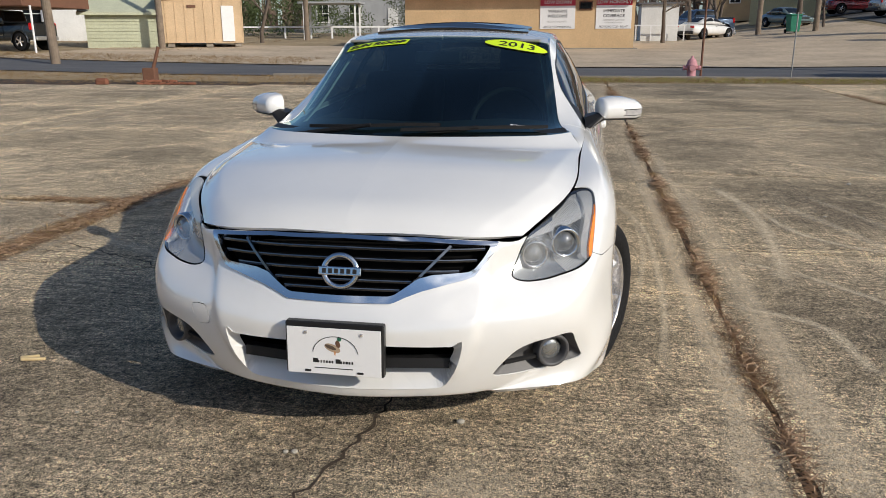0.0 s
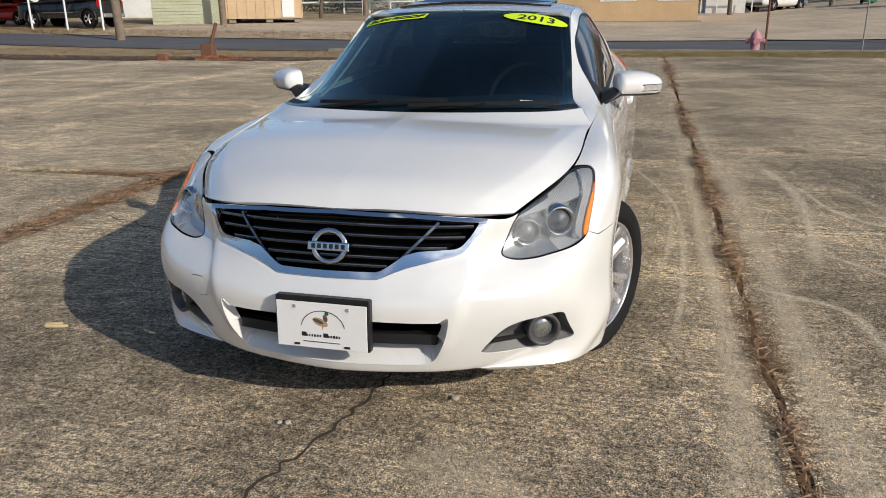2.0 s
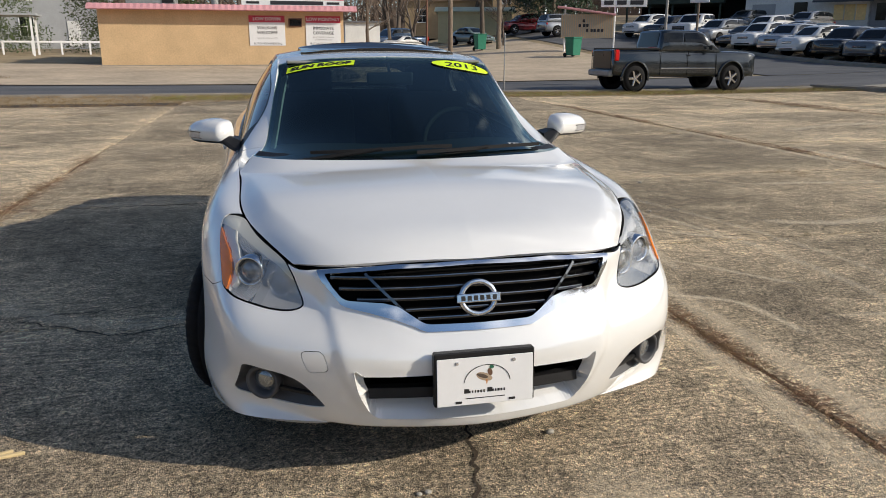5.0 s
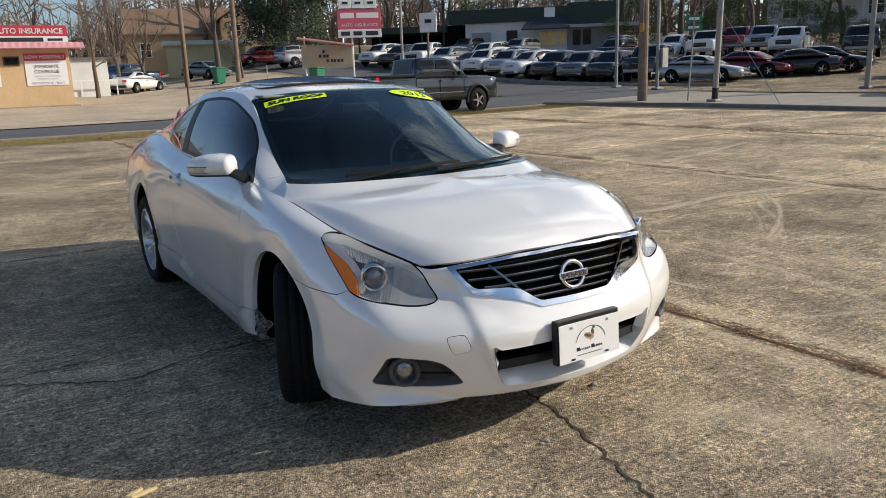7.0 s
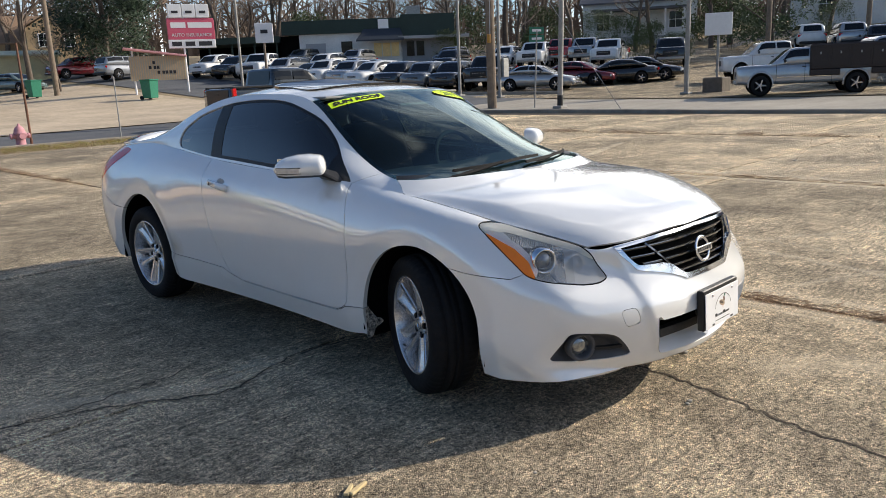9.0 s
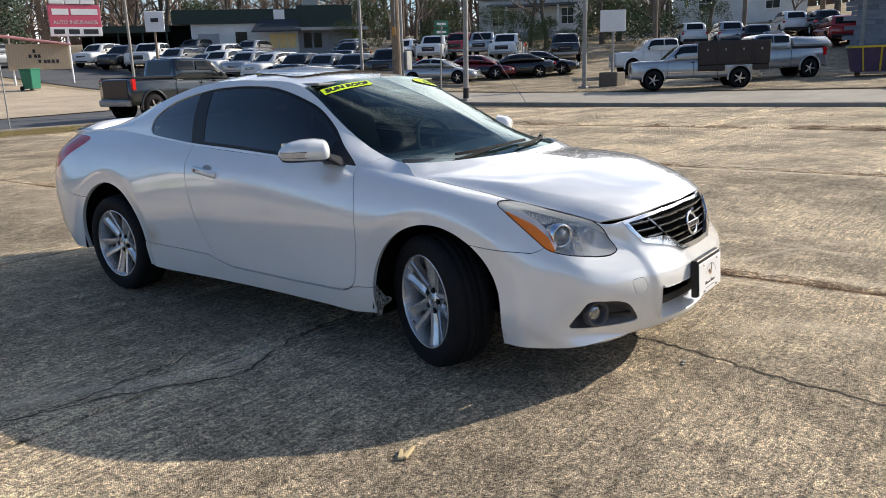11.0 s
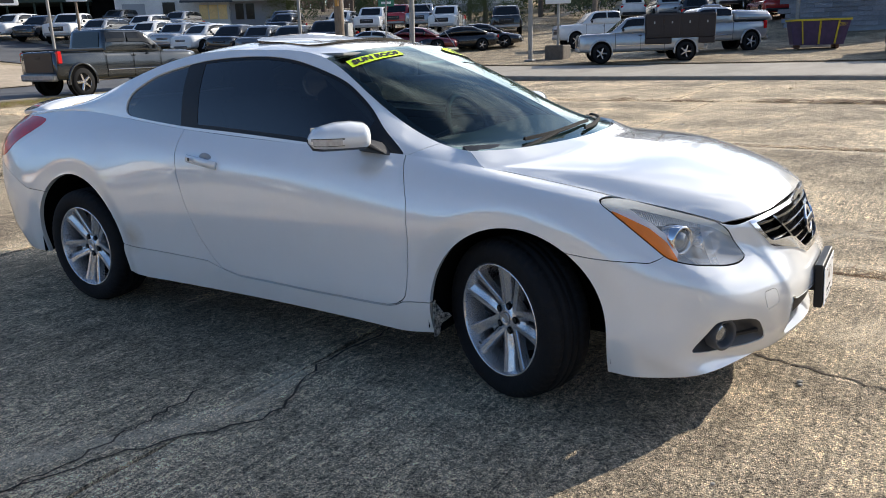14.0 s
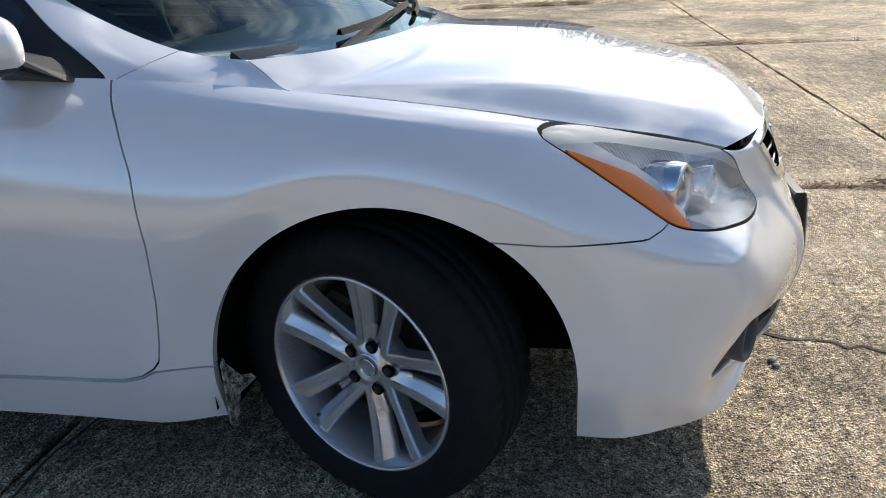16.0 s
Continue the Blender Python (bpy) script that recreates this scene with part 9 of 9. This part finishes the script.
for _ in range(420):
    heap.append((rng.choice((-3.15, -3.3, -3.62)) + rng.gauss(0, .09), 2.66 + rng.gauss(0, .035), rng.uniform(.8, 1.4), .006))
bunches = [(rng.uniform(-2.2, 17), rng.uniform(.05, .16)) for _ in range(46)]
for _ in range(2900):
    y, sp_ = rng.choice(bunches)
    far_ = 1 + .10 * max(y, 0)
    heap.append((1.475 + rng.gauss(0, .022) * far_, y + rng.gauss(0, sp_) * far_, rng.uniform(.6, 1.3) * far_, .014))
for x, lo_, hi_ in ((6.55, -6, 16), (12.35, -8, 16)):
    bunches = [(rng.uniform(lo_, hi_), rng.uniform(.1, .5)) for _ in range(26)]
    for _ in range(2200):
        y, sp_ = rng.choice(bunches)
        heap.append((x + rng.gauss(0, .05 if x < 10 else .09), y + rng.gauss(0, sp_), rng.uniform(1.2, 2.6) * (1 if x < 10 else 1.7), .012 if x < 10 else .03))
needles("needle_litter", heap, NEEDLE, "brown needles and leaf shreds heaped in the joints", 21)

# chips of pale wood, stones
PALE_WOOD = plain("pale_wood", (.62, .48, .26), .8, 0, .15, 30)
for x, y, t_, L in ((-1.555, -.35, .3, .10), (-1.583, -.334, .62, .075)):
    bm = bmesh.new()
    box(bm, (L, .022, .012), (0, 0, 0), .003)
    for v_ in bm.verts:
        v_.co.y *= 1 - .5 * (v_.co.x / L + .5)
    ob = part("wood_chip", bm, PALE_WOOD)
    ob.matrix_basis = pose(x, y, .007, 4, 3, math.degrees(t_))
    tagged(ob, "splintered chip of pale wood on the concrete", "wood chip", "wood chips")
STONE = plain("pebble", (.45, .42, .36), .8, 0, .2, 40)
for x, y, s in ((.35, -.587, .016), (-.17, -.88, .012), (-.2, -.885, .010), (2.6, 3.0, .014), (-1.07, -.75, .008), (3.2, 4.4, .02), (-3.4, 3.4, .012), (8.5, 1.9, .03), (4.2, .8, .012)):
    bm = bmesh.new()
    bmesh.ops.create_icosphere(bm, subdivisions=2, radius=s)
    for v_ in bm.verts:
        v_.co *= 1 + .25 * noise.noise(v_.co * 60)
        v_.co.z *= .6
    ob = part("pebble", bm, STONE)
    ob.matrix_basis = pose(x, y, s * .45, 0, 0, s * 9000)
    tagged(ob, "small pale pebble on the concrete", "pebble", "pebbles")
